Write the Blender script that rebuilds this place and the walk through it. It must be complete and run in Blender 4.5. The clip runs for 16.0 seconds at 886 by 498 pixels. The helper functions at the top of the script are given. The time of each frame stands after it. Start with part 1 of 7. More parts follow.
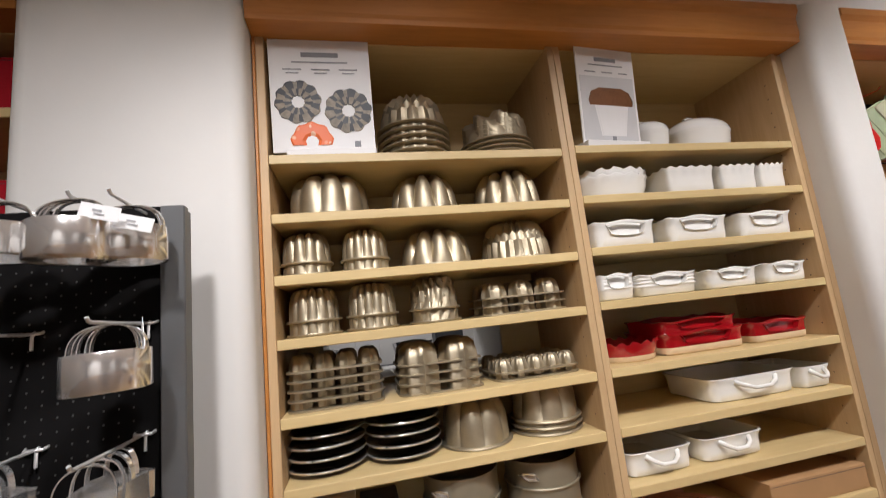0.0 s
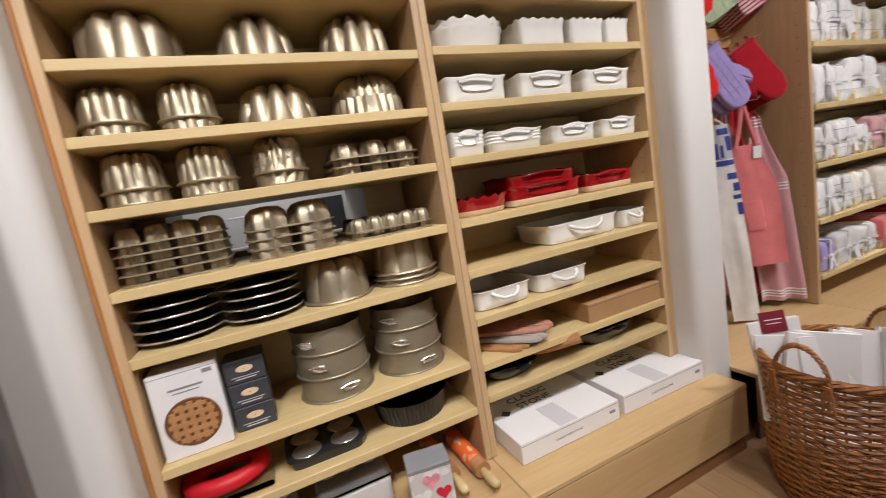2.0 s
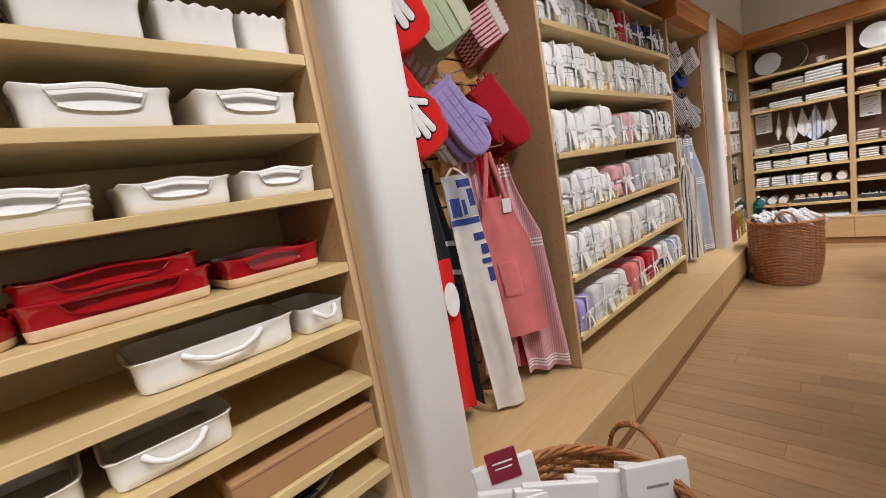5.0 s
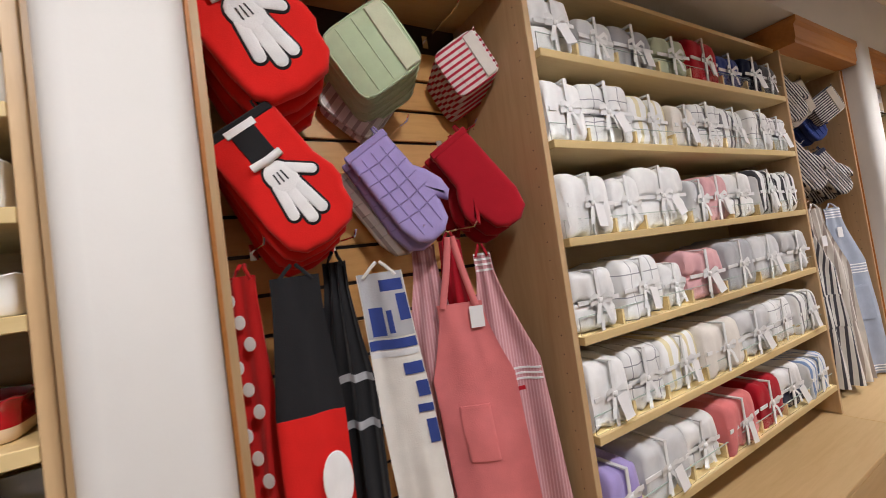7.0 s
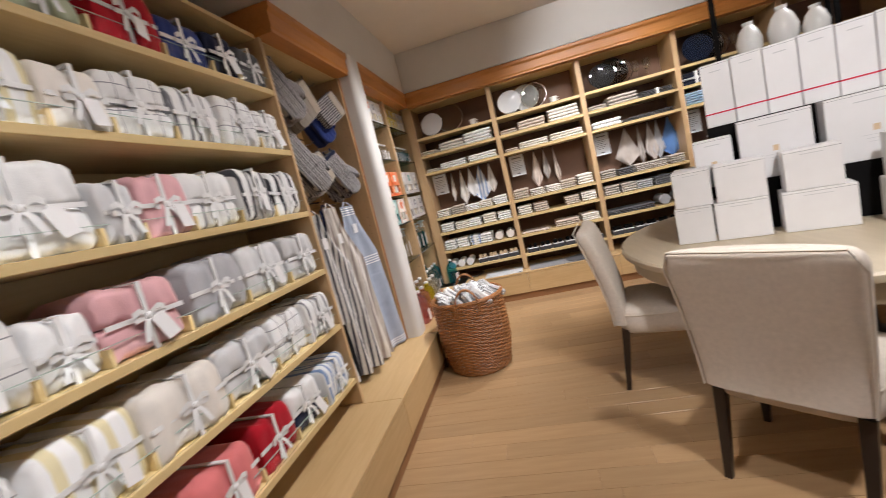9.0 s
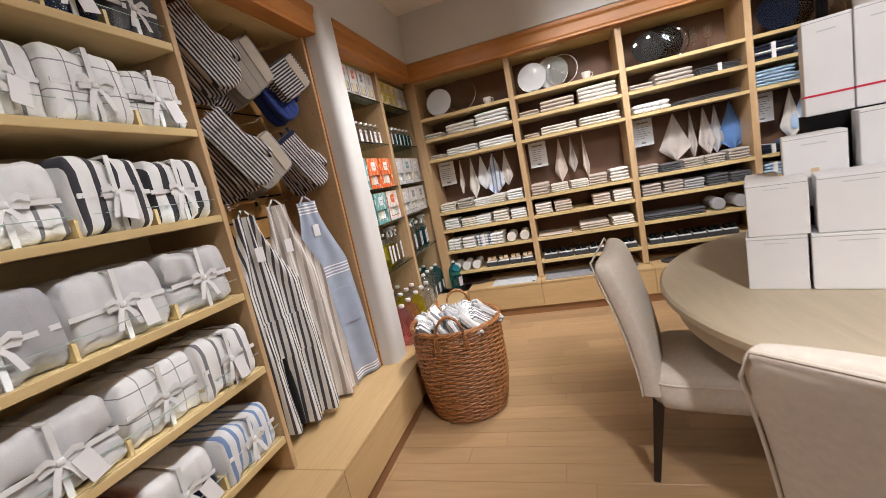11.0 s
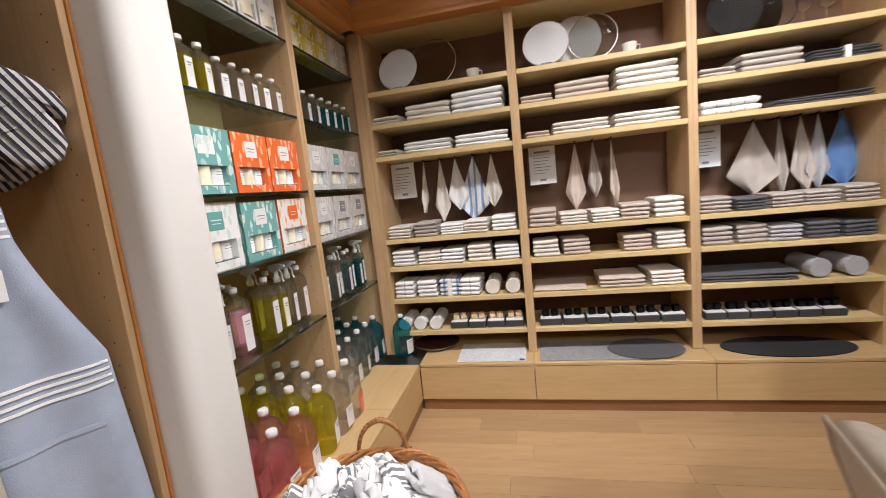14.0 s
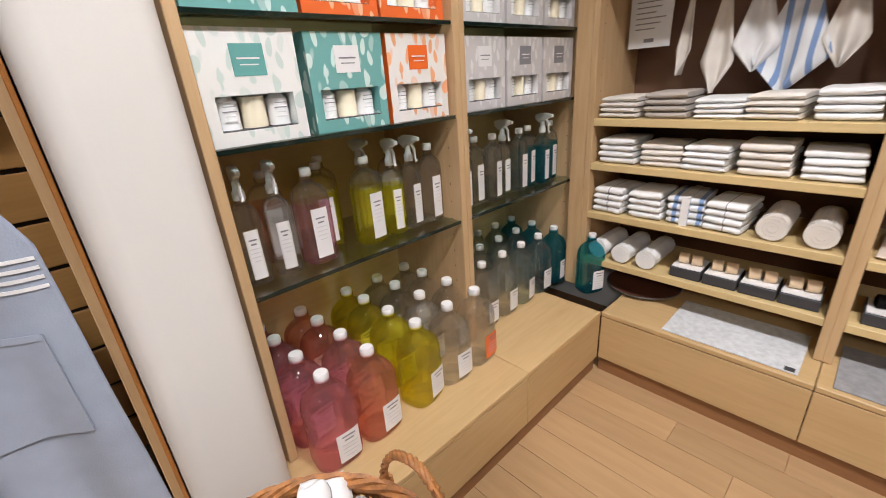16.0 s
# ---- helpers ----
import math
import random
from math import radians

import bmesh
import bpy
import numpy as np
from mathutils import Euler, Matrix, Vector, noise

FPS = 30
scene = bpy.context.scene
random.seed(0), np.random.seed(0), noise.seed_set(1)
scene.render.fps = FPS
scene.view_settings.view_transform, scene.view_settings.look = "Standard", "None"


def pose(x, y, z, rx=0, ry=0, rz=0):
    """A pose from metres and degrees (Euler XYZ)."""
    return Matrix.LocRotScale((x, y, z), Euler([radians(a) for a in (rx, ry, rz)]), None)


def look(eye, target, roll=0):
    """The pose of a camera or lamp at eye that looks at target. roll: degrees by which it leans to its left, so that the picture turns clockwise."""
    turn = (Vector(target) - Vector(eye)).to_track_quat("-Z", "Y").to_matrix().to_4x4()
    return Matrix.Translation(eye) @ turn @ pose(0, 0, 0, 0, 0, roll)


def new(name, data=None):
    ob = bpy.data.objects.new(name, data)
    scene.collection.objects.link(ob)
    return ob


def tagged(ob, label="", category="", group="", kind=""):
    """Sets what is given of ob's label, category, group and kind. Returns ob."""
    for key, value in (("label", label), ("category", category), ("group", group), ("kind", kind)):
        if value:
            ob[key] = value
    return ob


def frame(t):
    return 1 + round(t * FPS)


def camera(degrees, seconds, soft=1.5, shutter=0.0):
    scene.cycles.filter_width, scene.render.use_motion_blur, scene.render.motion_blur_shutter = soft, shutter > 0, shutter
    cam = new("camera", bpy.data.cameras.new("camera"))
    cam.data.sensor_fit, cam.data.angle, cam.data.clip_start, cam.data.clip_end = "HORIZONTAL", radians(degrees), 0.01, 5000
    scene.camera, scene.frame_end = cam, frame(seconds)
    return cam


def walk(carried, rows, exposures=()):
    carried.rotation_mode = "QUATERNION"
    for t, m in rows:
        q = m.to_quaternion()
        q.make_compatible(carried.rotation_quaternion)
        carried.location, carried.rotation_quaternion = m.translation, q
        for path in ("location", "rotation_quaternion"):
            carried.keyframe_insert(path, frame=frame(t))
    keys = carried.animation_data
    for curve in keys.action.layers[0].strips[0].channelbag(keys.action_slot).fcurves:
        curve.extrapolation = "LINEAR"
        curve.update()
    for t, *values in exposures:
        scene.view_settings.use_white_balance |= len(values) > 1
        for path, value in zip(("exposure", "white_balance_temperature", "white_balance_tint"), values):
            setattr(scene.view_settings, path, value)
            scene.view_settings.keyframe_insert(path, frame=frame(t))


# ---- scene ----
cam = camera(93.8, 16.0, soft=0.75, shutter=0.25)
METRES, EYE, TILT, LEAN, TURN = 6.4, 1.46, 0.0, 0.0, -12.4
ROWS = [
    (0.0, 0.0, 0.0, 0.0, 0.94, 8.79, 6.1),
    (0.5, 0.0065, -0.003, -0.0079, 2.88, -0.35, 4.45),
    (1.0, 0.0054, -0.0042, -0.0176, 4.36, -8.49, 3.26),
    (1.5, 0.0122, -0.0057, -0.0197, -0.75, -8.68, 5.82),
    (2.0, 0.0267, -0.0018, -0.0193, -11.77, -8.19, 9.59),
    (2.5, 0.0448, 0.017, -0.0147, -23.88, -6.83, 11.0),
    (3.0, 0.0621, 0.0301, -0.0134, -34.93, -6.88, 11.41),
    (3.5, 0.087, 0.0309, -0.0141, -40.9, -7.5, 10.83),
    (4.0, 0.1142, 0.0351, -0.0137, -39.8, -7.95, 10.65),
    (6.5, 0.2768, 0.1102, -0.0103, -20.67, -3.03, 6.77),
    (7.0, 0.3057, 0.1168, -0.006, -17.83, 2.41, 8.0),
    (7.5, 0.3441, 0.1102, -0.0066, -18.97, 3.6, 8.78),
    (8.0, 0.3758, 0.1119, -0.0114, -30.43, -1.86, 12.36),
    (8.5, 0.4126, 0.1219, -0.011, -49.88, -5.16, 13.28),
    (9.0, 0.4466, 0.1175, -0.0132, -66.87, -7.73, 13.73),
    (11.5, 0.6022, 0.1339, -0.0104, -58.46, -6.62, 9.96),
    (12.0, 0.6369, 0.1437, -0.011, -62.25, -7.79, 10.13),
    (12.5, 0.6736, 0.1635, -0.0081, -71.05, -5.93, 7.56),
    (13.0, 0.7094, 0.1758, -0.0092, -71.58, -5.93, 7.72),
    (13.5, 0.7501, 0.1864, -0.0098, -70.43, -5.82, 5.39),
    (14.0, 0.7875, 0.2107, -0.0122, -66.06, -8.01, 5.99),
    (14.5, 0.8238, 0.2262, -0.0148, -59.33, -10.75, 6.59),
    (15.0, 0.8599, 0.2309, -0.0154, -48.99, -13.08, 4.11),
    (15.5, 0.8914, 0.2428, -0.0221, -40.9, -18.32, 3.12),
    (16.0, 0.9206, 0.2511, -0.0265, -31.69, -22.29, 3.84),
]
STOPS = [(t, pose(0, 0, EYE, TILT, LEAN, TURN) @ pose(METRES * x, METRES * y, METRES * z, 90 + pitch, roll, yaw)) for t, x, y, z, yaw, pitch, roll in ROWS]
STOPS += [(4.2, look((0.834, 0.092, 1.380), (2.349, 1.367, 1.098), -10.8)), (6.3, look((1.780, 0.288, 1.389), (2.872, 1.956, 1.225), -6.9)),
         (9.2, look((3.033, 0.080, 1.379), (4.990, 0.388, 1.100), -13.3)), (11.3, look((3.846, -0.026, 1.408), (5.718, 0.625, 1.140), -10.5))]
walk(cam, sorted(STOPS, key=lambda k: k[0]))

# ---- world and lamps ----
world = bpy.data.worlds.new("shop_world")
scene.world = world
world.use_nodes = True
world.node_tree.nodes["Background"].inputs[0].default_value = (1.0, 0.9, 0.78, 1)
world.node_tree.nodes["Background"].inputs[1].default_value = 0.003
LAMP_COL = (0.985, 0.96, 0.98)


def spot_lamp(x, y, target, power, size=82, soft=0.09):
    d = bpy.data.lights.new("spot_bulb", "SPOT")
    d.energy, d.color, d.spot_size, d.spot_blend, d.shadow_soft_size = power, LAMP_COL, radians(size), 0.85, soft
    ob = new("spot_bulb", d)
    ob.matrix_world = look((x, y, 2.96), target)
    return ob


for lx, ly, target, power in ((-0.30, -0.60, (-0.5, 1.0, 0.85), 180), (0.3, -0.20, (0.25, 1.3, 0.70), 120), (1.4, -0.20, (1.35, 1.3, 0.8), 132), (2.6, -0.25, (2.65, 1.4, 1.3), 135), (3.7, -0.10, (3.7, 1.3, 0.6), 76),
                              (4.8, -0.10, (4.7, 1.3, 0.6), 82), (5.9, -0.10, (5.75, 1.4, 0.8), 104), (6.6, -0.05, (6.8, 1.3, 0.6), 180),
                              # (6.0, -0.9) is a washer added to brighten the upper east wall.
                              (6.5, 0.6, (7.85, 0.65, 0.9), 46), (6.5, -0.35, (7.85, -0.3, 1.1), 142), (6.5, -1.35, (7.85, -1.3, 1.1), 150), (3.4, -1.0, (5.3, -1.0, 1.1), 270), (6.0, -0.9, (7.74, -1.2, 2.4), 90),
                              # First two light the unseen south wall, added so metal reflects something bright.
                              (-0.6, -3.0, (-0.6, -5.2, 1.3), 420), (4.5, -3.2, (4.5, -5.2, 1.3), 180), (6.3, -2.6, (5.4, -1.1, 0.7), 120)):
    spot_lamp(lx, ly, target, power)
spot_lamp(3.7, 0.45, (4.6, -0.72, 0.75), 130, 40)


# ---- mesh helpers ----
def box(bm, x0, x1, y0, y1, z0, z1, bev=0.0, seg=1):
    m = Matrix.LocRotScale(((x0 + x1) / 2, (y0 + y1) / 2, (z0 + z1) / 2), None, (x1 - x0, y1 - y0, z1 - z0))
    vs = bmesh.ops.create_cube(bm, size=1, matrix=m)["verts"]
    if bev:
        es = list({e for v in vs for e in v.link_edges})
        bmesh.ops.bevel(bm, geom=es, offset=bev, segments=seg, profile=0.5, affect="EDGES")
    return bm


def box_bm(x0, x1, y0, y1, z0, z1, bev=0.0, seg=1):
    return box(bmesh.new(), x0, x1, y0, y1, z0, z1, bev, seg)


def grid_faces(bm, rings, close_u=True, cap0=False, cap1=False):
    """Skin rings of vertices, each a list of places."""
    rows = [[bm.verts.new(p) for p in ring] for ring in rings]
    n = len(rows[0])
    for a, b in zip(rows, rows[1:]):
        for i in range(n if close_u else n - 1):
            j = (i + 1) % n
            bm.faces.new((a[i], a[j], b[j], b[i]))
    if cap0:
        bm.faces.new(list(reversed(rows[0])))
    if cap1:
        bm.faces.new(rows[-1])
    return bm


def lathe(bm, profile, seg=24, flute=None, cap0=False, cap1=False, cx=0.0, cy=0.0):
    """Turn a profile of (radius, height); flute(angle, k) scales the radius."""
    rings = []
    for k, (r, z) in enumerate(profile):
        ring = []
        for i in range(seg):
            a = 2 * math.pi * i / seg
            f = flute(a, k) if flute else 1.0
            ring.append((cx + r * f * math.cos(a), cy + r * f * math.sin(a), z))
        rings.append(ring)
    return grid_faces(bm, rings, True, cap0, cap1)


def tube(bm, pts, r, sides=6, closed=False):
    pts = [Vector(p) for p in pts]
    rings, n = [], len(pts)
    up = Vector((0, 0, 1))
    for i, p in enumerate(pts):
        a = pts[(i - 1) % n] if closed or i else p
        b = pts[(i + 1) % n] if closed or i < n - 1 else p
        d = (b - a).normalized()
        ref = up if abs(d.z) < 0.9 else Vector((1, 0, 0))
        u = d.cross(ref).normalized()
        v = u.cross(d)
        rr = r(i / max(1, n - 1)) if callable(r) else r
        rings.append([p + rr * (math.cos(2 * math.pi * k / sides) * u + math.sin(2 * math.pi * k / sides) * v) for k in range(sides)])
    if closed:
        rings.append(rings[0])
    return grid_faces(bm, rings, True, not closed, not closed)


def superellipse(w, d, n=24, power=4.0):
    out = []
    for i in range(n):
        a = 2 * math.pi * i / n
        c, s = math.cos(a), math.sin(a)
        out.append((w / 2 * math.copysign(abs(c) ** (2 / power), c), d / 2 * math.copysign(abs(s) ** (2 / power), s)))
    return out


def mesh_of(bm, mats, smooth=None):
    bmesh.ops.recalc_face_normals(bm, faces=bm.faces)
    me = bpy.data.meshes.new("mesh")
    bm.to_mesh(me)
    bm.free()
    for m in (mats if isinstance(mats, (list, tuple)) else [mats]):
        me.materials.append(m)
    if smooth is not None:
        me.shade_smooth()
        if smooth:
            me.set_sharp_from_angle(angle=radians(smooth))
    return me


def part(name, bm, mats, parent=None, label="", smooth=None, m=None):
    """One mesh object, under a thing or a part."""
    me = bm if isinstance(bm, bpy.types.Mesh) else mesh_of(bm, mats, smooth)
    ob = new(name, me)
    if parent:
        ob.parent = parent
    if m is not None:
        ob.matrix_basis = m
    if label:
        tagged(ob, label=label)
    return ob


def thing(name, m, label, category, group="", kind=""):
    ob = new(name)
    ob.empty_display_size = 0.05
    ob.matrix_basis = m
    return tagged(ob, label, category, group, kind)


# ---- materials ----
def material(name, build):
    mat = bpy.data.materials.new(name)
    mat.use_nodes = True
    nt = mat.node_tree
    bsdf = nt.nodes["Principled BSDF"]
    build(nt, bsdf)
    return mat


def node(nt, kind, **sets):
    n = nt.nodes.new(kind)
    for k, v in sets.items():
        n.inputs[k].default_value = v
    return n


def ramp(nt, fac, stops):
    n = nt.nodes.new("ShaderNodeValToRGB")
    els = n.color_ramp.elements
    while len(els) < len(stops):
        els.new(0.5)
    for e, (pos, col) in zip(els, stops):
        e.position, e.color = pos, (*col, 1)
    nt.links.new(fac, n.inputs[0])
    return n.outputs[0]


def coords(nt, scale, obj=True):
    tc = nt.nodes.new("ShaderNodeTexCoord")
    mp = nt.nodes.new("ShaderNodeMapping")
    mp.inputs["Scale"].default_value = scale
    nt.links.new(tc.outputs["Object" if obj else "Generated"], mp.inputs[0])
    return mp.outputs[0]


def bump(nt, bsdf, height, strength=0.2, distance=0.01):
    b = node(nt, "ShaderNodeBump", Strength=strength, Distance=distance)
    nt.links.new(height, b.inputs["Height"])
    nt.links.new(b.outputs[0], bsdf.inputs["Normal"])


def vary(nt, col, amount=0.15, hue=0.0):
    """A little change of value from object to object."""
    info = nt.nodes.new("ShaderNodeObjectInfo")
    mr = node(nt, "ShaderNodeMapRange")
    mr.inputs["To Min"].default_value, mr.inputs["To Max"].default_value = 1 - amount, 1 + amount
    nt.links.new(info.outputs["Random"], mr.inputs[0])
    hsv = nt.nodes.new("ShaderNodeHueSaturation")
    nt.links.new(mr.outputs[0], hsv.inputs["Value"])
    nt.links.new(col, hsv.inputs["Color"])
    return hsv.outputs[0]


def wood(name, light, dark, rough=0.42, scale=(3, 30, 30), amount=0.06, gloss=0.4):
    def b(nt, p):
        co = coords(nt, scale)
        n1 = node(nt, "ShaderNodeTexNoise", Scale=1.6, Detail=6, Roughness=0.6, Distortion=0.5)
        nt.links.new(co, n1.inputs[0])
        n2 = node(nt, "ShaderNodeTexNoise", Scale=0.35, Detail=2)
        nt.links.new(co, n2.inputs[0])
        mx = nt.nodes.new("ShaderNodeMath")
        mx.operation = "MULTIPLY_ADD"
        mx.inputs[1].default_value, mx.inputs[2].default_value = 0.6, 0.2
        nt.links.new(n1.outputs[0], mx.inputs[0])
        ad = nt.nodes.new("ShaderNodeMath")
        ad.operation = "MULTIPLY_ADD"
        ad.inputs[1].default_value = 0.4
        nt.links.new(n2.outputs[0], ad.inputs[0])
        nt.links.new(mx.outputs[0], ad.inputs[2])
        c = ramp(nt, ad.outputs[0], ((0.42, dark), (0.78, light)))
        nt.links.new(vary(nt, c, amount), p.inputs["Base Color"])
        p.inputs["Roughness"].default_value = rough
        p.inputs["Specular IOR Level"].default_value = gloss
        bump(nt, p, n1.outputs[0], 0.08, 0.002)
    return material(name, b)


def painted(name, col, rough=0.6, metal=0.0, mottled=0.06, scale=8, bumpy=0.05, spec=0.5, coat=0.0, amount=0.0):
    def b(nt, p):
        co = coords(nt, (1, 1, 1))
        n1 = node(nt, "ShaderNodeTexNoise", Scale=scale, Detail=5, Roughness=0.6)
        nt.links.new(co, n1.inputs[0])
        lo = tuple(c * (1 - mottled) for c in col)
        hi = tuple(min(1, c * (1 + mottled)) for c in col)
        c = ramp(nt, n1.outputs[0], ((0.3, lo), (0.7, hi)))
        if amount:
            c = vary(nt, c, amount)
        nt.links.new(c, p.inputs["Base Color"])
        p.inputs["Roughness"].default_value, p.inputs["Metallic"].default_value = rough, metal
        p.inputs["Specular IOR Level"].default_value, p.inputs["Coat Weight"].default_value = spec, coat
        n2 = node(nt, "ShaderNodeTexNoise", Scale=scale * 25, Detail=3)
        nt.links.new(co, n2.inputs[0])
        if bumpy:
            bump(nt, p, n2.outputs[0], bumpy, 0.003)
    return material(name, b)


MAPLE = wood("maple", (0.66, 0.50, 0.25), (0.57, 0.41, 0.19))
MAPLE_SIDE = wood("maple_side", (0.58, 0.40, 0.22), (0.47, 0.30, 0.15), scale=(30, 30, 3))
BENCH = wood("bench_maple", (0.58, 0.40, 0.20), (0.49, 0.32, 0.145))
CHERRY = wood("cherry", (0.52, 0.215, 0.055), (0.40, 0.15, 0.035), rough=0.4)
KICK = wood("kick_wood", (0.27, 0.13, 0.055), (0.19, 0.085, 0.035))
BACKING = painted("brown_backing", (0.185, 0.10, 0.062), 0.6)
WALL = painted("white_wall", (0.70, 0.68, 0.65), 0.75, mottled=0.03, scale=2, bumpy=0.08)
CEIL = painted("ceiling_paint", (0.80, 0.73, 0.65), 0.85, mottled=0.03, scale=2)


def cloth(name, col, second=None, period=0.03, duty=0.3, axis=0, rough=0.9, cross=None, amount=0.05):
    """Woven cloth, plain or with stripes along one axis."""
    def b(nt, p):
        tc = nt.nodes.new("ShaderNodeTexCoord")
        n1 = node(nt, "ShaderNodeTexNoise", Scale=14, Detail=4)
        nt.links.new(tc.outputs["Object"], n1.inputs[0])
        lo = tuple(c * 0.88 for c in col)
        c = ramp(nt, n1.outputs[0], ((0.3, lo), (0.7, col)))
        if second:
            sep = nt.nodes.new("ShaderNodeSeparateXYZ")
            nt.links.new(tc.outputs["Object"], sep.inputs[0])
            mul = nt.nodes.new("ShaderNodeMath")
            mul.operation = "DIVIDE"
            mul.inputs[1].default_value = period
            nt.links.new(sep.outputs[axis], mul.inputs[0])
            fr = nt.nodes.new("ShaderNodeMath")
            fr.operation = "FRACT"
            nt.links.new(mul.outputs[0], fr.inputs[0])
            lt = nt.nodes.new("ShaderNodeMath")
            lt.operation = "LESS_THAN"
            lt.inputs[1].default_value = duty
            nt.links.new(fr.outputs[0], lt.inputs[0])
            stripe = lt.outputs[0]
            if cross:
                zd = nt.nodes.new("ShaderNodeMath")
                zd.operation = "DIVIDE"
                zd.inputs[1].default_value = cross
                nt.links.new(sep.outputs[2], zd.inputs[0])
                zf = nt.nodes.new("ShaderNodeMath")
                zf.operation = "FRACT"
                nt.links.new(zd.outputs[0], zf.inputs[0])
                zl = nt.nodes.new("ShaderNodeMath")
                zl.operation = "LESS_THAN"
                zl.inputs[1].default_value = duty * period / cross
                nt.links.new(zf.outputs[0], zl.inputs[0])
                zm = nt.nodes.new("ShaderNodeMath")
                zm.operation = "MAXIMUM"
                nt.links.new(lt.outputs[0], zm.inputs[0])
                nt.links.new(zl.outputs[0], zm.inputs[1])
                stripe = zm.outputs[0]
            mix = nt.nodes.new("ShaderNodeMix")
            mix.data_type = "RGBA"
            nt.links.new(stripe, mix.inputs[0])
            nt.links.new(c, mix.inputs[6])
            mix.inputs[7].default_value = (*second, 1)
            c = mix.outputs[2]
        nt.links.new(vary(nt, c, amount), p.inputs["Base Color"])
        p.inputs["Roughness"].default_value = rough
        p.inputs["Specular IOR Level"].default_value = 0.2
        p.inputs["Sheen Weight"].default_value = 0.15
        n2 = node(nt, "ShaderNodeTexNoise", Scale=260, Detail=2)
        nt.links.new(tc.outputs["Object"], n2.inputs[0])
        bump(nt, p, n2.outputs[0], 0.25, 0.003)
    return material(name, b)


def glassy(name, col, rough=0.03, ior=1.45, trans=1.0):
    def b(nt, p):
        p.inputs["Base Color"].default_value = (*col, 1)
        p.inputs["Roughness"].default_value, p.inputs["IOR"].default_value = rough, ior
        p.inputs["Transmission Weight"].default_value = trans
    return material(name, b)


GOLD = painted("champagne_metal", (0.45, 0.385, 0.275), 0.48, metal=0.85, mottled=0.08, scale=20, bumpy=0.03, amount=0.06)
GOLD_MATT = painted("matt_khaki_metal", (0.34, 0.30, 0.22), 0.45, metal=0.6, mottled=0.06, bumpy=0.03)
ZINC = painted("zinc_plate", (0.80, 0.80, 0.80), 0.38, metal=0.65, mottled=0.05, bumpy=0.0)
STEEL = painted("steel", (0.92, 0.91, 0.90), 0.16, metal=0.88, mottled=0.04, bumpy=0.0)
CHROME = painted("chrome", (0.85, 0.85, 0.85), 0.08, metal=1.0, mottled=0.02, bumpy=0.0)
TIN = painted("bright_tin", (0.92, 0.91, 0.90), 0.30, metal=0.8, mottled=0.04, bumpy=0.0)
COPPER = painted("copper", (0.95, 0.50, 0.31), 0.30, metal=0.8, mottled=0.05, bumpy=0.0)
DARK = painted("dark_nonstick", (0.02, 0.02, 0.024), 0.35, mottled=0.1)
BLACKGLAZE = painted("black_glaze", (0.012, 0.012, 0.015), 0.12, mottled=0.1, coat=0.5)
BLACK = painted("matt_black", (0.008, 0.0075, 0.0075), 0.8, mottled=0.2, spec=0.06)
GREYMETAL = painted("grey_frame", (0.17, 0.175, 0.18), 0.38, metal=0.6)
WHITEGLAZE = painted("white_glaze", (0.83, 0.82, 0.79), 0.16, mottled=0.02, scale=3, bumpy=0.0, coat=0.6)
REDGLAZE = painted("red_glaze", (0.34, 0.005, 0.010), 0.14, mottled=0.15, scale=5, bumpy=0.0, coat=0.7)
CLAY = painted("unglazed_clay", (0.72, 0.55, 0.36), 0.8)
CARD = painted("white_card", (0.80, 0.79, 0.79), 0.5, mottled=0.02, amount=0.03)
CARDGREY = painted("pale_grey_card", (0.60, 0.60, 0.61), 0.5, mottled=0.03)
KRAFT = painted("brown_card", (0.42, 0.24, 0.11), 0.7, mottled=0.05)
CHARCOAL = painted("charcoal_card", (0.045, 0.047, 0.055), 0.5)
INK = painted("grey_ink", (0.25, 0.25, 0.27), 0.6)
BLUESHEET = painted("pale_sheet", (0.80, 0.83, 0.86), 0.3, mottled=0.03)
PRINTMETAL = painted("printed_pan", (0.26, 0.22, 0.17), 0.5, mottled=0.4, scale=40, bumpy=0.0)
PIE = wood("pie_crust", (0.20, 0.08, 0.03), (0.14, 0.05, 0.015), scale=(40, 40, 40))
PINKPRINT = painted("pink_print", (0.78, 0.30, 0.34), 0.5, mottled=0.3, scale=25)
REDPRINT = painted("red_print", (0.62, 0.02, 0.05), 0.5)
LEATHER = painted("pink_leather", (0.52, 0.25, 0.18), 0.6, mottled=0.15, scale=20, bumpy=0.2)
TAN = painted("tan_leather", (0.45, 0.22, 0.09), 0.55, mottled=0.15, scale=20, bumpy=0.2)
CLEAR = glassy("clear_plastic", (0.97, 0.99, 0.98), 0.03, 1.2)
GLASS = glassy("clear_glass", (0.95, 0.98, 0.97), 0.0, 1.45)
FROSTED = glassy("milky_glass", (0.90, 0.92, 0.93), 0.12, 1.45, 0.35)
SMOKEPLATE = glassy("smoked_plate_glass", (0.12, 0.125, 0.13), 0.03, 1.45, 0.85)
NAVYPLATE = glassy("navy_plate_glass", (0.05, 0.08, 0.17), 0.03, 1.45, 0.85)


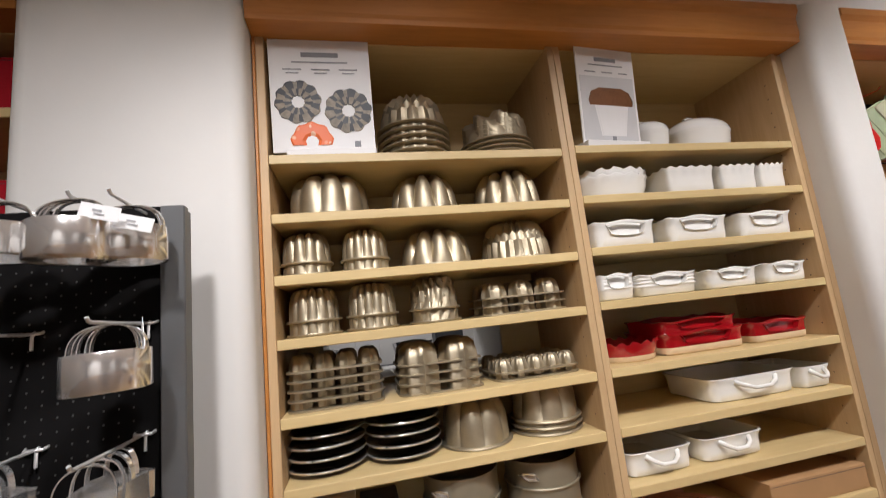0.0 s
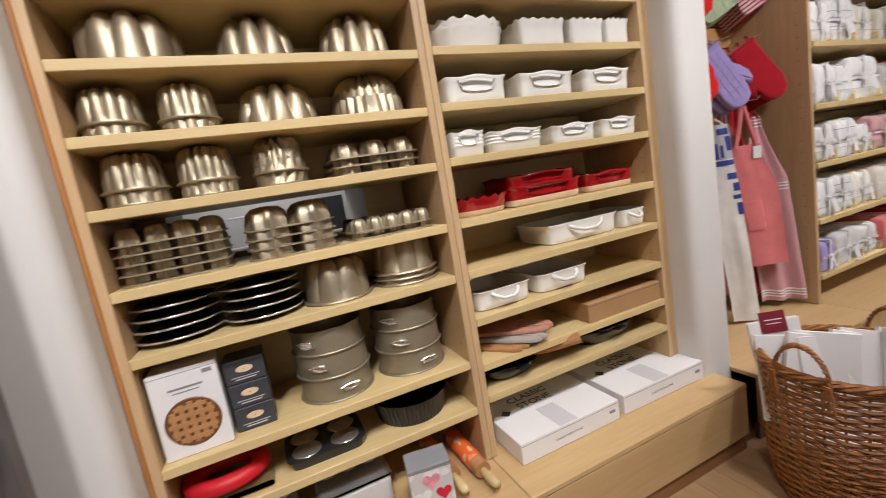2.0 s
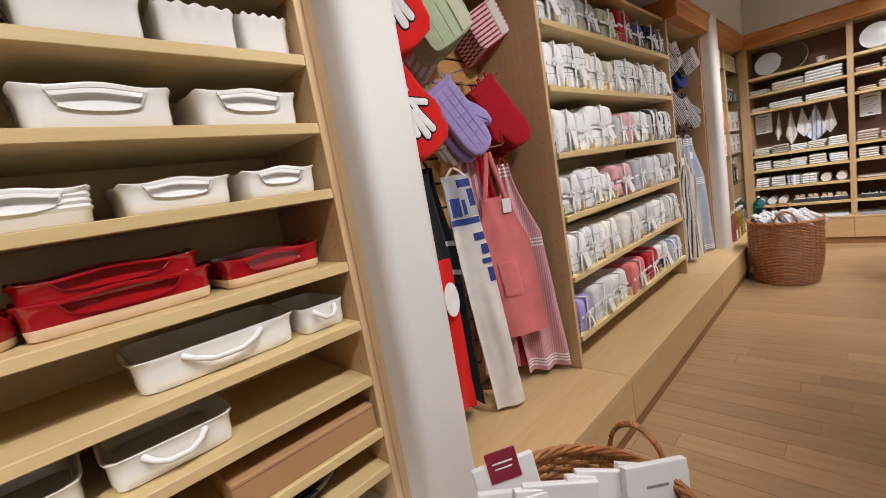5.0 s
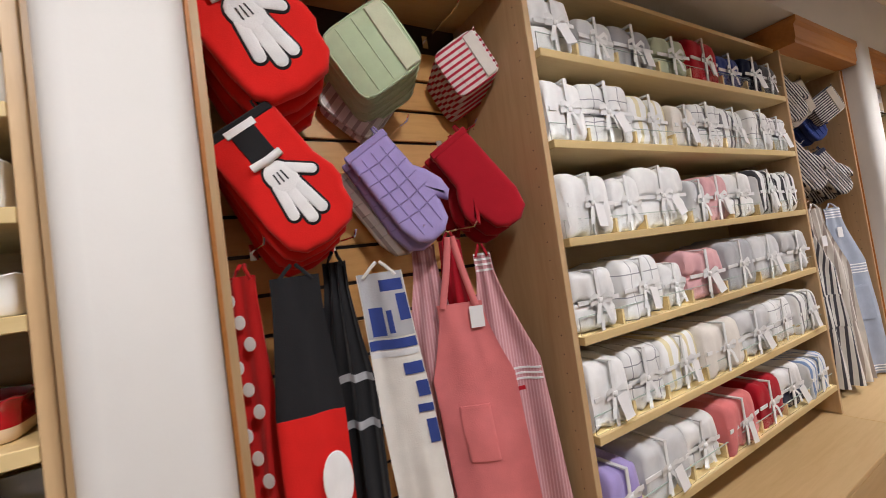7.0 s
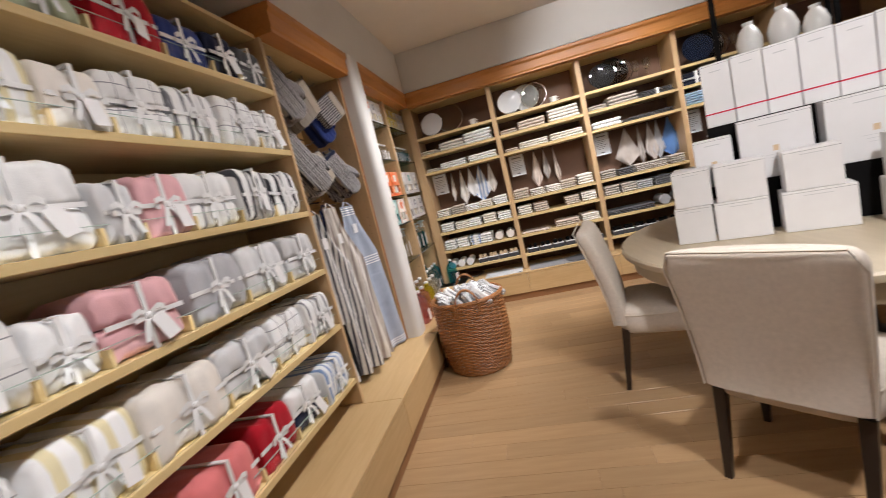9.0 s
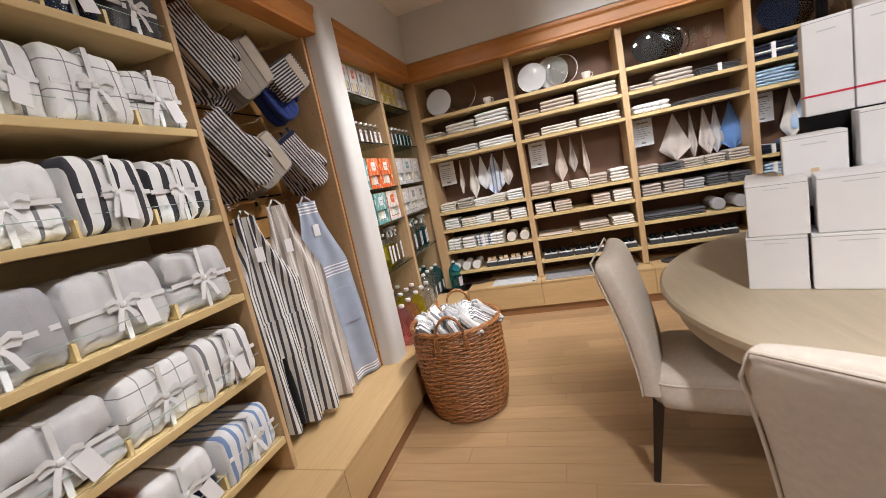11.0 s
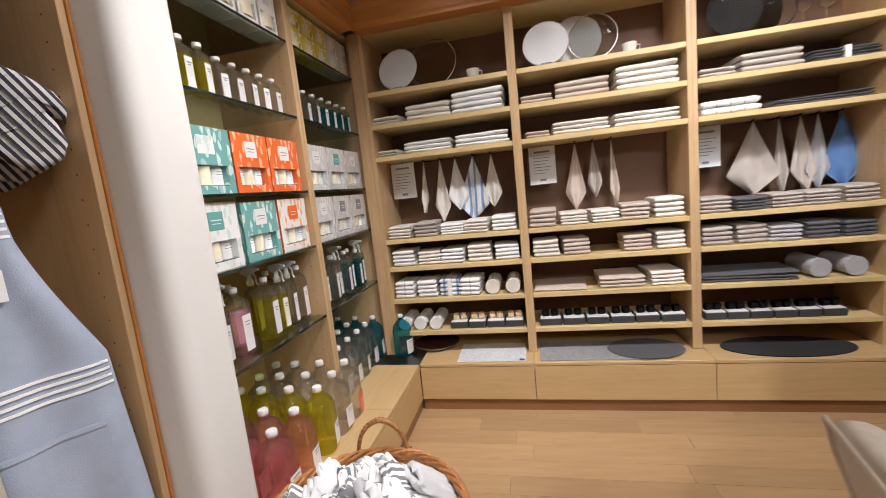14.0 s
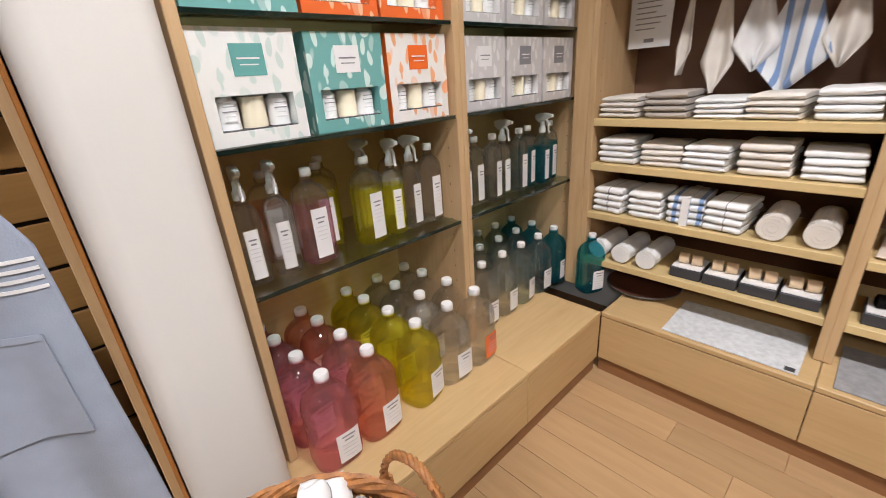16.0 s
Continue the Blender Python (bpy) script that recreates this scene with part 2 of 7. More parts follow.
def liquid(name, col, ior=1.33, clear=0.84, cloud=0.025):
    """Tinted clear liquid in a thin bottle: part straight through, part bent, with a glossy skin."""
    mat = bpy.data.materials.new(name)
    mat.use_nodes = True
    nt = mat.node_tree
    nt.nodes.remove(nt.nodes["Principled BSDF"])
    co = coords(nt, (1, 1, 1))
    n1 = node(nt, "ShaderNodeTexNoise", Scale=18, Detail=2)
    nt.links.new(co, n1.inputs[0])
    c = ramp(nt, n1.outputs[0], ((0.3, tuple(v * 0.94 for v in col)), (0.7, col)))
    tr = nt.nodes.new("ShaderNodeBsdfTransparent")
    gl = node(nt, "ShaderNodeBsdfGlass", Roughness=0.0, IOR=ior)
    nt.links.new(c, tr.inputs[0])
    nt.links.new(c, gl.inputs[0])
    m1 = node(nt, "ShaderNodeMixShader", Fac=clear)
    nt.links.new(gl.outputs[0], m1.inputs[1])
    nt.links.new(tr.outputs[0], m1.inputs[2])
    tl = nt.nodes.new("ShaderNodeBsdfTranslucent")
    df = nt.nodes.new("ShaderNodeBsdfDiffuse")
    deep = tuple(v ** 1.5 for v in col)
    tl.inputs[0].default_value = df.inputs[0].default_value = (*deep, 1)
    m4 = node(nt, "ShaderNodeMixShader", Fac=0.5)
    nt.links.new(tl.outputs[0], m4.inputs[1])
    nt.links.new(df.outputs[0], m4.inputs[2])
    m3 = node(nt, "ShaderNodeMixShader", Fac=cloud)
    nt.links.new(m1.outputs[0], m3.inputs[1])
    nt.links.new(m4.outputs[0], m3.inputs[2])
    lw = node(nt, "ShaderNodeLayerWeight", Blend=0.5)
    p4 = nt.nodes.new("ShaderNodeMath")
    p4.operation = "POWER"
    p4.inputs[1].default_value = 4.0
    nt.links.new(lw.outputs["Facing"], p4.inputs[0])
    pw = nt.nodes.new("ShaderNodeMath")
    pw.operation = "MULTIPLY_ADD"
    pw.inputs[1].default_value, pw.inputs[2].default_value = 0.45, 0.06
    nt.links.new(p4.outputs[0], pw.inputs[0])
    go = node(nt, "ShaderNodeBsdfGlossy", Roughness=0.03)
    m2 = nt.nodes.new("ShaderNodeMixShader")
    nt.links.new(pw.outputs[0], m2.inputs[0])
    nt.links.new(m3.outputs[0], m2.inputs[1])
    nt.links.new(go.outputs[0], m2.inputs[2])
    nt.links.new(m2.outputs[0], nt.nodes["Material Output"].inputs[0])
    return mat


EDGEGLASS = painted("glass_edge", (0.006, 0.016, 0.013), 0.12, mottled=0.1, bumpy=0.0, coat=0.5)
TRIGGER = painted("milky_plastic", (0.70, 0.72, 0.71), 0.35, mottled=0.02, bumpy=0.0)
SMOKED = liquid("smoked_glass", (0.80, 0.87, 0.85), 1.3, 0.95, 0.0)
LIQ = {}
for word, col in (("pink", (0.98, 0.70, 0.76)), ("yellow", (0.99, 0.95, 0.22)), ("clear", (0.99, 0.99, 0.98)), ("teal", (0.20, 0.64, 0.74)), ("orange", (0.99, 0.70, 0.62)), ("sage", (0.92, 0.97, 0.96))):
    LIQ[word] = liquid(word + "_soap", col, clear=0.66, cloud=0.03 if word in ("clear", "sage") else 0.085)
FABRIC = painted("chair_linen", (0.64, 0.57, 0.49), 0.9, mottled=0.06, scale=60, bumpy=0.3, spec=0.2)
PIPING = painted("chair_piping", (0.64, 0.57, 0.48), 0.85, spec=0.2)
ESPRESSO = painted("espresso_wood", (0.022, 0.014, 0.010), 0.35)
TABLEWOOD = wood("washed_oak", (0.50, 0.42, 0.30), (0.40, 0.33, 0.23), scale=(2, 14, 14))
WICKER = painted("brown_wicker", (0.37, 0.155, 0.05), 0.45, mottled=0.45, scale=45, bumpy=0.2, amount=0.05)
SLATWOOD = wood("slat_wood", (0.58, 0.32, 0.11), (0.46, 0.24, 0.07))


def printed(name, ground, leaf, scale=26):
    """Printed card with a scatter of pale leaves, round fruits and fine twigs."""
    def b(nt, p):
        tc = nt.nodes.new("ShaderNodeTexCoord")
        warp = node(nt, "ShaderNodeTexNoise", Scale=scale * 0.5, Detail=1)
        nt.links.new(tc.outputs["Object"], warp.inputs[0])
        wmix = nt.nodes.new("ShaderNodeMix")
        wmix.data_type = "VECTOR"
        wmix.inputs[0].default_value = 0.03
        nt.links.new(tc.outputs["Object"], wmix.inputs[4])
        nt.links.new(warp.outputs["Color"], wmix.inputs[5])
        mid = tuple(0.5 * a + 0.5 * c for a, c in zip(ground, leaf))
        col = None
        for turn, stretch, sc, lim, tone in ((0.7, 2.6, 1.0, 0.30, mid), (-0.6, 2.8, 1.3, 0.27, leaf), (0.2, 1.0, 0.7, 0.26, leaf)):
            mp = nt.nodes.new("ShaderNodeMapping")
            mp.inputs["Rotation"].default_value = (0, turn, 0)
            mp.inputs["Scale"].default_value = (sc * scale, sc * scale, sc * scale / stretch)
            nt.links.new(wmix.outputs[1], mp.inputs[0])
            vo = node(nt, "ShaderNodeTexVoronoi", Scale=1.0, Randomness=0.9)
            nt.links.new(mp.outputs[0], vo.inputs[0])
            mask = ramp(nt, vo.outputs["Distance"], ((lim, (1, 1, 1)), (lim + 0.04, (0, 0, 0))))
            mix = nt.nodes.new("ShaderNodeMix")
            mix.data_type = "RGBA"
            nt.links.new(mask, mix.inputs[0])
            if col is None:
                mix.inputs[6].default_value = (*ground, 1)
            else:
                nt.links.new(col, mix.inputs[6])
            mix.inputs[7].default_value = (*tone, 1)
            col = mix.outputs[2]
        nt.links.new(col, p.inputs["Base Color"])
        p.inputs["Roughness"].default_value = 0.45
    return material(name, b)


WAX = painted("cream_wax", (0.74, 0.66, 0.50), 0.45, mottled=0.03, bumpy=0.0)
TEALPRINT = printed("teal_print", (0.16, 0.40, 0.38), (0.62, 0.76, 0.72))
PALEPRINT = printed("pale_print", (0.80, 0.81, 0.79), (0.60, 0.70, 0.66))
ORANGEPRINT = printed("orange_print", (0.80, 0.15, 0.03), (0.86, 0.50, 0.32))
GREYPRINT = printed("grey_print", (0.60, 0.58, 0.58), (0.74, 0.73, 0.73))
ORANGEWHITE = printed("white_orange_print", (0.80, 0.78, 0.75), (0.84, 0.42, 0.22))
YELLOWPRINT = printed("yellow_print", (0.70, 0.55, 0.08), (0.82, 0.76, 0.45))
TEALFLAT = painted("teal_label", (0.13, 0.38, 0.36), 0.5, bumpy=0.0)
ORANGEFLAT = painted("orange_label", (0.82, 0.15, 0.02), 0.5, bumpy=0.0)

W = (0.86, 0.86, 0.86)
C_WHITE = cloth("white_cotton", W)
C_CREAM = cloth("cream_cotton", (0.80, 0.75, 0.69))
C_GREYSTRIPE = cloth("grey_striped_cotton", W, (0.22, 0.22, 0.24), 0.06, 0.22)
C_THINSTRIPE = cloth("thin_striped_cotton", W, (0.30, 0.30, 0.33), 0.07, 0.055, cross=0.085)
C_BLACKSTRIPE = cloth("black_striped_cotton", W, (0.05, 0.05, 0.06), 0.062, 0.36)
C_TOWELSTRIPE = cloth("narrow_grey_striped_cotton", W, (0.20, 0.20, 0.21), 0.022, 0.45)
C_PINK = cloth("pink_cotton", (0.74, 0.42, 0.44))
C_PINKSTRIPE = cloth("pink_striped_cotton", (0.78, 0.62, 0.62), (0.70, 0.28, 0.32), 0.05, 0.3)
C_GREY = cloth("grey_cotton", (0.42, 0.42, 0.44))
C_PALEGREY = cloth("pale_grey_cotton", (0.64, 0.64, 0.65))
C_SAGE = cloth("sage_cotton", (0.52, 0.56, 0.40))
C_GREEN = cloth("pale_green_quilt", (0.52, 0.64, 0.42))
C_RED = cloth("dark_red_cotton", (0.42, 0.008, 0.02))
C_SCARLET = cloth("scarlet_cotton", (0.72, 0.015, 0.012))
C_BLUE = cloth("blue_cotton", (0.035, 0.06, 0.24))
C_NAVY = cloth("navy_cotton", (0.015, 0.02, 0.05))
C_MIDBLUE = cloth("mid_blue_cotton", (0.10, 0.20, 0.42))
C_SKY = cloth("sky_blue_cotton", (0.38, 0.52, 0.68))
C_BLUEGREY = cloth("blue_grey_cotton", (0.38, 0.43, 0.53))
C_YELLOW = cloth("pale_yellow_cotton", (0.78, 0.70, 0.45), W, 0.07, 0.6)
C_CORAL = cloth("coral_cotton", (0.72, 0.20, 0.20))
C_PALEPINK = cloth("dusty_pink_cotton", (0.62, 0.30, 0.33), (0.70, 0.42, 0.44), 0.010, 0.4)
C_LILAC = cloth("lilac_quilt", (0.40, 0.33, 0.66))
C_REDSTRIPE = cloth("red_striped_cotton", (0.82, 0.70, 0.68), (0.50, 0.03, 0.06), 0.022, 0.42)
C_BEIGE = cloth("beige_linen", (0.61, 0.52, 0.45))
C_TAUPE = cloth("taupe_linen", (0.46, 0.41, 0.37))
C_DARKGREY = cloth("dark_grey_linen", (0.10, 0.10, 0.11))
C_BLACK = cloth("black_cotton", (0.015, 0.015, 0.017))
C_APRONSTRIPE = cloth("ticking_striped_cotton", (0.80, 0.79, 0.77), (0.08, 0.08, 0.10), 0.024, 0.40)
C_APRONTAUPE = cloth("taupe_striped_cotton", (0.74, 0.70, 0.65), (0.40, 0.35, 0.32), 0.036, 0.35)
C_OATMEAL = cloth("oatmeal_cotton", (0.52, 0.46, 0.38))
C_GREYQUILT = cloth("grey_quilt", (0.36, 0.33, 0.29))
C_QUILTSTRIPE = cloth("grey_striped_quilt", (0.60, 0.58, 0.57), (0.035, 0.035, 0.05), 0.0165, 0.5)
C_BLUECHECK = cloth("blue_checked_cotton", (0.76, 0.78, 0.80), (0.20, 0.30, 0.52), 0.045, 0.35)
C_RIBBON = cloth("white_ribbon", (0.82, 0.82, 0.82), rough=0.5)

# ---- the setting ----
FRONT, BACK, TOP = 1.30, 1.74, 2.42
GROUND = -0.045
WALLF = 1.20
CEILING = 3.0
floor = tagged(part("floor", box_bm(-3.2, 8.6, -5.2, 2.2, GROUND - 0.12, GROUND - 0.004), KICK), "pale oak plank floor", "floor", kind="structure")
tagged(part("ceiling", box_bm(-3.2, 8.6, -5.2, 2.2, CEILING, CEILING + 0.12), CEIL), "plain warm white ceiling", "ceiling", kind="structure")
north = bmesh.new()
box(north, -3.2, 8.6, BACK + 0.03, 2.2, GROUND, 1.225)
box(north, -3.2, 8.6, BACK + 0.03, 2.2, 1.43, CEILING - 0.002)
box(north, -3.2, -0.15, BACK + 0.03, 2.2, 1.225, 1.43)
box(north, 0.60, 8.6, BACK + 0.03, 2.2, 1.225, 1.43)
box(north, -3.2, 7.74, WALLF, BACK + 0.028, 2.565, CEILING - 0.002)
tagged(part("wall_north", north, WALL), "white painted wall above the shelves", "wall", kind="structure")
east = bmesh.new()
box(east, 8.27, 8.6, -5.2, BACK + 0.028, GROUND, CEILING - 0.002)
box(east, 7.74, 8.268, -5.2, BACK + 0.028, 2.565, CEILING - 0.002)
tagged(part("wall_east", east, WALL), "white painted wall above the linen shelves", "wall", kind="structure")
# South and west walls are out of view, added to enclose and bounce light.
tagged(part("wall_south", box_bm(-3.2, 8.6, -5.4, -5.2, GROUND, CEILING), WALL), "unseen white wall added to close the room", "wall", kind="structure")
tagged(part("wall_west", box_bm(-3.4, -3.2, -5.2, 2.2, GROUND, CEILING), WALL), "unseen white wall added to close the room", "wall", kind="structure")


def pillar(x0, x1, y0=1.18):
    bm = bmesh.new()
    r, pts = 0.05, []
    for cx, cy, a0 in ((x1 - r, y0 + r, -90), (x1 - 0.001, 1.80, 0), (x0 + 0.001, 1.80, 90), (x0 + r, y0 + r, 180)):
        if cy < 1.5:
            pts += [(cx + r * math.cos(radians(a0 + k * 18)), cy + r * math.sin(radians(a0 + k * 18))) for k in range(6)]
        else:
            pts.append((cx, BACK + 0.02))
    grid_faces(bm, [[(x, y, z) for x, y in pts] for z in (GROUND, 2.56)], True, True, True)
    return tagged(part("wall_pillar", bm, WALL, smooth=40), "white painted pillar with rounded corners between shelf bays", "pillar", kind="structure")


pillar(-0.85, -0.272)
pillar(1.865, 2.095)
pillar(6.105, 6.318)


def shelf_bay(x0, x1, heights, depth=0.43, header=None, top=TOP, thick=0.03, glass=False, label="tall maple shelving bay", back=None, bottom=0.28, m=None, panels=(True, True), shelf_mat=None, name="shelving_unit", hole=None):
    """A bay of shelves between two panels; the front lies on y=0 and the depth goes to +y."""
    t = thing(name, m or pose(0, FRONT, 0), label, "shelving", "built-in shelving")
    p = 0.026
    for on, px in zip(panels, (x0 - p, x1)):
        if on:
            part("side_panel", box_bm(px, px + p, 0, depth, bottom, top, 0.002), MAPLE_SIDE, t)
            for hy in (0.05, depth - 0.06):
                hb = bmesh.new()
                sx = px + p + 0.0004 if px < x0 else px - 0.0004
                for q in range(30):
                    bmesh.ops.create_circle(hb, cap_ends=True, radius=0.0028, segments=6, matrix=pose(sx, hy, bottom + 0.15 + q * 0.064, 0, 90, 0))
                tagged(part("pin_hole_strip", hb, ESPRESSO, t), kind="stuff")
    bp = bmesh.new()
    if hole:
        ha, hb_, hc, hd = hole
        for q in ((x0, x1, bottom, hc), (x0, x1, hd, top), (x0, ha, hc, hd), (hb_, x1, hc, hd)):
            box(bp, q[0], q[1], depth - 0.012, depth, q[2], q[3])
    else:
        box(bp, x0, x1, depth - 0.012, depth, bottom, top)
    part("back_panel", bp, back or MAPLE, t)
    part("top_panel", box_bm(x0, x1, 0.02, depth - 0.014, top - 0.02, top), MAPLE, t)
    for z in heights:
        if glass:
            part("shelf", box_bm(x0 + 0.002, x1 - 0.002, 0.01, depth - 0.016, z - 0.01, z, 0.001), glass, t, "dark edged glass shelf")
            part("shelf_edge", box_bm(x0 + 0.002, x1 - 0.002, 0.004, 0.0092, z - 0.011, z + 0.0005, 0.001), EDGEGLASS, t, "dark green polished glass edge")
        else:
            part("shelf", box_bm(x0 + 0.001, x1 - 0.001, 0.0, depth - 0.014, z - thick, z, 0.002), shelf_mat or MAPLE, t)
    return t


def header_board(x0, x1, m=None, label="orange-brown cherry cornice board over the shelves"):
    """A moulded cornice, front face at y=0 going to +y."""
    bm = bmesh.new()
    prof = ((0.0, 0.0), (0.0, 0.018), (-0.006, 0.03), (-0.006, 0.105), (-0.02, 0.125), (-0.02, 0.155), (0.3, 0.155), (0.3, 0.0))
    grid_faces(bm, [[(x, y, z) for y, z in prof] for x in (x0, x1)], True, True, True)
    return tagged(part("cornice", bm, CHERRY, m=m), label, "cornice", kind="structure")


shelf_bay(-1.9, -0.882, (2.16, 1.78, 1.4, 1.0, 0.6), label="maple bay with dark red boxes on shelves")
header_board(-1.93, -0.853, pose(0, 1.215, 2.405))
B1 = (2.0, 1.81, 1.62, 1.432, 1.213, 1.024, 0.69, 0.505)
B2 = (2.01, 1.82, 1.63, 1.44, 1.215, 1.025, 0.84, 0.66, 0.53)
shelf_bay(-0.235, 0.762, B1, hole=(-0.14, 0.59, 1.235, 1.415))
shelf_bay(0.815, 1.808, B2)
header_board(-0.27, 1.862, pose(0, 1.215, 2.405))
shelf_bay(2.125, 3.10, (), label="maple bay with slotted wall for hanging aprons")
header_board(2.098, 3.128, pose(0, 1.215, 2.405))
shelf_bay(3.152, 5.10, (2.125, 1.80, 1.457, 1.12, 0.787, 0.447), panels=(False, False), back=MAPLE)
shelf_bay(5.128, 6.075, (), label="maple bay with slotted wall for hanging aprons")
header_board(5.10, 6.103, pose(0, 1.215, 2.405))
GS = (2.16, 1.81, 1.453, 1.178, 0.813)
shelf_bay(6.372, 7.118, GS, glass=SMOKED)
shelf_bay(7.17, 7.90, GS, glass=SMOKED)
tagged(part("corner_post", box_bm(7.852, 7.926, 1.228, 1.299, 0.278, TOP, 0.002), MAPLE_SIDE), "maple filler post in the corner of the shelves", "post", kind="structure")
header_board(6.32, 7.765, pose(0, 1.215, 2.405))
EASTM = pose(7.85, 0, 0, 0, 0, -90)
RS = (2.05, 1.845, 1.64, 1.09, 0.90, 0.675, 0.445)
for ya, yb in ((0.31, 1.20), (-0.665, 0.258), (-1.622, -0.717), (-2.58, -1.674), (-3.53, -2.632)):
    shelf_bay(-yb, -ya, RS, m=EASTM, back=BACKING, depth=0.4)
header_board(-1.215, 3.6, pose(7.765, 0, 2.405, 0, 0, -90))


def bench_unit(x0, x1, m, depth, label="low maple plinth bench under the shelves"):
    t = thing("bench_unit", m, label, "bench", "plinth benches")
    part("top", box_bm(x0 + 0.001, x1 - 0.001, 0, depth, 0.255, 0.277, 0.003), BENCH, t)
    part("front_panel", box_bm(x0 + 0.0015, x1 - 0.0015, 0.002, 0.024, 0.032, 0.252, 0.002), BENCH, t)
    part("kick_board", box_bm(x0, x1, 0.016, 0.036, GROUND, 0.030), KICK, t)
    return t


for xa, xb in ((-0.26, 0.79), (0.79, 1.95), (2.05, 3.13), (3.13, 5.10), (5.10, 6.16)):
    bench_unit(xa, xb, pose(0, 1.045, 0), 0.69)
for xa, xb in ((6.16, 7.135), (7.135, 7.69)):
    bench_unit(xa, xb, pose(0, 1.018, 0), 0.715)
for ya, yb in ((-1.018, -0.282), (-0.282, 0.73), (0.73, 1.65), (1.65, 2.6), (2.6, 3.6)):
    bench_unit(ya, yb, pose(7.69, 0, 0, 0, 0, -90), 0.56)


# cherry edging beside the pillars
tagged(part("trim", box_bm(1.836, 1.867, 1.302, 1.34, 0.279, 2.40, 0.002), MAPLE_SIDE), "maple filler strip beside the pillar", "trim", kind="structure")
for ex in (-0.2695, 2.0985, 6.093):
    tagged(part("trim", box_bm(ex, ex + 0.009, 1.292, 1.33, 0.279, 2.40, 0.002), CHERRY), "thin cherry wood edging beside the pillar", "trim", kind="structure")


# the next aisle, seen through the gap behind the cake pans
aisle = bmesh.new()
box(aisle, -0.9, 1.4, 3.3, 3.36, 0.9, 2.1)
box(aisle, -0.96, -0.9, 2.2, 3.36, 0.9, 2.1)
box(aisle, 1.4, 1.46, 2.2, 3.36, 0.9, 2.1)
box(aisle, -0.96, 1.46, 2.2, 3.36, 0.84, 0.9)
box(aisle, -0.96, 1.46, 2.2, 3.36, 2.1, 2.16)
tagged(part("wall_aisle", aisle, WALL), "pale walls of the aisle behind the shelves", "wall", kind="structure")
# Area lamp added inside, standing in for the next aisle's unseen ceiling lights.
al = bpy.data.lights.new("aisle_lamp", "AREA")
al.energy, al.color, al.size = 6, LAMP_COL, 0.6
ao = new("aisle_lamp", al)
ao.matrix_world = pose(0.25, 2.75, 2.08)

# ---- kinds of bakeware ----
def solid(ob, mat):
    ob.material_slots[0].link = "OBJECT"
    ob.material_slots[0].material = mat
    return ob


def bundt_meshes(r, h, style, n):
    """The upturned body of a fluted ring pan and its rolled rim."""
    prof = ((r, 0.0), (r * 0.985, 0.06 * h), (r * 0.975, 0.30 * h), (r * 0.95, 0.60 * h), (r * 0.90, 0.78 * h), (r * 0.80, 0.92 * h), (r * 0.66, 0.99 * h), (r * 0.50, h), (r * 0.36, 0.97 * h), (r * 0.24, 0.85 * h), (r * 0.20, 0.6 * h))
    amp = (0.0, 0.07, 0.10, 0.125, 0.15, 0.18, 0.20, 0.20, 0.14, 0.05, 0.0)

    if style in ("petal", "geo"):
        prof = ((r, 0.0), (r * 0.99, 0.06 * h), (r * 0.97, 0.26 * h), (r * 0.93, 0.48 * h), (r * 0.87, 0.68 * h), (r * 0.76, 0.86 * h), (r * 0.62, 0.97 * h), (r * 0.48, h), (r * 0.36, 0.96 * h), (r * 0.26, 0.85 * h), (r * 0.20, 0.6 * h))

    def lobes(a, z):
        if style == "petal":
            return abs(math.sin(n * a / 2)) ** 0.6
        if style == "swirl":
            return 0.5 + 0.5 * math.sin(n * (a + 1.1 * z))
        if style == "geo":
            return abs(((n * a / math.pi + (0.5 if z > 0.5 else 0.0)) % 1.0) - 0.5) * 2
        return abs(math.sin(n * a / 2)) ** 0.75
    gain = {"petal": 1.55, "swirl": 1.7, "geo": 0.55}.get(style, 0.85)
    body = bmesh.new()
    rings = []
    for k, (pr, pz) in enumerate(prof):
        ring = []
        for i in range(144):
            a = 2 * math.pi * i / 144
            s = lobes(a, pz / h)
            f = 1 + gain * amp[k] * (s - 0.85)
            ring.append((pr * f * math.cos(a), pr * f * math.sin(a), pz - (0.15 if style == "petal" else 0.09) * h * (1 - s) * (1 if 4 <= k <= 9 else (0.4 if k == 3 else 0.0))))
        rings.append(ring)
    grid_faces(body, rings)
    rim = bmesh.new()
    lathe(rim, ((r * 0.96, 0.0), (r * 1.07, 0.0), (r * 1.10, 0.003), (r * 1.08, 0.008), (r * 0.96, 0.008)), 48)
    return mesh_of(body, GOLD, 22 if style == "geo" else 60), mesh_of(rim, GOLD, 60)


PANS = {}


def bundt(x, y, z, r, h, style="flute", n=12, count=1, step=0.022, rim_at=0.0, group="cake pans", turn=0):
    """One pan or a nested stack of them, standing rim down."""
    key = (round(r, 3), round(h, 3), style, n)
    if key not in PANS:
        PANS[key] = bundt_meshes(r, h, style, n)
    body, rim = PANS[key]
    words = {"flute": "fluted champagne-gold metal ring cake pan, rim down on shelf", "petal": "petal-shaped champagne-gold metal cake pan, rim down on shelf", "swirl": "swirled champagne-gold metal cake pan, rim down on shelf", "geo": "faceted champagne-gold metal cake pan, rim down on shelf"}[style]
    for i in range(count):
        t = thing("cake_pan", pose(x, y, z + 0.001 + i * step, 0, 0, turn + 0.7 * i), words, "cake pan", group)
        part("body", body, None, t)
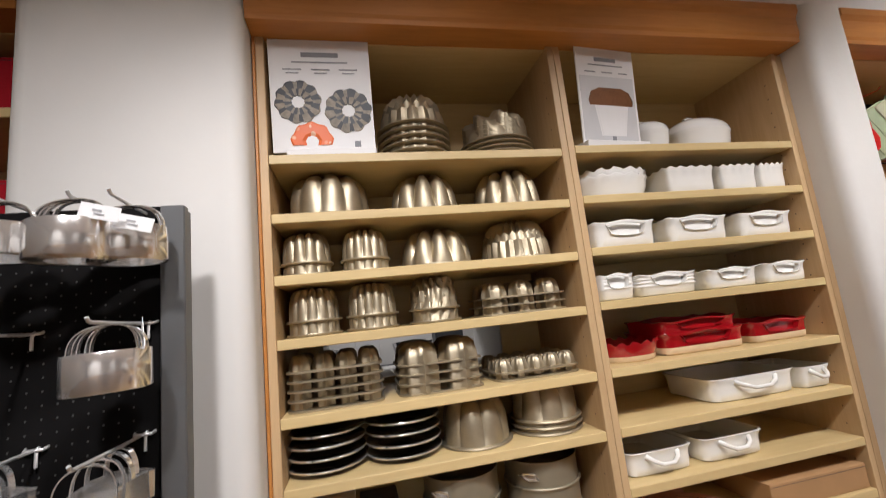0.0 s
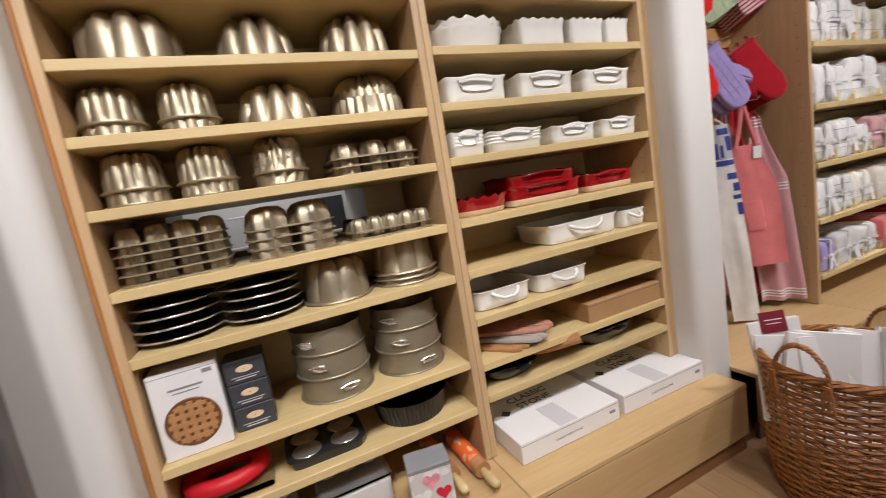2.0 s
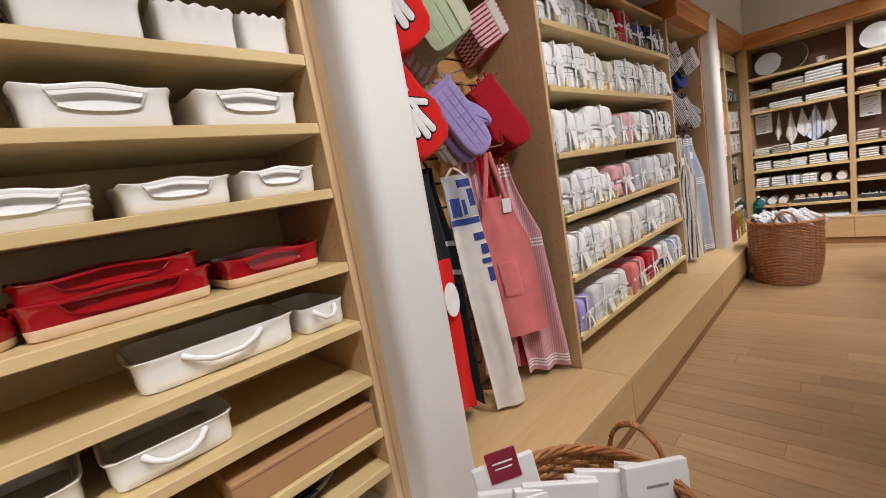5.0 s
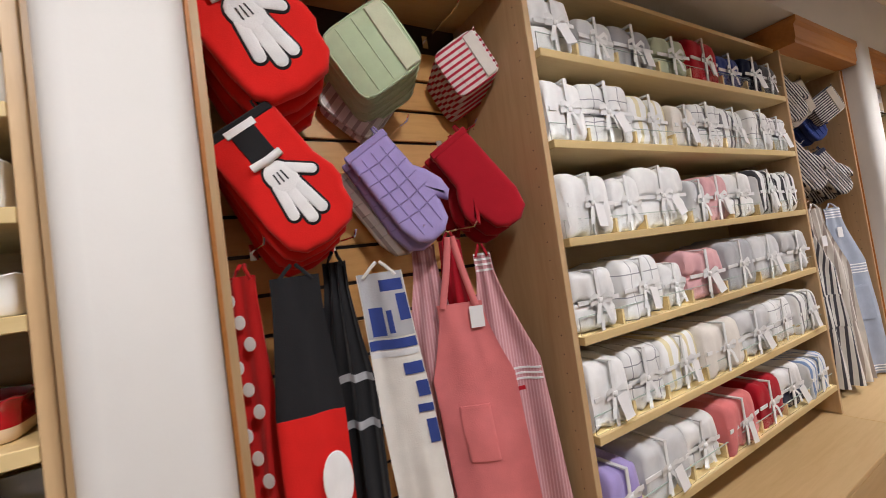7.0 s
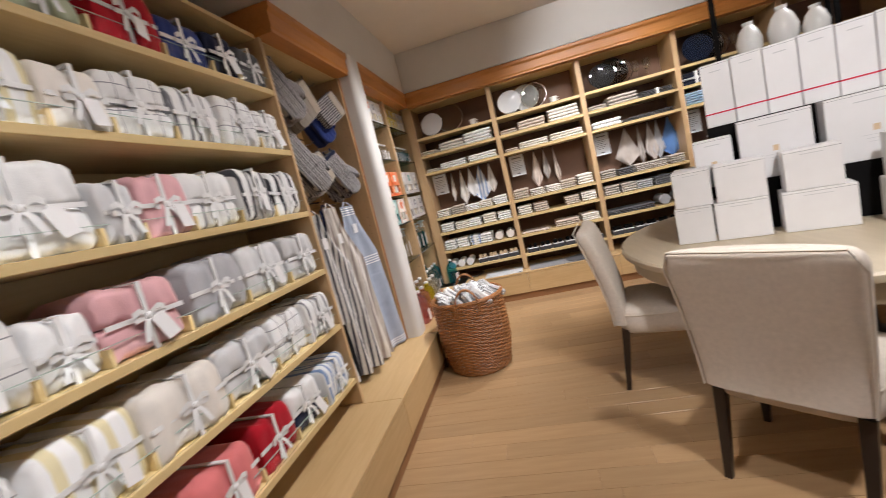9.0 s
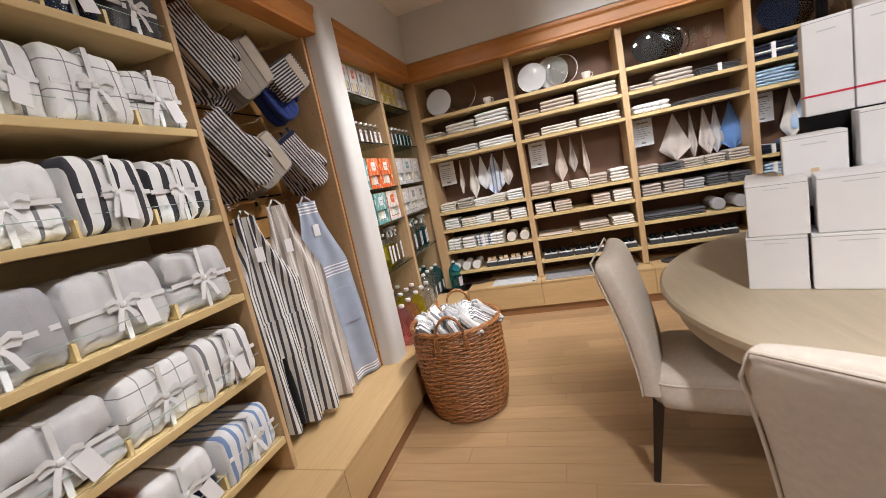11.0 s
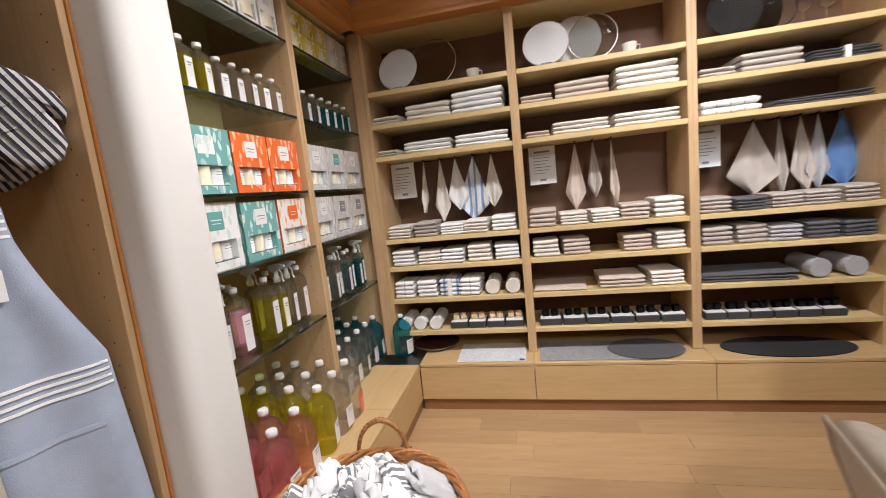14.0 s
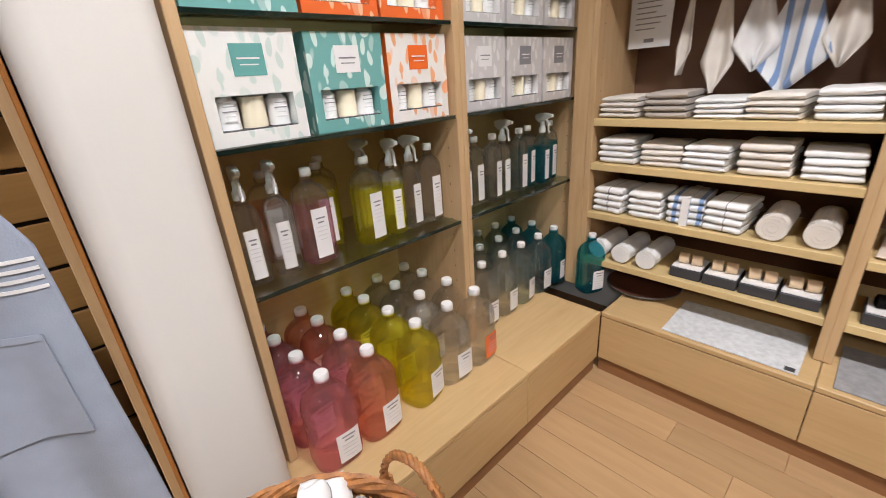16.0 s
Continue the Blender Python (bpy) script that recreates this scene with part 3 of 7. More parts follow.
        part("rim", rim, None, t, m=pose(0, 0, rim_at))


def cake_tray(x, y, z, w, d, cups, rows, r, h, count=1, step=0.03, style="flute"):
    """A flat tray with a row of moulded cups, upside down, in a stack."""
    plate = bmesh.new()
    ring = superellipse(w, d, 32, 6)
    grid_faces(plate, [[(a, b, 0.0) for a, b in ring], [(a, b, 0.005) for a, b in ring]], True, True, True)
    plate = mesh_of(plate, GOLD, 40)
    cup = mesh_of(lathe(bmesh.new(), ((r, 0), (r * 0.98, 0.3 * h), (r * 0.88, 0.7 * h), (r * 0.6, 0.95 * h), (r * 0.25, h), (0.004, 0.93 * h)), 30, (lambda a, k: 1 + 0.13 * math.sin(8 * a + (0.4 * k if style == "swirl" else 0)))), GOLD, 60)
    for i in range(count):
        t = thing("cake_tray", pose(x, y, z + 0.001 + i * step, 0, 0, random.uniform(-0.5, 0.5)), "champagne-gold metal tray of small fluted cake moulds, upside down", "baking tray", "cake trays")
        part("tray", plate, None, t)
        for a in range(cups):
            for b in range(rows):
                part("cup", cup, None, t, m=pose((a + 0.5) / cups * w * 0.94 - w * 0.47, (b + 0.5) / rows * d * 0.9 - d * 0.45, 0.004))


def round_plate(x, y, z, r, mat, label, count=1, step=0.02, group="", name="plate", m=None):
    body = mesh_of(lathe(bmesh.new(), ((0.002, 0.002), (r * 0.6, 0.0), (r * 0.66, 0.004), (r, 0.016), (r * 1.01, 0.019), (r * 0.99, 0.021), (r * 0.66, 0.009), (r * 0.6, 0.006), (0.002, 0.006)), 48), mat, 40)
    rim = mesh_of(tube(bmesh.new(), [(r * 1.005 * math.cos(a), r * 1.005 * math.sin(a), 0.0185) for a in [2 * math.pi * k / 48 for k in range(48)]], 0.0032, 6, True), GREYMETAL if mat is not BLACKGLAZE else STEEL, 60)
    for i in range(count):
        t = thing(name, m or pose(x, y, z + 0.001 + i * step), label, "plate", group)
        part("body", body, None, t)
        part("rim", rim, None, t, "silver edge" if mat is BLACKGLAZE else "")


def springform(x, y, z, r=0.125, h=0.085, count=3, group="springform tins"):
    wall = mesh_of(lathe(bmesh.new(), ((r, 0.006), (r, h - 0.006), (r * 1.025, h - 0.005), (r * 1.03, h - 0.001), (r * 1.01, h), (r * 0.985, h - 0.004), (r * 0.985, 0.006)), 48), GOLD_MATT, 40)
    base = mesh_of(lathe(bmesh.new(), ((0.002, 0.0), (r * 1.06, 0.0), (r * 1.065, 0.003), (r * 1.05, 0.006), (r * 0.9, 0.004), (0.002, 0.004)), 48), GOLD_MATT, 40)
    clasp = bmesh.new()
    box(clasp, -0.022, 0.022, -0.008, 0.0, -0.012, 0.012, 0.002)
    tube(clasp, [(-0.034, -0.010, 0.006), (-0.01, -0.016, 0.012), (0.028, -0.016, 0.010), (0.034, -0.010, -0.006), (0.0, -0.014, -0.010), (-0.034, -0.010, 0.006)], 0.0022, 5)
    clasp = mesh_of(clasp, STEEL, 40)
    for i in range(count):
        t = thing("springform_tin", pose(x, y, z + 0.001 + i * h, 0, 0, (12, -28, -40)[i % 3]), "round khaki metal springform cake tin in a stack", "cake tin", group)
        part("wall", wall, None, t)
        part("base", base, None, t)
        part("clasp", clasp, None, t, "steel clasp", m=pose(0, -r - 0.001, h * 0.5))


def dish(x, y, z, w, d, h, mat=None, style="plain", turn=0, label="", two_tone=False, group="baking dishes"):
    """A rectangular or oval stoneware dish; front end to -y."""
    mat = mat or WHITEGLAZE
    power = 2.2 if style in ("oval", "pie") else 8.0
    n = 64
    opened = style in ("wave", "ribbed")
    sc = 20 if style == "scallop" else 8
    square = [(k / sc, -1.0) for k in range(-sc, sc)] + [(1.0, k / sc) for k in range(-sc, sc)] + [(-k / sc, 1.0) for k in range(-sc, sc)] + [(-1.0, -k / sc) for k in range(-sc, sc)]

    def swell(u):
        return 0.0045 * math.cos(2 * math.pi * u / 1.3)

    def ring(sw, sd, zz, wave=0.0, lug=0.0, inner=False):
        out = []
        if style == "scallop":
            for u, v in square:
                f2 = (abs(u) ** 10 + abs(v) ** 10) ** -0.1
                lift = wave * (0.5 + 0.5 * math.cos(5 * math.pi * (u if abs(v) > 0.99 else v)))
                out.append((u * f2 * sw / 2, v * f2 * sd / 2, zz + lift))
            return out
        if opened:
            for u, v in square:
                f2 = (abs(u) ** 10 + abs(v) ** 10) ** -0.1
                end = abs(v) > 0.99
                zp = zz + (swell(u if end else v) if lug else 0.0)
                if end and not inner and abs(u) <= 0.51:
                    zp = min(zp, h * (0.42 + 0.10 * (abs(u) / 0.51) ** 3))
                out.append((u * f2 * sw / 2, v * f2 * sd / 2, zp))
            return out
        for i, (a, b) in enumerate(superellipse(sw, sd, n, power)):
            ang = 2 * math.pi * i / n
            lift = wave * (0.5 + 0.5 * math.cos((18 if style in ("scallop", "pie") else 8) * ang))
            out.append((a, b, zz + lift))
        return out
    wv = {"scallop": 0.0075, "pie": 0.014, "wave": 0.004}.get(style, 0.0)
    lg = 0.012 if style in ("wave", "ribbed") else 0.0
    t = thing("baking_dish", pose(x, y, z + 0.001, 0, 0, turn), label or "white glazed stoneware baking dish on the shelf", "baking dish", group)
    bm = bmesh.new()
    f = 0.86 if style in ("oval", "pie") else 0.92
    outer = [ring(w * f * 0.96, d * f * 0.96, 0.0), ring(w * f, d * f, 0.004), ring(w * f * 1.02, d * f * 1.02, h * 0.33)]
    outer += [ring(w * (0.95 + 0.025 * (k % 2 if style == "ribbed" else 0)), d * (0.95 + 0.025 * (k % 2)), h * z2) for k, z2 in enumerate((0.36, 0.44, 0.52, 0.60, 0.68, 0.76))] if style == "ribbed" else [ring(w * 0.94, d * 0.94, h * 0.6)]
    outer += [ring(w * 0.96, d * 0.96, h * 0.85, wv * 0.6, lg * 0.7), ring(w, d, h * 0.97, wv, lg), ring(w * 0.995, d * 0.995, h, wv, lg)] + ([ring(w * 0.975, d * 0.83, h, wv, lg)] if opened else []) + [ring(w * 0.95, d * (0.80 if opened else 0.95), h * 0.985, wv, lg, True), ring(w * 0.88, d * (0.78 if opened else 0.87), h * 0.5, 0, 0, True), ring(w * 0.80, d * (0.75 if opened else 0.82), 0.012, 0, 0, True)]
    grid_faces(bm, outer, True, True, True)
    me = mesh_of(bm, [mat, CLAY], 50)
    if two_tone:
        for poly in me.polygons:
            if poly.center.z < h * 0.34 and poly.normal.z < 0.5:
                poly.material_index = 1
    part("body", me, None, t)
    if style == "bail":
        for s in (-1, 1):
            hb = bmesh.new()
            tube(hb, [(-w * 0.23, s * d * 0.472, h * 0.80), (-w * 0.17, s * (d * 0.5 + 0.012), h * 0.66), (-w * 0.08, s * (d * 0.5 + 0.022), h * 0.52), (w * 0.08, s * (d * 0.5 + 0.022), h * 0.52), (w * 0.17, s * (d * 0.5 + 0.012), h * 0.66), (w * 0.23, s * d * 0.472, h * 0.80)], lambda u: 0.009 - 0.002 * math.sin(math.pi * u), 8)
            part("handle", hb, mat, t, smooth=60)
    if opened:
        for s in (-1, 1):
            rings = []
            for k in range(-10, 11):
                u = k * 0.0625
                rings.append([(u * w / 2, s * d / 2 * (0.965 + q), h * zq + swell(u)) for q, zq in ((-0.035, 0.995), (0.028, 0.995), (0.035, 0.965), (0.026, 0.885), (-0.01, 0.885), (-0.04, 0.96))])
            part("handle", grid_faces(bmesh.new(), rings, True, True, True), mat, t, smooth=55)
    return t


def casserole(x, y, z, w, d, h, turn=0):
    t = dish(x, y, z, w, d, h * 0.6, style="oval", turn=turn, label="white oval stoneware casserole dish with domed lid", group="")
    lid = bmesh.new()
    grid_faces(lid, [[(a * k, b * k, h * (0.6 + 0.38 * math.sqrt(max(0.0, 1 - k * k)))) for a, b in superellipse(w * 1.0, d * 1.0, 40, 2.2)] for k in (1.0, 0.97, 0.9, 0.75, 0.5, 0.2)], True, False, True)
    lid = part("lid", lid, WHITEGLAZE, t, smooth=60)
    hb = bmesh.new()
    tube(hb, [(-w * 0.2, 0, h * 0.96), (-w * 0.12, 0, h * 1.02), (w * 0.12, 0, h * 1.02), (w * 0.2, 0, h * 0.96)], 0.008, 8)
    part("handle", hb, WHITEGLAZE, lid, smooth=60)


def words(text, size, mat, m, name="lettering"):
    cu = bpy.data.curves.new("text", "FONT")
    cu.body, cu.size, cu.align_x, cu.extrude = text, size, "CENTER", 0.0004
    tmp = new("text", cu)
    dg = bpy.context.evaluated_depsgraph_get()
    me = bpy.data.meshes.new_from_object(tmp.evaluated_get(dg))
    bpy.data.objects.remove(tmp)
    me.materials.clear()
    me.materials.append(mat)
    ob = new(name, me)
    ob.matrix_basis = m
    return ob


def bars(parent, rows, y=-0.0015, mat=None):
    """Lines of writing too small to read: (x0, x1, z, height)."""
    for x0, x1, z, hh in rows:
        part("print_line", box_bm(x0, x1, y, y + 0.001, z, z + hh), mat or INK, parent)


def carton(x0, x1, y0, y1, z, h, mat, label, name="box", turn=0, group="", bev=0.0025):
    """A carton whose origin is the middle of its base; the front faces -y."""
    t = thing(name, pose((x0 + x1) / 2, (y0 + y1) / 2, z + 0.001, 0, 0, turn), label, "box", group)
    w, d = (x1 - x0) / 2, (y1 - y0) / 2
    part("carton", box_bm(-w, w, -d, d, 0, h, bev), mat, t)
    part("lid_seam", box_bm(-w * 0.99, w * 0.99, -d - 0.0006, d * 0.6, h - 0.012, h - 0.0105), INK if mat is CARD else CHARCOAL, t)
    return t, w, d


# ---- bay of cake pans ----
Z = [q for q in B1]
# top shelf: advert stand and two stacks
sign = thing("sign_stand", pose(-0.062, 1.335, 2.0, 4, 0, 0), "white advert card of ring cakes in acrylic stand", "sign", "shelf signs")
part("card", box_bm(-0.163, 0.163, 0, 0.006, 0.02, 0.405, 0.001), CARD, sign)
part("foot", box_bm(-0.12, 0.163, -0.02, 0.05, 0.001, 0.026, 0.002), CARD, sign)
bars(sign, [(-0.06, 0.06, 0.345, 0.016), (-0.09, 0.09, 0.325, 0.004), (-0.12, -0.06, 0.30, 0.004), (-0.03, 0.03, 0.30, 0.004), (0.06, 0.12, 0.30, 0.004), (-0.11, -0.07, 0.288, 0.003), (-0.02, 0.02, 0.288, 0.003), (0.07, 0.11, 0.288, 0.003), (0.095, 0.115, 0.035, 0.02)])
for cx, cz, rr, mm in ((-0.077, 0.19, 0.072, PRINTMETAL), (0.082, 0.16, 0.075, PRINTMETAL)):
    pr = bmesh.new()
    lathe(pr, ((rr, 0.0), (rr * 0.98, 0.002), (rr * 0.62, 0.004), (rr * 0.3, 0.002), (rr * 0.28, 0.0)), 60, lambda a, k: 1 + 0.05 * math.sin(10 * a + k))
    ring_me = mesh_of(pr, [mm, CHARCOAL])
    for poly in ring_me.polygons:
        c = poly.center
        poly.material_index = int((math.atan2(c.y, c.x) + 30 * math.hypot(c.x, c.y) + 7) * 22 / (2 * math.pi)) % 2
    part("printed_cake", ring_me, None, sign, "picture of a ring pan", m=pose(cx, -0.0005, cz, 90, 0, 0))
pr = bmesh.new()
lathe(pr, ((0.066, 0.0), (0.06, 0.002), (0.03, 0.003), (0.02, 0.0)), 40, lambda a, k: 1 + 0.05 * math.sin(9 * a))
bmesh.ops.bisect_plane(pr, geom=list(pr.verts) + list(pr.edges) + list(pr.faces), plane_co=(0, -0.012, 0), plane_no=(0, -1, 0), clear_outer=True)
part("printed_cake", pr, ORANGEPRINT, sign, "picture of a red cake", m=pose(-0.04, -0.0005, 0.055, 90, 0, 0))
bundt(0.255, 1.47, 2.0, 0.125, 0.135, "geo", 9, 6, 0.026)
bundt(0.585, 1.49, 2.0, 0.135, 0.13, "swirl", 7, 5, 0.018)
bundt(-0.068, 1.48, 1.81, 0.138, 0.155, "flute", 10, turn=8)
bundt(0.270, 1.47, 1.81, 0.122, 0.145, "petal", 9)
bundt(0.592, 1.47, 1.81, 0.128, 0.15, "petal", 11, turn=10)
bundt(-0.150, 1.43, 1.62, 0.078, 0.105, "flute", 12, 2, 0.038)
bundt(0.040, 1.43, 1.62, 0.078, 0.105, "flute", 14, 2, 0.038, turn=5)
bundt(0.295, 1.48, 1.62, 0.128, 0.135, "petal", 10)
bundt(0.605, 1.48, 1.62, 0.132, 0.15, "geo", 12)
bundt(-0.137, 1.43, 1.432, 0.080, 0.108, "flute", 14, 2, 0.042)
bundt(0.050, 1.43, 1.432, 0.080, 0.108, "flute", 16, 2, 0.042)
bundt(0.262, 1.43, 1.432, 0.082, 0.112, "swirl", 14, 2, 0.042)
cake_tray(0.575, 1.47, 1.432, 0.32, 0.24, 3, 2, 0.044, 0.056, 3, 0.028)
cake_tray(-0.080, 1.45, 1.213, 0.295, 0.22, 4, 2, 0.033, 0.048, 5, 0.028, "swirl")
cake_tray(0.252, 1.46, 1.213, 0.285, 0.24, 2, 2, 0.064, 0.070, 4, 0.030, "swirl")
cake_tray(0.590, 1.48, 1.213, 0.315, 0.26, 5, 3, 0.028, 0.045, 2, 0.022)
for px in (-0.125, 0.120):
    round_plate(px, 1.455, 1.024, 0.122, BLACKGLAZE, "round black cake pan with silver edge in a stack", 4, 0.033, "black cake pans", "cake_pan")
bundt(0.365, 1.45, 1.024, 0.112, 0.145, "flute", 8)
bundt(0.627, 1.46, 1.024, 0.115, 0.135, "flute", 9, 3, 0.02)
t, w, d = carton(-0.225, -0.045, 1.335, 1.44, 0.69, 0.265, CARD, "white pie-mould box with picture of lattice pie", "gift_box", turn=2)
pr = bmesh.new()
lathe(pr, ((0.002, 0.0012), (0.066, 0.0012), (0.071, 0.002), (0.074, 0.0)), 40)
pie = part("printed_pie", pr, PIE, t, "picture of a lattice-topped pie", m=pose(0.0, -d - 0.0003, 0.1, 90, 0, 0))
for k in range(5):
    q = (k - 2) * 0.024
    half = math.sqrt(0.064 ** 2 - q * q)
    part("lattice_strip", box_bm(q - 0.007, q + 0.007, -half, half, 0.002, 0.0035, 0.0008), TAN, pie)
    part("lattice_strip", box_bm(-half, half, q - 0.007, q + 0.007, 0.0022, 0.0038, 0.0008), TAN, pie)
bars(t, [(-0.045, 0.045, 0.205, 0.006), (-0.035, 0.035, 0.194, 0.003), (0.05, 0.075, 0.235, 0.012)], -d - 0.001)
for k in range(3):
    t, w, d = carton(-0.035, 0.082, 1.37, 1.48, 0.69 + k * 0.078, 0.076, CHARCOAL, "small dark grey gift box stacked on others", "gift_box", group="dark gift boxes")
    pr = bmesh.new()
    lathe(pr, ((0.002, 0.001), (0.024, 0.001), (0.025, 0.0)), 24)
    part("printed_disc", pr, CLAY, t, "pale round picture", m=pose(0, -d - 0.0003, 0.045, 90, 0, 0) @ Matrix.Diagonal((1, 0.45, 1, 1)))
    bars(t, [(-0.03, 0.03, 0.012, 0.003), (-0.04, 0.04, 0.02, 0.002)], -d - 0.001, CARDGREY)
springform(0.300, 1.475, 0.69)
springform(0.592, 1.48, 0.69)
# red ring in a packet, muffin tin, loose-based tin
t = thing("ring_mould", pose(-0.10, 1.43, 0.506), "bright red padded ring mould in clear packet", "cake mould")
rb = bmesh.new()
tube(rb, [(0.105 * math.cos(a), 0.08 * math.sin(a), 0.05) for a in [2 * math.pi * k / 36 for k in range(36)]], 0.028, 10, True)
part("ring", rb, painted("red_silicone", (0.60, 0.01, 0.02), 0.5), t, smooth=60)
part("packet", box_bm(-0.135, 0.135, -0.105, 0.105, 0.001, 0.02, 0.006), CLEAR, t, "clear plastic tray")
t = thing("muffin_tin", pose(0.212, 1.44, 0.506), "dark nonstick muffin tin with shiny wells", "muffin tin")
mb = bmesh.new()
ring = superellipse(0.27, 0.2, 32, 8)
grid_faces(mb, [[(a * k, b * k, zz) for a, b in ring] for k, zz in ((0.9, 0.0), (0.96, 0.03), (1.0, 0.032), (1.0, 0.036), (0.95, 0.036))], True, True, True)
part("tray", mb, DARK, t, smooth=40)
for a in (-0.065, 0.065):
    for b in (-0.045, 0.045):
        part("well", lathe(bmesh.new(), ((0.05, 0.037), (0.048, 0.039), (0.04, 0.0375), (0.02, 0.0372), (0.002, 0.0372)), 24), STEEL, t, "shiny well", smooth=40, m=pose(a, b, 0))
t = thing("tart_tin", pose(0.555, 1.47, 0.506), "deep black fluted loose-based tart tin", "tart tin")
part("wall", lathe(bmesh.new(), ((0.128, 0.0), (0.145, 0.085), (0.149, 0.087), (0.142, 0.085), (0.125, 0.006), (0.002, 0.004)), 144, lambda a, k: 1 + (0.018 * math.sin(48 * a) if k in (0, 1, 3, 4) else 0)), DARK, t, smooth=50)
# bench: glass bowl, jars, tubs, box and rolling pins
t = thing("glass_bowl", pose(-0.165, 1.20, 0.278), "large clear round glass bowl with steel tins inside", "bowl")
part("bowl", lathe(bmesh.new(), ((0.002, 0.004), (0.09, 0.0), (0.118, 0.03), (0.125, 0.12), (0.128, 0.16), (0.13, 0.164), (0.122, 0.162), (0.119, 0.12), (0.11, 0.034), (0.08, 0.01), (0.002, 0.012)), 48), GLASS, t, smooth=50)
for k, rr in enumerate((0.085, 0.068, 0.05)):
    part("steel_tin", lathe(bmesh.new(), ((0.002, 0.02), (rr * 0.9, 0.02), (rr, 0.07 + 0.012 * k), (rr * 1.03, 0.072 + 0.012 * k), (rr * 0.97, 0.07 + 0.012 * k), (rr * 0.87, 0.025), (0.002, 0.025)), 36), STEEL, t, smooth=50)
for jx, jy in ((0.03, 1.15), (0.155, 1.20), (0.165, 1.10)):
    t = thing("jar", pose(jx, jy, 0.278), "small clear jar with printed lid label", "jar", "glass jars")
    part("jar", lathe(bmesh.new(), ((0.002, 0.002), (0.045, 0.0), (0.052, 0.02), (0.052, 0.09), (0.044, 0.108), (0.044, 0.118)), 28, cap1=True), GLASS, t, smooth=50)
    part("lid", lathe(bmesh.new(), ((0.05, 0.116), (0.052, 0.12), (0.052, 0.134), (0.047, 0.138)), 28, cap1=True), CLEAR, t, smooth=50)
    part("lid_label", lathe(bmesh.new(), ((0.036, 0.1385), (0.034, 0.1395)), 28, cap1=True), PALEPRINT, t)
    for k in range(6):
        a = k * 1.05
        part("sweet", lathe(bmesh.new(), ((0.002, 0.0), (0.012, 0.006), (0.012, 0.014), (0.002, 0.02)), 10), (CLAY, PALEPRINT, CARDGREY)[k % 3], t, smooth=60, m=pose(0.022 * math.cos(a), 0.022 * math.sin(a), 0.1395 + 0.001 * (k % 2)) @ Matrix.Diagonal((1, 1, 0.1, 1)))
for tx, tw in ((-0.02, 0.2), (0.27, 0.25)):
    t = thing("storage_tub", pose(tx, 1.42, 0.278), "clear plastic lidded storage tub of baking tools", "storage tub", "clear tubs")
    part("tub", box_bm(-tw / 2, tw / 2, -0.1, 0.1, 0.0, 0.10, 0.012, 2), CARDGREY, t)
    part("lid", box_bm(-tw / 2 - 0.004, tw / 2 + 0.004, -0.104, 0.104, 0.101, 0.116, 0.004), CLEAR, t, "clear lid")
    for k in range(3):
        part("tool", lathe(bmesh.new(), ((0.028, 0.118), (0.027, 0.124), (0.01, 0.126)), 20, cap1=True), CARD, t, m=pose(-tw * 0.3 + k * tw * 0.3, 0.02, 0), smooth=50)
t, w, d = carton(0.425, 0.565, 1.135, 1.235, 0.278, 0.20, GREYPRINT, "gift box with heart biscuit picture and grey lid", "gift_box", turn=-10)
part("lid", box_bm(-w - 0.001, w + 0.001, -d - 0.001, d + 0.001, 0.19, 0.202, 0.002), INK, t)
for hx, hz, hr, hm in ((0.0, 0.15, 0.03, PINKPRINT), (0.035, 0.10, 0.026, REDPRINT), (-0.035, 0.10, 0.026, CARD), (0.0, 0.045, 0.036, CARD)):
    hb = bmesh.new()
    vs = [hb.verts.new((hr * 0.062 * 16 * math.sin(a) ** 3, hr * 0.062 * (13 * math.cos(a) - 5 * math.cos(2 * a) - 2 * math.cos(3 * a) - math.cos(4 * a)), 0.0)) for a in [2 * math.pi * k / 30 for k in range(30)]]
    f0 = hb.faces.new(vs)
    ex = bmesh.ops.extrude_face_region(hb, geom=[f0])
    bmesh.ops.translate(hb, verts=[v for v in ex["geom"] if isinstance(v, bmesh.types.BMVert)], vec=(0, 0, 0.0012))
    part("printed_heart", hb, hm, t, m=pose(hx, -d - 0.0002, hz, 90, 0, 0))
for k, (rx, ry, rt) in enumerate(((0.60, 1.40, 92), (0.705, 1.36, 91))):
    t = thing("rolling_pin", pose(rx, ry, 0.278 + 0.036, 0, 0, rt + 180), "wooden rolling pin in orange printed sleeve lying on bench", "rolling pin", "rolling pins")
    rp = mesh_of(lathe(bmesh.new(), ((0.002, -0.14), (0.03, -0.14), (0.032, -0.13), (0.032, 0.13), (0.03, 0.14), (0.002, 0.14)), 24), TAN, 40)
    part("roller", rp, None, t, m=pose(0, 0, 0, 0, 90, 0))
    part("sleeve", lathe(bmesh.new(), ((0.033, -0.11), (0.0335, -0.108), (0.0335, 0.09), (0.033, 0.092)), 24), ORANGEPRINT, t, "orange printed sleeve", smooth=40, m=pose(0, 0, 0, 0, 90, 0))
    for s in (-1, 1):
        part("handle", lathe(bmesh.new(), ((0.002, 0.14), (0.012, 0.14), (0.016, 0.17), (0.018, 0.21), (0.014, 0.235), (0.002, 0.24)), 16), MAPLE, t, smooth=60, m=pose(0, 0, 0, 0, 90 * s, 0))

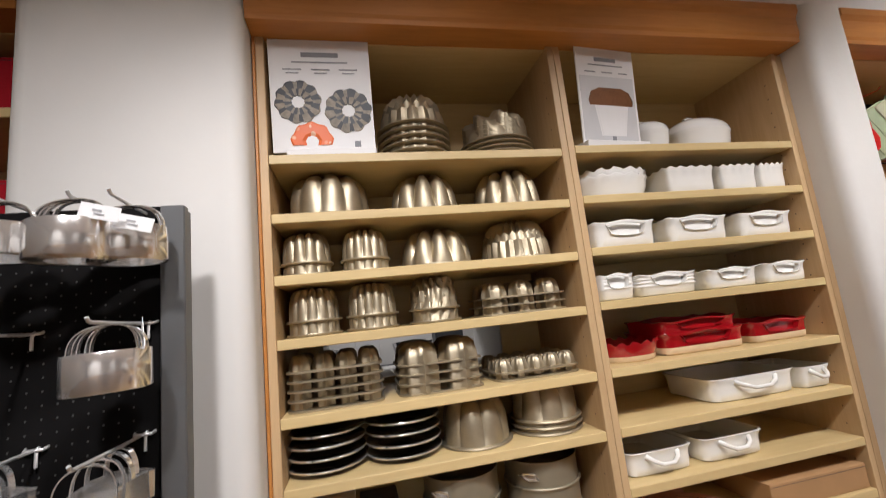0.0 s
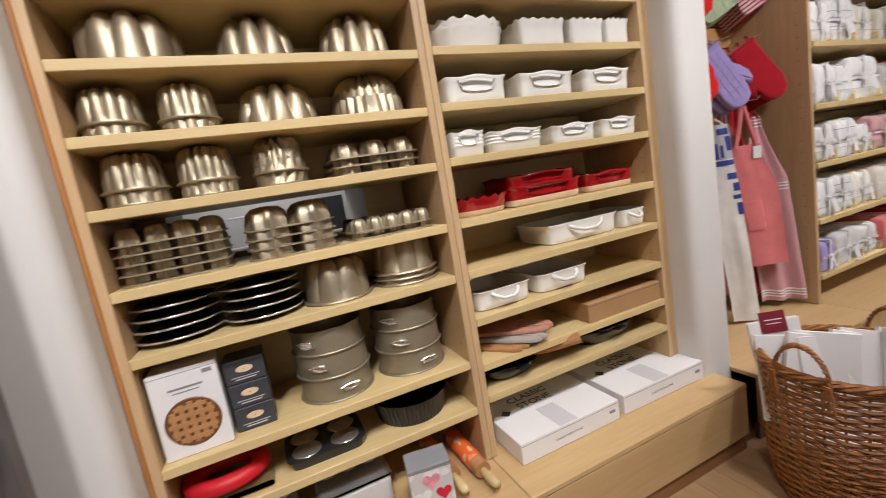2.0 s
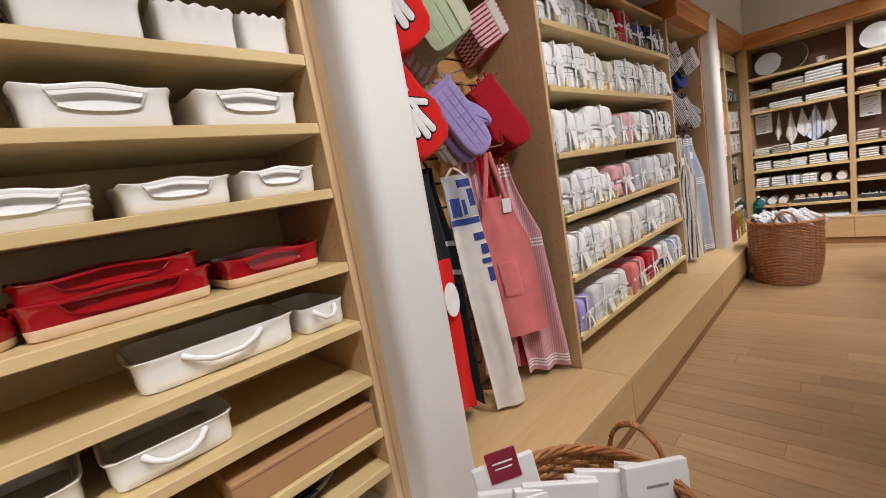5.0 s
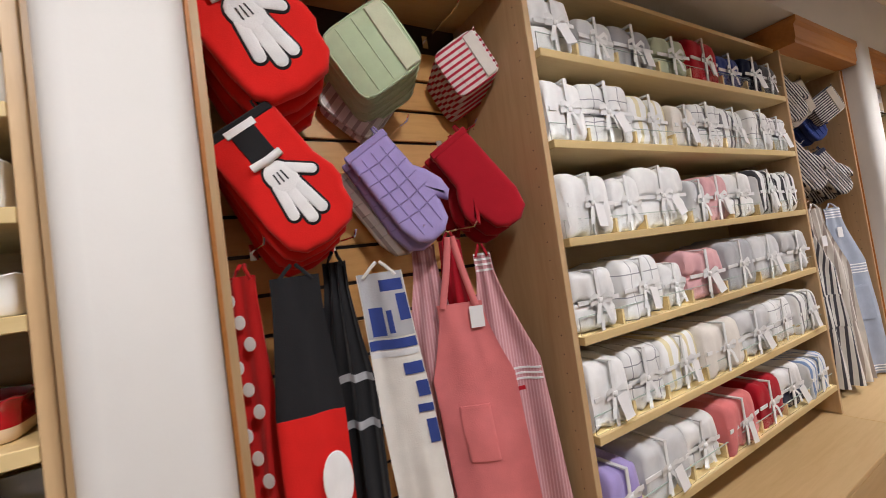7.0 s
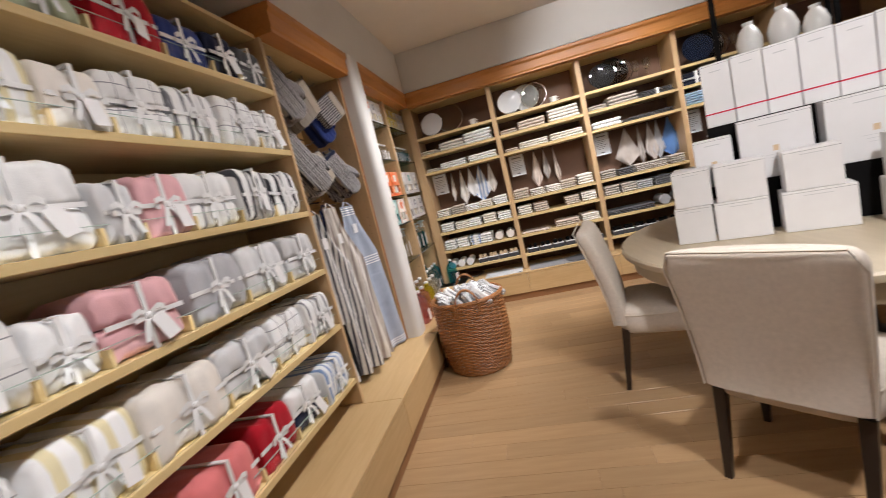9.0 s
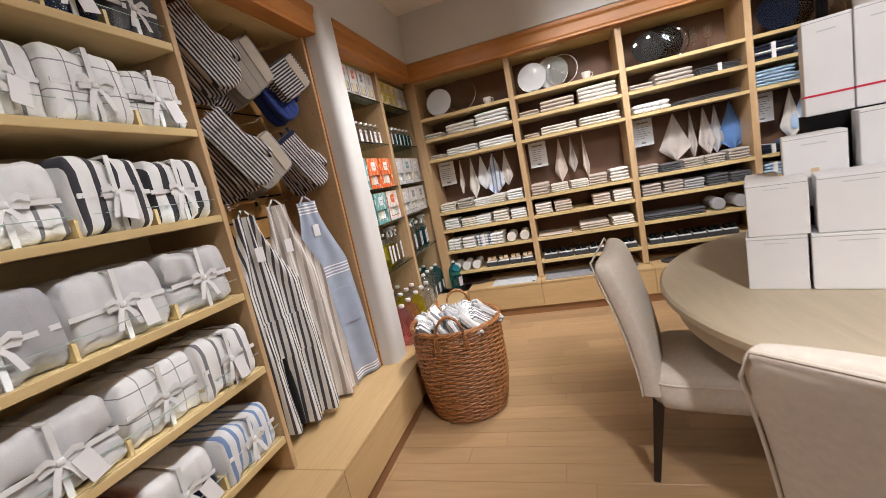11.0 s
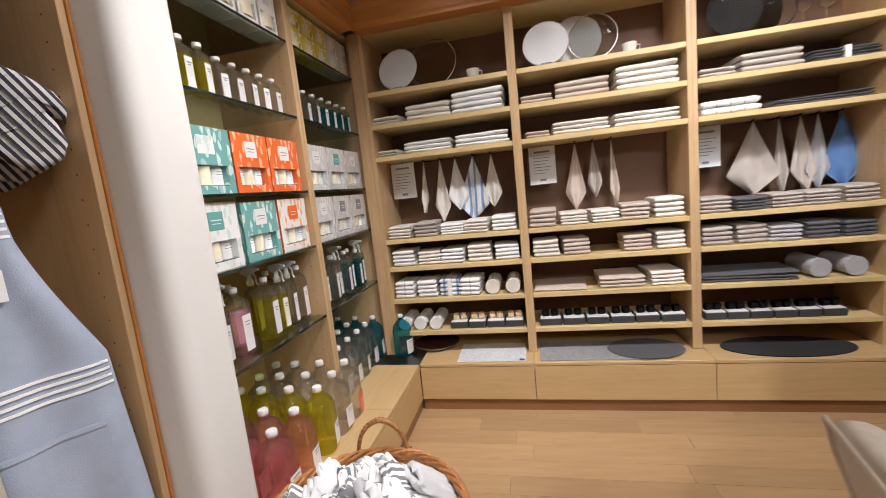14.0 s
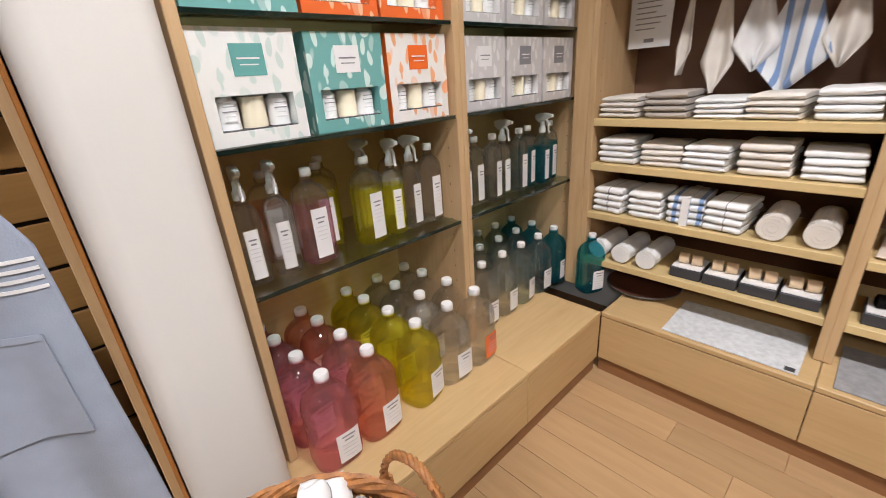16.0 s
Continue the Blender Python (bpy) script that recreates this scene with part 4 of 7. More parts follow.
# ---- bay of stoneware ----
sign = thing("sign_stand", pose(1.005, 1.34, 2.01, 5, 0, 6), "white advert card of fluted cake dish in acrylic stand", "sign", "shelf signs")
part("card", box_bm(-0.135, 0.135, 0, 0.006, 0.02, 0.40, 0.001), CARD, sign)
part("foot", box_bm(-0.13, 0.16, -0.02, 0.05, 0.001, 0.026, 0.002), CARD, sign)
bars(sign, [(-0.05, 0.05, 0.345, 0.015), (-0.08, 0.08, 0.328, 0.004), (-0.1, -0.05, 0.30, 0.004), (-0.02, 0.03, 0.30, 0.004), (0.06, 0.1, 0.30, 0.004), (0.0, 0.018, 0.03, 0.018)])
part("picture_ground", box_bm(-0.125, 0.125, -0.0006, 0.0, 0.025, 0.285), CARDGREY, sign)
cake = bmesh.new()
lathe(cake, ((0.055, 0.0), (0.075, 0.12), (0.08, 0.123)), 60, lambda a, k: 1 + 0.05 * math.sin(16 * a), True, True)
part("printed_dish", cake, CARD, sign, "picture of a white fluted dish", m=pose(0.01, -0.001, 0.05) @ Matrix.Diagonal((1, 0.012, 1, 1)), smooth=40)
cake = bmesh.new()
lathe(cake, ((0.095, 0.12), (0.1, 0.14), (0.085, 0.175), (0.05, 0.19)), 40, lambda a, k: 1 + 0.06 * math.sin(9 * a), True, True)
part("printed_cake", cake, PIE, sign, "picture of a brown cake", m=pose(0.01, -0.0014, 0.05) @ Matrix.Diagonal((1, 0.012, 1, 1)), smooth=40)
casserole(1.25, 1.46, 2.01, 0.17, 0.2, 0.155)
casserole(1.545, 1.49, 2.01, 0.31, 0.22, 0.185, 8)
SCAL = "white scalloped-rim stoneware baking dish on the shelf"
dish(1.03, 1.47, 1.82, 0.33, 0.26, 0.085, style="pie", label="white scalloped round pie dish, stacked in two", group="pie dishes")
dish(1.03, 1.47, 1.842, 0.33, 0.26, 0.085, style="pie", label="white scalloped round pie dish, stacked in two", group="pie dishes")
for cx, ww in ((1.335, 0.235), (1.565, 0.19), (1.735, 0.14)):
    dish(cx, 1.46, 1.82, ww, 0.24, 0.105, style="scallop", label=SCAL)
for cx, ww in ((1.0, 0.275), (1.325, 0.29), (1.65, 0.28)):
    dish(cx, 1.49, 1.63, ww, 0.3, 0.098, style="wave", label="white stoneware baker with wavy rim and handles")
for cx, ww, st, hh in ((0.925, 0.145, "ribbed", 0.092), (1.14, 0.26, "ribbed", 0.08), (1.43, 0.245, "wave", 0.074), (1.685, 0.22, "wave", 0.078)):
    dish(cx, 1.47, 1.44, ww, 0.27, hh, style=st, label="ribbed white stoneware baker with lug handles" if st == "ribbed" else "white stoneware baker with wavy rim and handles")
RED = "glossy red stoneware baking dish with bare clay base"
dish(0.975, 1.46, 1.215, 0.26, 0.24, 0.06, REDGLAZE, "pie", label="glossy red scalloped pie dish with bare clay base", two_tone=True)
dish(1.275, 1.49, 1.215, 0.38, 0.26, 0.082, REDGLAZE, "wave", label=RED, two_tone=True)
dish(1.268, 1.49, 1.277, 0.36, 0.24, 0.062, REDGLAZE, "wave", label=RED)
dish(1.625, 1.48, 1.215, 0.29, 0.24, 0.08, REDGLAZE, "wave", label=RED, two_tone=True)
ROAST = "white rectangular stoneware roasting dish with loop handles"
dish(1.44, 1.49, 1.025, 0.41, 0.28, 0.085, style="bail", label=ROAST)
dish(1.725, 1.47, 1.025, 0.15, 0.25, 0.08, style="bail", label="narrow white stoneware loaf dish with loop handles")
dish(0.985, 1.50, 0.84, 0.27, 0.32, 0.08, style="bail", label=ROAST)
dish(1.285, 1.50, 0.84, 0.28, 0.32, 0.08, style="bail", label=ROAST)


def glove(x, y, z, turn, mat, cuff):
    """A flat leather oven glove lying on a shelf, hand to -y."""
    t = thing("oven_glove", pose(x, y, z, 0, 0, turn), "soft leather oven glove lying flat over shelf edge", "glove", "leather gloves")
    bm = bmesh.new()
    pts = [(-0.075, 0.16), (0.075, 0.16), (0.085, 0.0), (0.105, -0.06), (0.085, -0.08), (0.062, -0.045), (0.06, -0.15), (0.035, -0.185), (0.018, -0.155), (0.012, -0.195), (-0.012, -0.2), (-0.02, -0.16), (-0.035, -0.185), (-0.06, -0.16), (-0.075, -0.05)]
    f = bm.faces.new([bm.verts.new((a, b, 0)) for a, b in pts])
    ex = bmesh.ops.extrude_face_region(bm, geom=[f])
    bmesh.ops.translate(bm, verts=[v for v in ex["geom"] if isinstance(v, bmesh.types.BMVert)], vec=(0, 0, 0.018))
    bmesh.ops.bevel(bm, geom=[e for e in bm.edges if abs(e.verts[0].co.z - e.verts[1].co.z) < 1e-5], offset=0.006, segments=2, profile=0.6, affect="EDGES")
    part("hand_part", bm, mat, t, smooth=50)
    part("cuff", box_bm(-0.08, 0.08, 0.13, 0.2, 0.001, 0.022, 0.006), cuff, t)
    for k in range(3):
        part("seam", box_bm(-0.03 + k * 0.025, -0.0285 + k * 0.025, -0.15, -0.05, 0.0165, 0.0188), CHARCOAL, t)


glove(0.93, 1.47, 0.661, 30, TAN, LEATHER)
glove(0.99, 1.44, 0.682, 38, C_TAUPE, LEATHER)
glove(1.02, 1.45, 0.703, 52, LEATHER, LEATHER)
t = thing("wooden_spoon", pose(1.16, 1.36, 0.60, 0, -18, -38), "tan leather-covered wooden handle sticking out over shelf", "utensil")
hb = bmesh.new()
tube(hb, [(-0.20, 0, 0.03), (-0.1, 0, 0.015), (0.0, 0, 0.0), (0.1, 0, -0.004), (0.14, 0, -0.004)], lambda u: 0.012 + 0.012 * u, 10)
part("handle", hb, TAN, t, smooth=60)
t, w, d = carton(1.36, 1.80, 1.315, 1.68, 0.66, 0.085, KRAFT, "long brown cardboard box on the shelf", "cardboard_box")
for cx, ww, hh in ((0.99, 0.30, 0.05), (1.52, 0.40, 0.062)):
    t = thing("skillet", pose(cx, 1.46, 0.531, 0, 0, 8), "glossy black oval roasting pan with lipped rim", "pan", "black pans")
    sk = bmesh.new()
    ring = superellipse(ww, 0.25, 48, 2.4)
    grid_faces(sk, [[(a * k, b * k, zz + (0.006 * math.cos(6 * math.pi * i / 48) if zz > 0.03 else 0)) for i, (a, b) in enumerate(ring)] for k, zz in ((0.75, 0.0), (0.95, hh * 0.6), (1.0, hh), (0.98, hh + 0.004), (0.92, hh * 0.6), (0.72, 0.008))], True, True, True)
    part("pan", sk, BLACKGLAZE, t, smooth=50)
    part("lip", box_bm(-0.03, 0.03, -0.155, -0.118, hh - 0.006, hh, 0.004), BLACKGLAZE, t)
for k, cx in enumerate((1.105, 1.63)):
    t, w, d = carton(cx - 0.245, cx + 0.245, 1.19, 1.55, 0.278, 0.085, CARD, "flat white pizza stone box with dark lettering", "stone_box", group="stone boxes", turn=-1 if k else 0)
    for j, wd in enumerate(("CLASSIC", "STONE")):
        ob = words(wd, 0.055, CHARCOAL, pose(-0.02, 0.085 - 0.06 * j, 0.0862))
        ob.parent = t
    lz = bmesh.new()
    lz.faces.new([lz.verts.new(q) for q in ((-0.2, 0.03, 0.0862), (-0.175, 0.055, 0.0862), (-0.15, 0.03, 0.0862), (-0.175, 0.005, 0.0862))])
    part("printed_mark", lz, CHARCOAL, t, "dark diamond mark")
    part("printed_band", box_bm(-0.06, 0.03, -d + 0.002, 0.0 - 0.02, 0.0855, 0.0862), CARDGREY, t, "pale grey band")
    ob = words("CLASSIC PIZZA STONE", 0.013, INK, pose(-0.02, -d - 0.0004, 0.035, 90, 0, 0))
    ob.parent = t
    bars(t, [(0.19, 0.22, 0.04, 0.012)], -d - 0.001)

# ---- slotted walls ----
def slat_wall(x0, x1, y, z0, z1, pitch=0.125):
    t = thing("slat_wall", pose(0, y, 0), "slotted maple display wall at the back of the bay", "slat wall")
    n = int((z1 - z0) / pitch)
    me = mesh_of(box_bm(x0, x1, 0, 0.014, 0, pitch - 0.012, 0.002), SLATWOOD)
    part("groove_back", box_bm(x0, x1, 0.0145, 0.018, z0, z1), ESPRESSO, t)
    for k in range(n):
        part("slat", me, None, t, m=pose(0, 0, z0 + k * pitch))
    return t


slat_wall(2.127, 3.098, 1.70, 0.29, 2.40)
slat_wall(5.13, 6.073, 1.70, 0.29, 2.40)


def cloth_grid(bm, place, nu, nv, thick=0.004):
    """A sheet with a front and a back, from place(u, v)."""
    rows = []
    for s in (0, 1):
        grid = [[bm.verts.new(Vector(place(i / nu, j / nv)) + Vector((0, thick * s, 0))) for i in range(nu + 1)] for j in range(nv + 1)]
        rows.append(grid)
        for j in range(nv):
            for i in range(nu):
                bm.faces.new((grid[j][i], grid[j][i + 1], grid[j + 1][i + 1], grid[j + 1][i]))
    f, b = rows
    for j in range(nv):
        for i in (0, nu):
            bm.faces.new((f[j][i], f[j + 1][i], b[j + 1][i], b[j][i]))
    for i in range(nu):
        for j in (0, nv):
            bm.faces.new((f[j][i], f[j][i + 1], b[j][i + 1], b[j][i]))
    return bm


HOOK = bmesh.new()
tube(HOOK, [(0, 0.0, 0.01), (0, -0.03, 0.008), (0, -0.20, 0.002), (0, -0.215, 0.018)], 0.0035, 6)
box(HOOK, -0.012, 0.012, -0.004, 0.002, -0.02, 0.03)
HOOK = mesh_of(HOOK, CHROME, 40)


def hook(x, z, y=1.70, length=1.0):
    tagged(part("wall_hook", HOOK, None, m=pose(x, y, z) @ Matrix.Diagonal((1, length, 1, 1))), "chrome display hook fixed to slotted wall", "hook", "display hooks")


def tag(parent, m, w=0.045, h=0.07):
    return part("price_tag", box_bm(-w / 2, w / 2, -0.001, 0.0, -h, 0, 0.0), CARD, parent, "white paper tag", m=m)


def apron(x, y, top, bottom, w_top, w_bot, mat, label, turn=0, folds=4, amp=0.018, lean=0.0, straps=None, pocket=None, bands=(), seed=0, tagged_at=None, lower=None, patches=(), strap_up=0.032):
    """A hanging apron: bib, skirt, neck strap and pocket."""
    t = thing("apron", pose(x, y, top, 0, 0, -turn), label, "apron", "hanging aprons")
    h = top - bottom
    ph = seed * 1.7

    def place(u, v, w0=w_top, w1=w_bot):
        bib = 0.28
        w = w0 + (w1 - w0) * min(1.0, max(0.0, (v - 0.05) / bib)) ** 1.3
        xx = (u - 0.5) * w + lean * v
        yy = amp * (0.3 + 0.7 * v) * math.sin(folds * 2 * math.pi * u + ph) + 0.01 * noise.noise((u * 3 + seed, v * 4, seed)) - 0.03 * v
        return (xx, yy, -v * h)
    part("cloth", cloth_grid(bmesh.new(), place, 40, 30), mat, t, smooth=80)
    st = straps or mat
    for s in (-1, 1):
        part("neck_strap", tube(bmesh.new(), [(s * w_top * 0.36, 0.0, -0.012), (s * w_top * 0.16, 0.003, strap_up * 0.55), (s * 0.006, 0.012, strap_up)], 0.0055 if strap_up < 0.1 else 0.013, 6), st, t, smooth=60)
    if pocket:
        u0, u1, v0, v1 = pocket

        def pk(u, v):
            a = place(u0 + (u1 - u0) * u, v0 + (v1 - v0) * v)
            return (a[0], a[1] - 0.006, a[2])
        part("pocket", cloth_grid(bmesh.new(), pk, 10, 6), mat, t, smooth=80)
        part("hem", cloth_grid(bmesh.new(), lambda u, v: (lambda a: (a[0], a[1] - 0.0085, a[2]))(place(u0 + (u1 - u0) * u, v0 - 0.004 + 0.012 * v)), 10, 1, 0.002), st, t, smooth=80)
    for v0, v1, bm_mat in bands:
        part("band", cloth_grid(bmesh.new(), lambda u, v: (lambda a: (a[0], a[1] - 0.003, a[2]))(place(0.02 + 0.96 * u, v0 + (v1 - v0) * v)), 30, 2, 0.002), bm_mat, t, smooth=80)
    for pu0, pu1, pv0, pv1 in patches:
        part("patch", cloth_grid(bmesh.new(), lambda u, v: (lambda a: (a[0], a[1] - 0.004, a[2]))(place(pu0 + (pu1 - pu0) * u, pv0 + (pv1 - pv0) * v)), 6, 3, 0.002), C_BLUE, t, "blue sewn patch", smooth=80)
    if lower:
        v0, lm = lower
        part("lower_panel", cloth_grid(bmesh.new(), lambda u, v: (lambda a: (a[0], a[1] - 0.004, a[2]))(place(u, v0 + (1 - v0) * v)), 36, 20, 0.002), lm, t, smooth=80)
    if tagged_at:
        a = place(*tagged_at)
        tag(t, pose(a[0], a[1] - 0.012, a[2], 0, 0, 4))
    return t


def mitt(x, y, top, h, w, mat, label, turn=0, tilt=0, thumb=1, emblem=None, count=1, roll=32, loop=None, lining=None):
    """A quilted oven mitt hanging cuff up, thumb to one side."""
    shape = ((-0.46, 0.0), (0.46, 0.0), (0.48, -0.42), (0.50, -0.75), (0.40, -0.93), (0.15, -1.0), (-0.15, -0.99), (-0.36, -0.92), (-0.44, -0.80), (-0.45, -0.72), (-0.58, -0.80), (-0.72, -0.74), (-0.74, -0.62), (-0.62, -0.48), (-0.48, -0.38))
    if emblem:
        shape = ((-0.5, 0.0), (0.5, 0.0), (0.52, -0.45), (0.60, -0.60), (0.60, -0.70), (0.53, -0.77), (0.50, -0.90), (0.36, -0.99), (0.0, -1.02), (-0.34, -0.99), (-0.48, -0.90), (-0.52, -0.70))
    pts = [(thumb * a * w, b * h) for a, b in shape]
    bm = bmesh.new()
    f = bm.faces.new([bm.verts.new((a, 0, b)) for a, b in pts])
    bmesh.ops.subdivide_edges(bm, edges=list(bm.edges), cuts=1, use_grid_fill=False, smooth=0.3)
    ex = bmesh.ops.extrude_face_region(bm, geom=list(bm.faces))
    bmesh.ops.translate(bm, verts=[v for v in ex["geom"] if isinstance(v, bmesh.types.BMVert)], vec=(0, 0.05, 0))
    bmesh.ops.bevel(bm, geom=[e for e in bm.edges if abs(e.verts[0].co.y - e.verts[1].co.y) < 1e-5 and len(e.link_faces) == 2], offset=0.02, segments=4, profile=0.6, affect="EDGES")
    me = mesh_of(bm, mat, 60)
    for i in range(count):
        t = thing("oven_mitt", pose(x + 0.012 * i, y + 0.06 * i, top - 0.012 * i, tilt, 0, -turn) @ pose(0, 0, 0, 0, -roll + 3 * i, 0), label, "oven mitt", "hanging oven mitts")
        part("mitt", me, None, t)
        part("cuff", box_bm(-0.47 * w, 0.47 * w, -0.003, 0.053, -0.022, 0.004, 0.004), lining or mat, t)
        part("hanging_loop", tube(bmesh.new(), [(0.3 * w, 0.018, 0.0), (0.32 * w, 0.018, 0.03), (0.36 * w, 0.018, 0.03), (0.38 * w, 0.018, 0.0)], 0.004, 5), lining or mat, t)
        for k in range(0 if emblem or mat is C_RED else 5):
            q = -0.18 - 0.13 * k
            part("quilt_line", tube(bmesh.new(), [(-0.44 * w * thumb, -0.0005, q * h), (0, -0.0022, (q - 0.02) * h), (0.46 * w * thumb, -0.0005, q * h)], 0.0022, 4), mat, t)
        if not emblem and mat is not C_RED and i == 0:
            for q in (-0.22, 0.0, 0.22):
                part("quilt_line", tube(bmesh.new(), [(q * w, -0.001, -0.1 * h), (q * w, -0.0022, -0.5 * h), (q * w, -0.001, -0.9 * h)], 0.0022, 4), mat, t)
        if emblem and i == 0:
            part("sleeve_patch", box_bm(-0.16 * w, 0.16 * w, -0.004, 0.0, -0.32 * h, -0.06 * h, 0.002), C_BLACK, t, "black sewn patch")
            part("white_label", box_bm(-0.2 * w, 0.2 * w, -0.0045, 0.0, -0.085 * h, -0.03 * h, 0.001), C_WHITE, t, "small white label")
            part("patch_cuff", tube(bmesh.new(), [(-0.2 * w, -0.006, -0.33 * h), (0, -0.009, -0.34 * h), (0.2 * w, -0.006, -0.33 * h)], 0.011, 8), C_WHITE, t, smooth=60)
            # a white felt hand shape with a dark outline
            for grow, mt, nm, lift in ((0.006, C_BLACK, "dark_outline", 0.0), (0.0, C_WHITE, "white_patch", -0.002)):
                eb = bmesh.new()
                for (ax, az), (bx, bz), rr in (((0.0, -0.45), (0.02, -0.52), 0.17), ((-0.10, -0.52), (-0.17, -0.74), 0.068), ((0.0, -0.54), (-0.01, -0.82), 0.075), ((0.10, -0.54), (0.16, -0.80), 0.072), ((0.12, -0.44), (0.36, -0.55), 0.062)):
                    rad = rr * w + grow
                    d = Vector(((bx - ax) * w, 0, (bz - az) * h))
                    ang = math.atan2(d.z, d.x)
                    outline = [Vector((ax * w, 0, az * h)) + rad * Vector((math.cos(ang + math.pi / 2 + math.pi * q / 8), 0, math.sin(ang + math.pi / 2 + math.pi * q / 8))) for q in range(9)]
                    outline += [Vector((bx * w, 0, bz * h)) + rad * Vector((math.cos(ang - math.pi / 2 + math.pi * q / 8), 0, math.sin(ang - math.pi / 2 + math.pi * q / 8))) for q in range(9)]
                    mid = sum(outline, Vector()) / len(outline)
                    grid_faces(eb, [[mid + (p - mid) * k + Vector((0, y2 + lift, 0)) for p in outline] for k, y2 in ((1.0, 0.0), (0.97, -0.003), (0.8, -0.0045 - 0.0003 * rr * 10))], True, False, True)
                part(nm, eb, mt, t, "white felt shape sewn on" if mt is C_WHITE else "dark outline", smooth=50)
            for q in (-0.05, 0.0, 0.05):
                part("dark_stitch", tube(bmesh.new(), [(q * w, -0.0075, -0.44 * h), (q * w * 1.2, -0.0075, -0.52 * h)], 0.0022, 5), C_BLACK, t)
    return t


def potholder(x, y, top, w, mat, label, turn=0, count=4, edge=None, roll=42, pocket=None):
    """A stack of quilted square pot holders hung by one corner."""
    ring = superellipse(w, w, 40, 6)
    bm = bmesh.new()
    grid_faces(bm, [[(a * k, yy, b * k) for a, b in ring] for k, yy in ((0.94, 0.0), (1.0, 0.004), (1.0, 0.010), (0.94, 0.014))], True, True, True)
    me = mesh_of(bm, mat, 40)
    eb = mesh_of(tube(bmesh.new(), [(a, 0.007, b) for a, b in ring], 0.006, 6, True), edge or mat, 60)
    for i in range(count):
        t = thing("pot_holder", pose(x + 0.006 * i, y + 0.03 * i, top - w * 0.66 - 0.012 * i, 8 + 3 * i, 0, -turn) @ pose(0, 0, 0, 0, roll, 0), label, "pot holder", "hanging pot holders")
        part("pad", me, None, t)
        part("edging", eb, None, t, "")
        for k in (-1, 0, 1):
            part("quilt_line", tube(bmesh.new(), [(-w * 0.46, -0.001, k * w * 0.25), (w * 0.46, -0.001, k * w * 0.25)], 0.002, 4), mat, t)
        if i == 0 and pocket:
            part("pocket", box_bm(-w * 0.47, w * 0.47, -0.006, 0.0, w * 0.20, w * 0.46, 0.003), pocket, t)
        part("hanging_loop", tube(bmesh.new(), [(-w * 0.45, 0.006, w * 0.45), (-w * 0.53, 0.006, w * 0.53), (-w * 0.42, 0.006, w * 0.5)], 0.003, 5), edge or mat, t)


# ---- bay of coloured mitts and aprons ----
RM = "red padded oven mitt with white felt shape, hanging"
mitt(2.13, 1.44, 2.31, 0.43, 0.25, C_SCARLET, RM, turn=14, thumb=1, emblem=True, count=4, lining=C_BLACK)
mitt(2.185, 1.45, 1.86, 0.375, 0.215, C_SCARLET, RM, turn=16, thumb=1, emblem=True, count=4, lining=C_BLACK)
potholder(2.60, 1.46, 2.275, 0.235, C_GREEN, "pale green quilted pot holder hanging in a stack", turn=22, count=5, pocket=cloth("cream_green", (0.68, 0.72, 0.52)), roll=60)
potholder(2.60, 1.61, 2.17, 0.21, C_APRONTAUPE, "pale striped quilted pot holder behind green ones", turn=10, count=2, roll=40)
potholder(2.985, 1.50, 2.265, 0.18, C_REDSTRIPE, "red and white striped pot holder hanging in a stack", turn=28, count=5, edge=C_REDSTRIPE, roll=62, pocket=C_CREAM)
mitt(2.545, 1.50, 1.83, 0.37, 0.165, C_LILAC, "lilac quilted oven mitt hanging from a hook", turn=25, thumb=-1, count=2)
mitt(2.53, 1.61, 1.78, 0.34, 0.165, C_APRONTAUPE, "pale striped oven mitt hanging behind lilac one", turn=20, thumb=-1, count=1)
mitt(2.85, 1.50, 1.85, 0.37, 0.165, C_RED, "dark red padded oven mitt hanging from a hook", turn=32, thumb=1, count=3, lining=C_RED)
for hx, hz in ((2.42, 2.39), (2.27, 1.90), (2.64, 2.33), (2.94, 2.32), (2.68, 1.89), (2.94, 1.89), (2.22, 1.54), (2.46, 1.54), (2.68, 1.54), (2.88, 1.54)):
    hook(hx, hz, 1.70, 1.25)
POLKA = cloth("spotted_red_cotton", (0.62, 0.02, 0.02))
ap = apron(2.165, 1.54, 1.47, 0.42, 0.07, 0.12, POLKA, "red cotton apron with white spots, hanging", turn=35, folds=2, seed=1, amp=0.012)
for k in range(16):
    v = 0.06 + 0.055 * k
    part("white_spot", lathe(bmesh.new(), ((0.016, 0.0), (0.015, 0.002), (0.004, 0.003)), 14, cap1=True), C_WHITE, ap, m=pose(-0.028 + 0.06 * ((k * 0.37) % 1), -0.018 - 0.032 * v, -v * 1.05, 90, 0, 0) @ Matrix.Diagonal((1, 1.2, 1, 1)))
ap = apron(2.285, 1.46, 1.45, 0.42, 0.125, 0.17, C_BLACK, "black apron with red lower panel, hanging", turn=10, folds=1, seed=2, amp=0.010, lower=(0.35, C_SCARLET))
part("white_oval", lathe(bmesh.new(), ((0.05, 0.0), (0.048, 0.003), (0.01, 0.004)), 28, cap1=True), C_WHITE, ap, "white oval patch", m=pose(0.045, -0.040, -0.53, 90, 0, 0) @ Matrix.Diagonal((0.75, 1.5, 1, 1)))
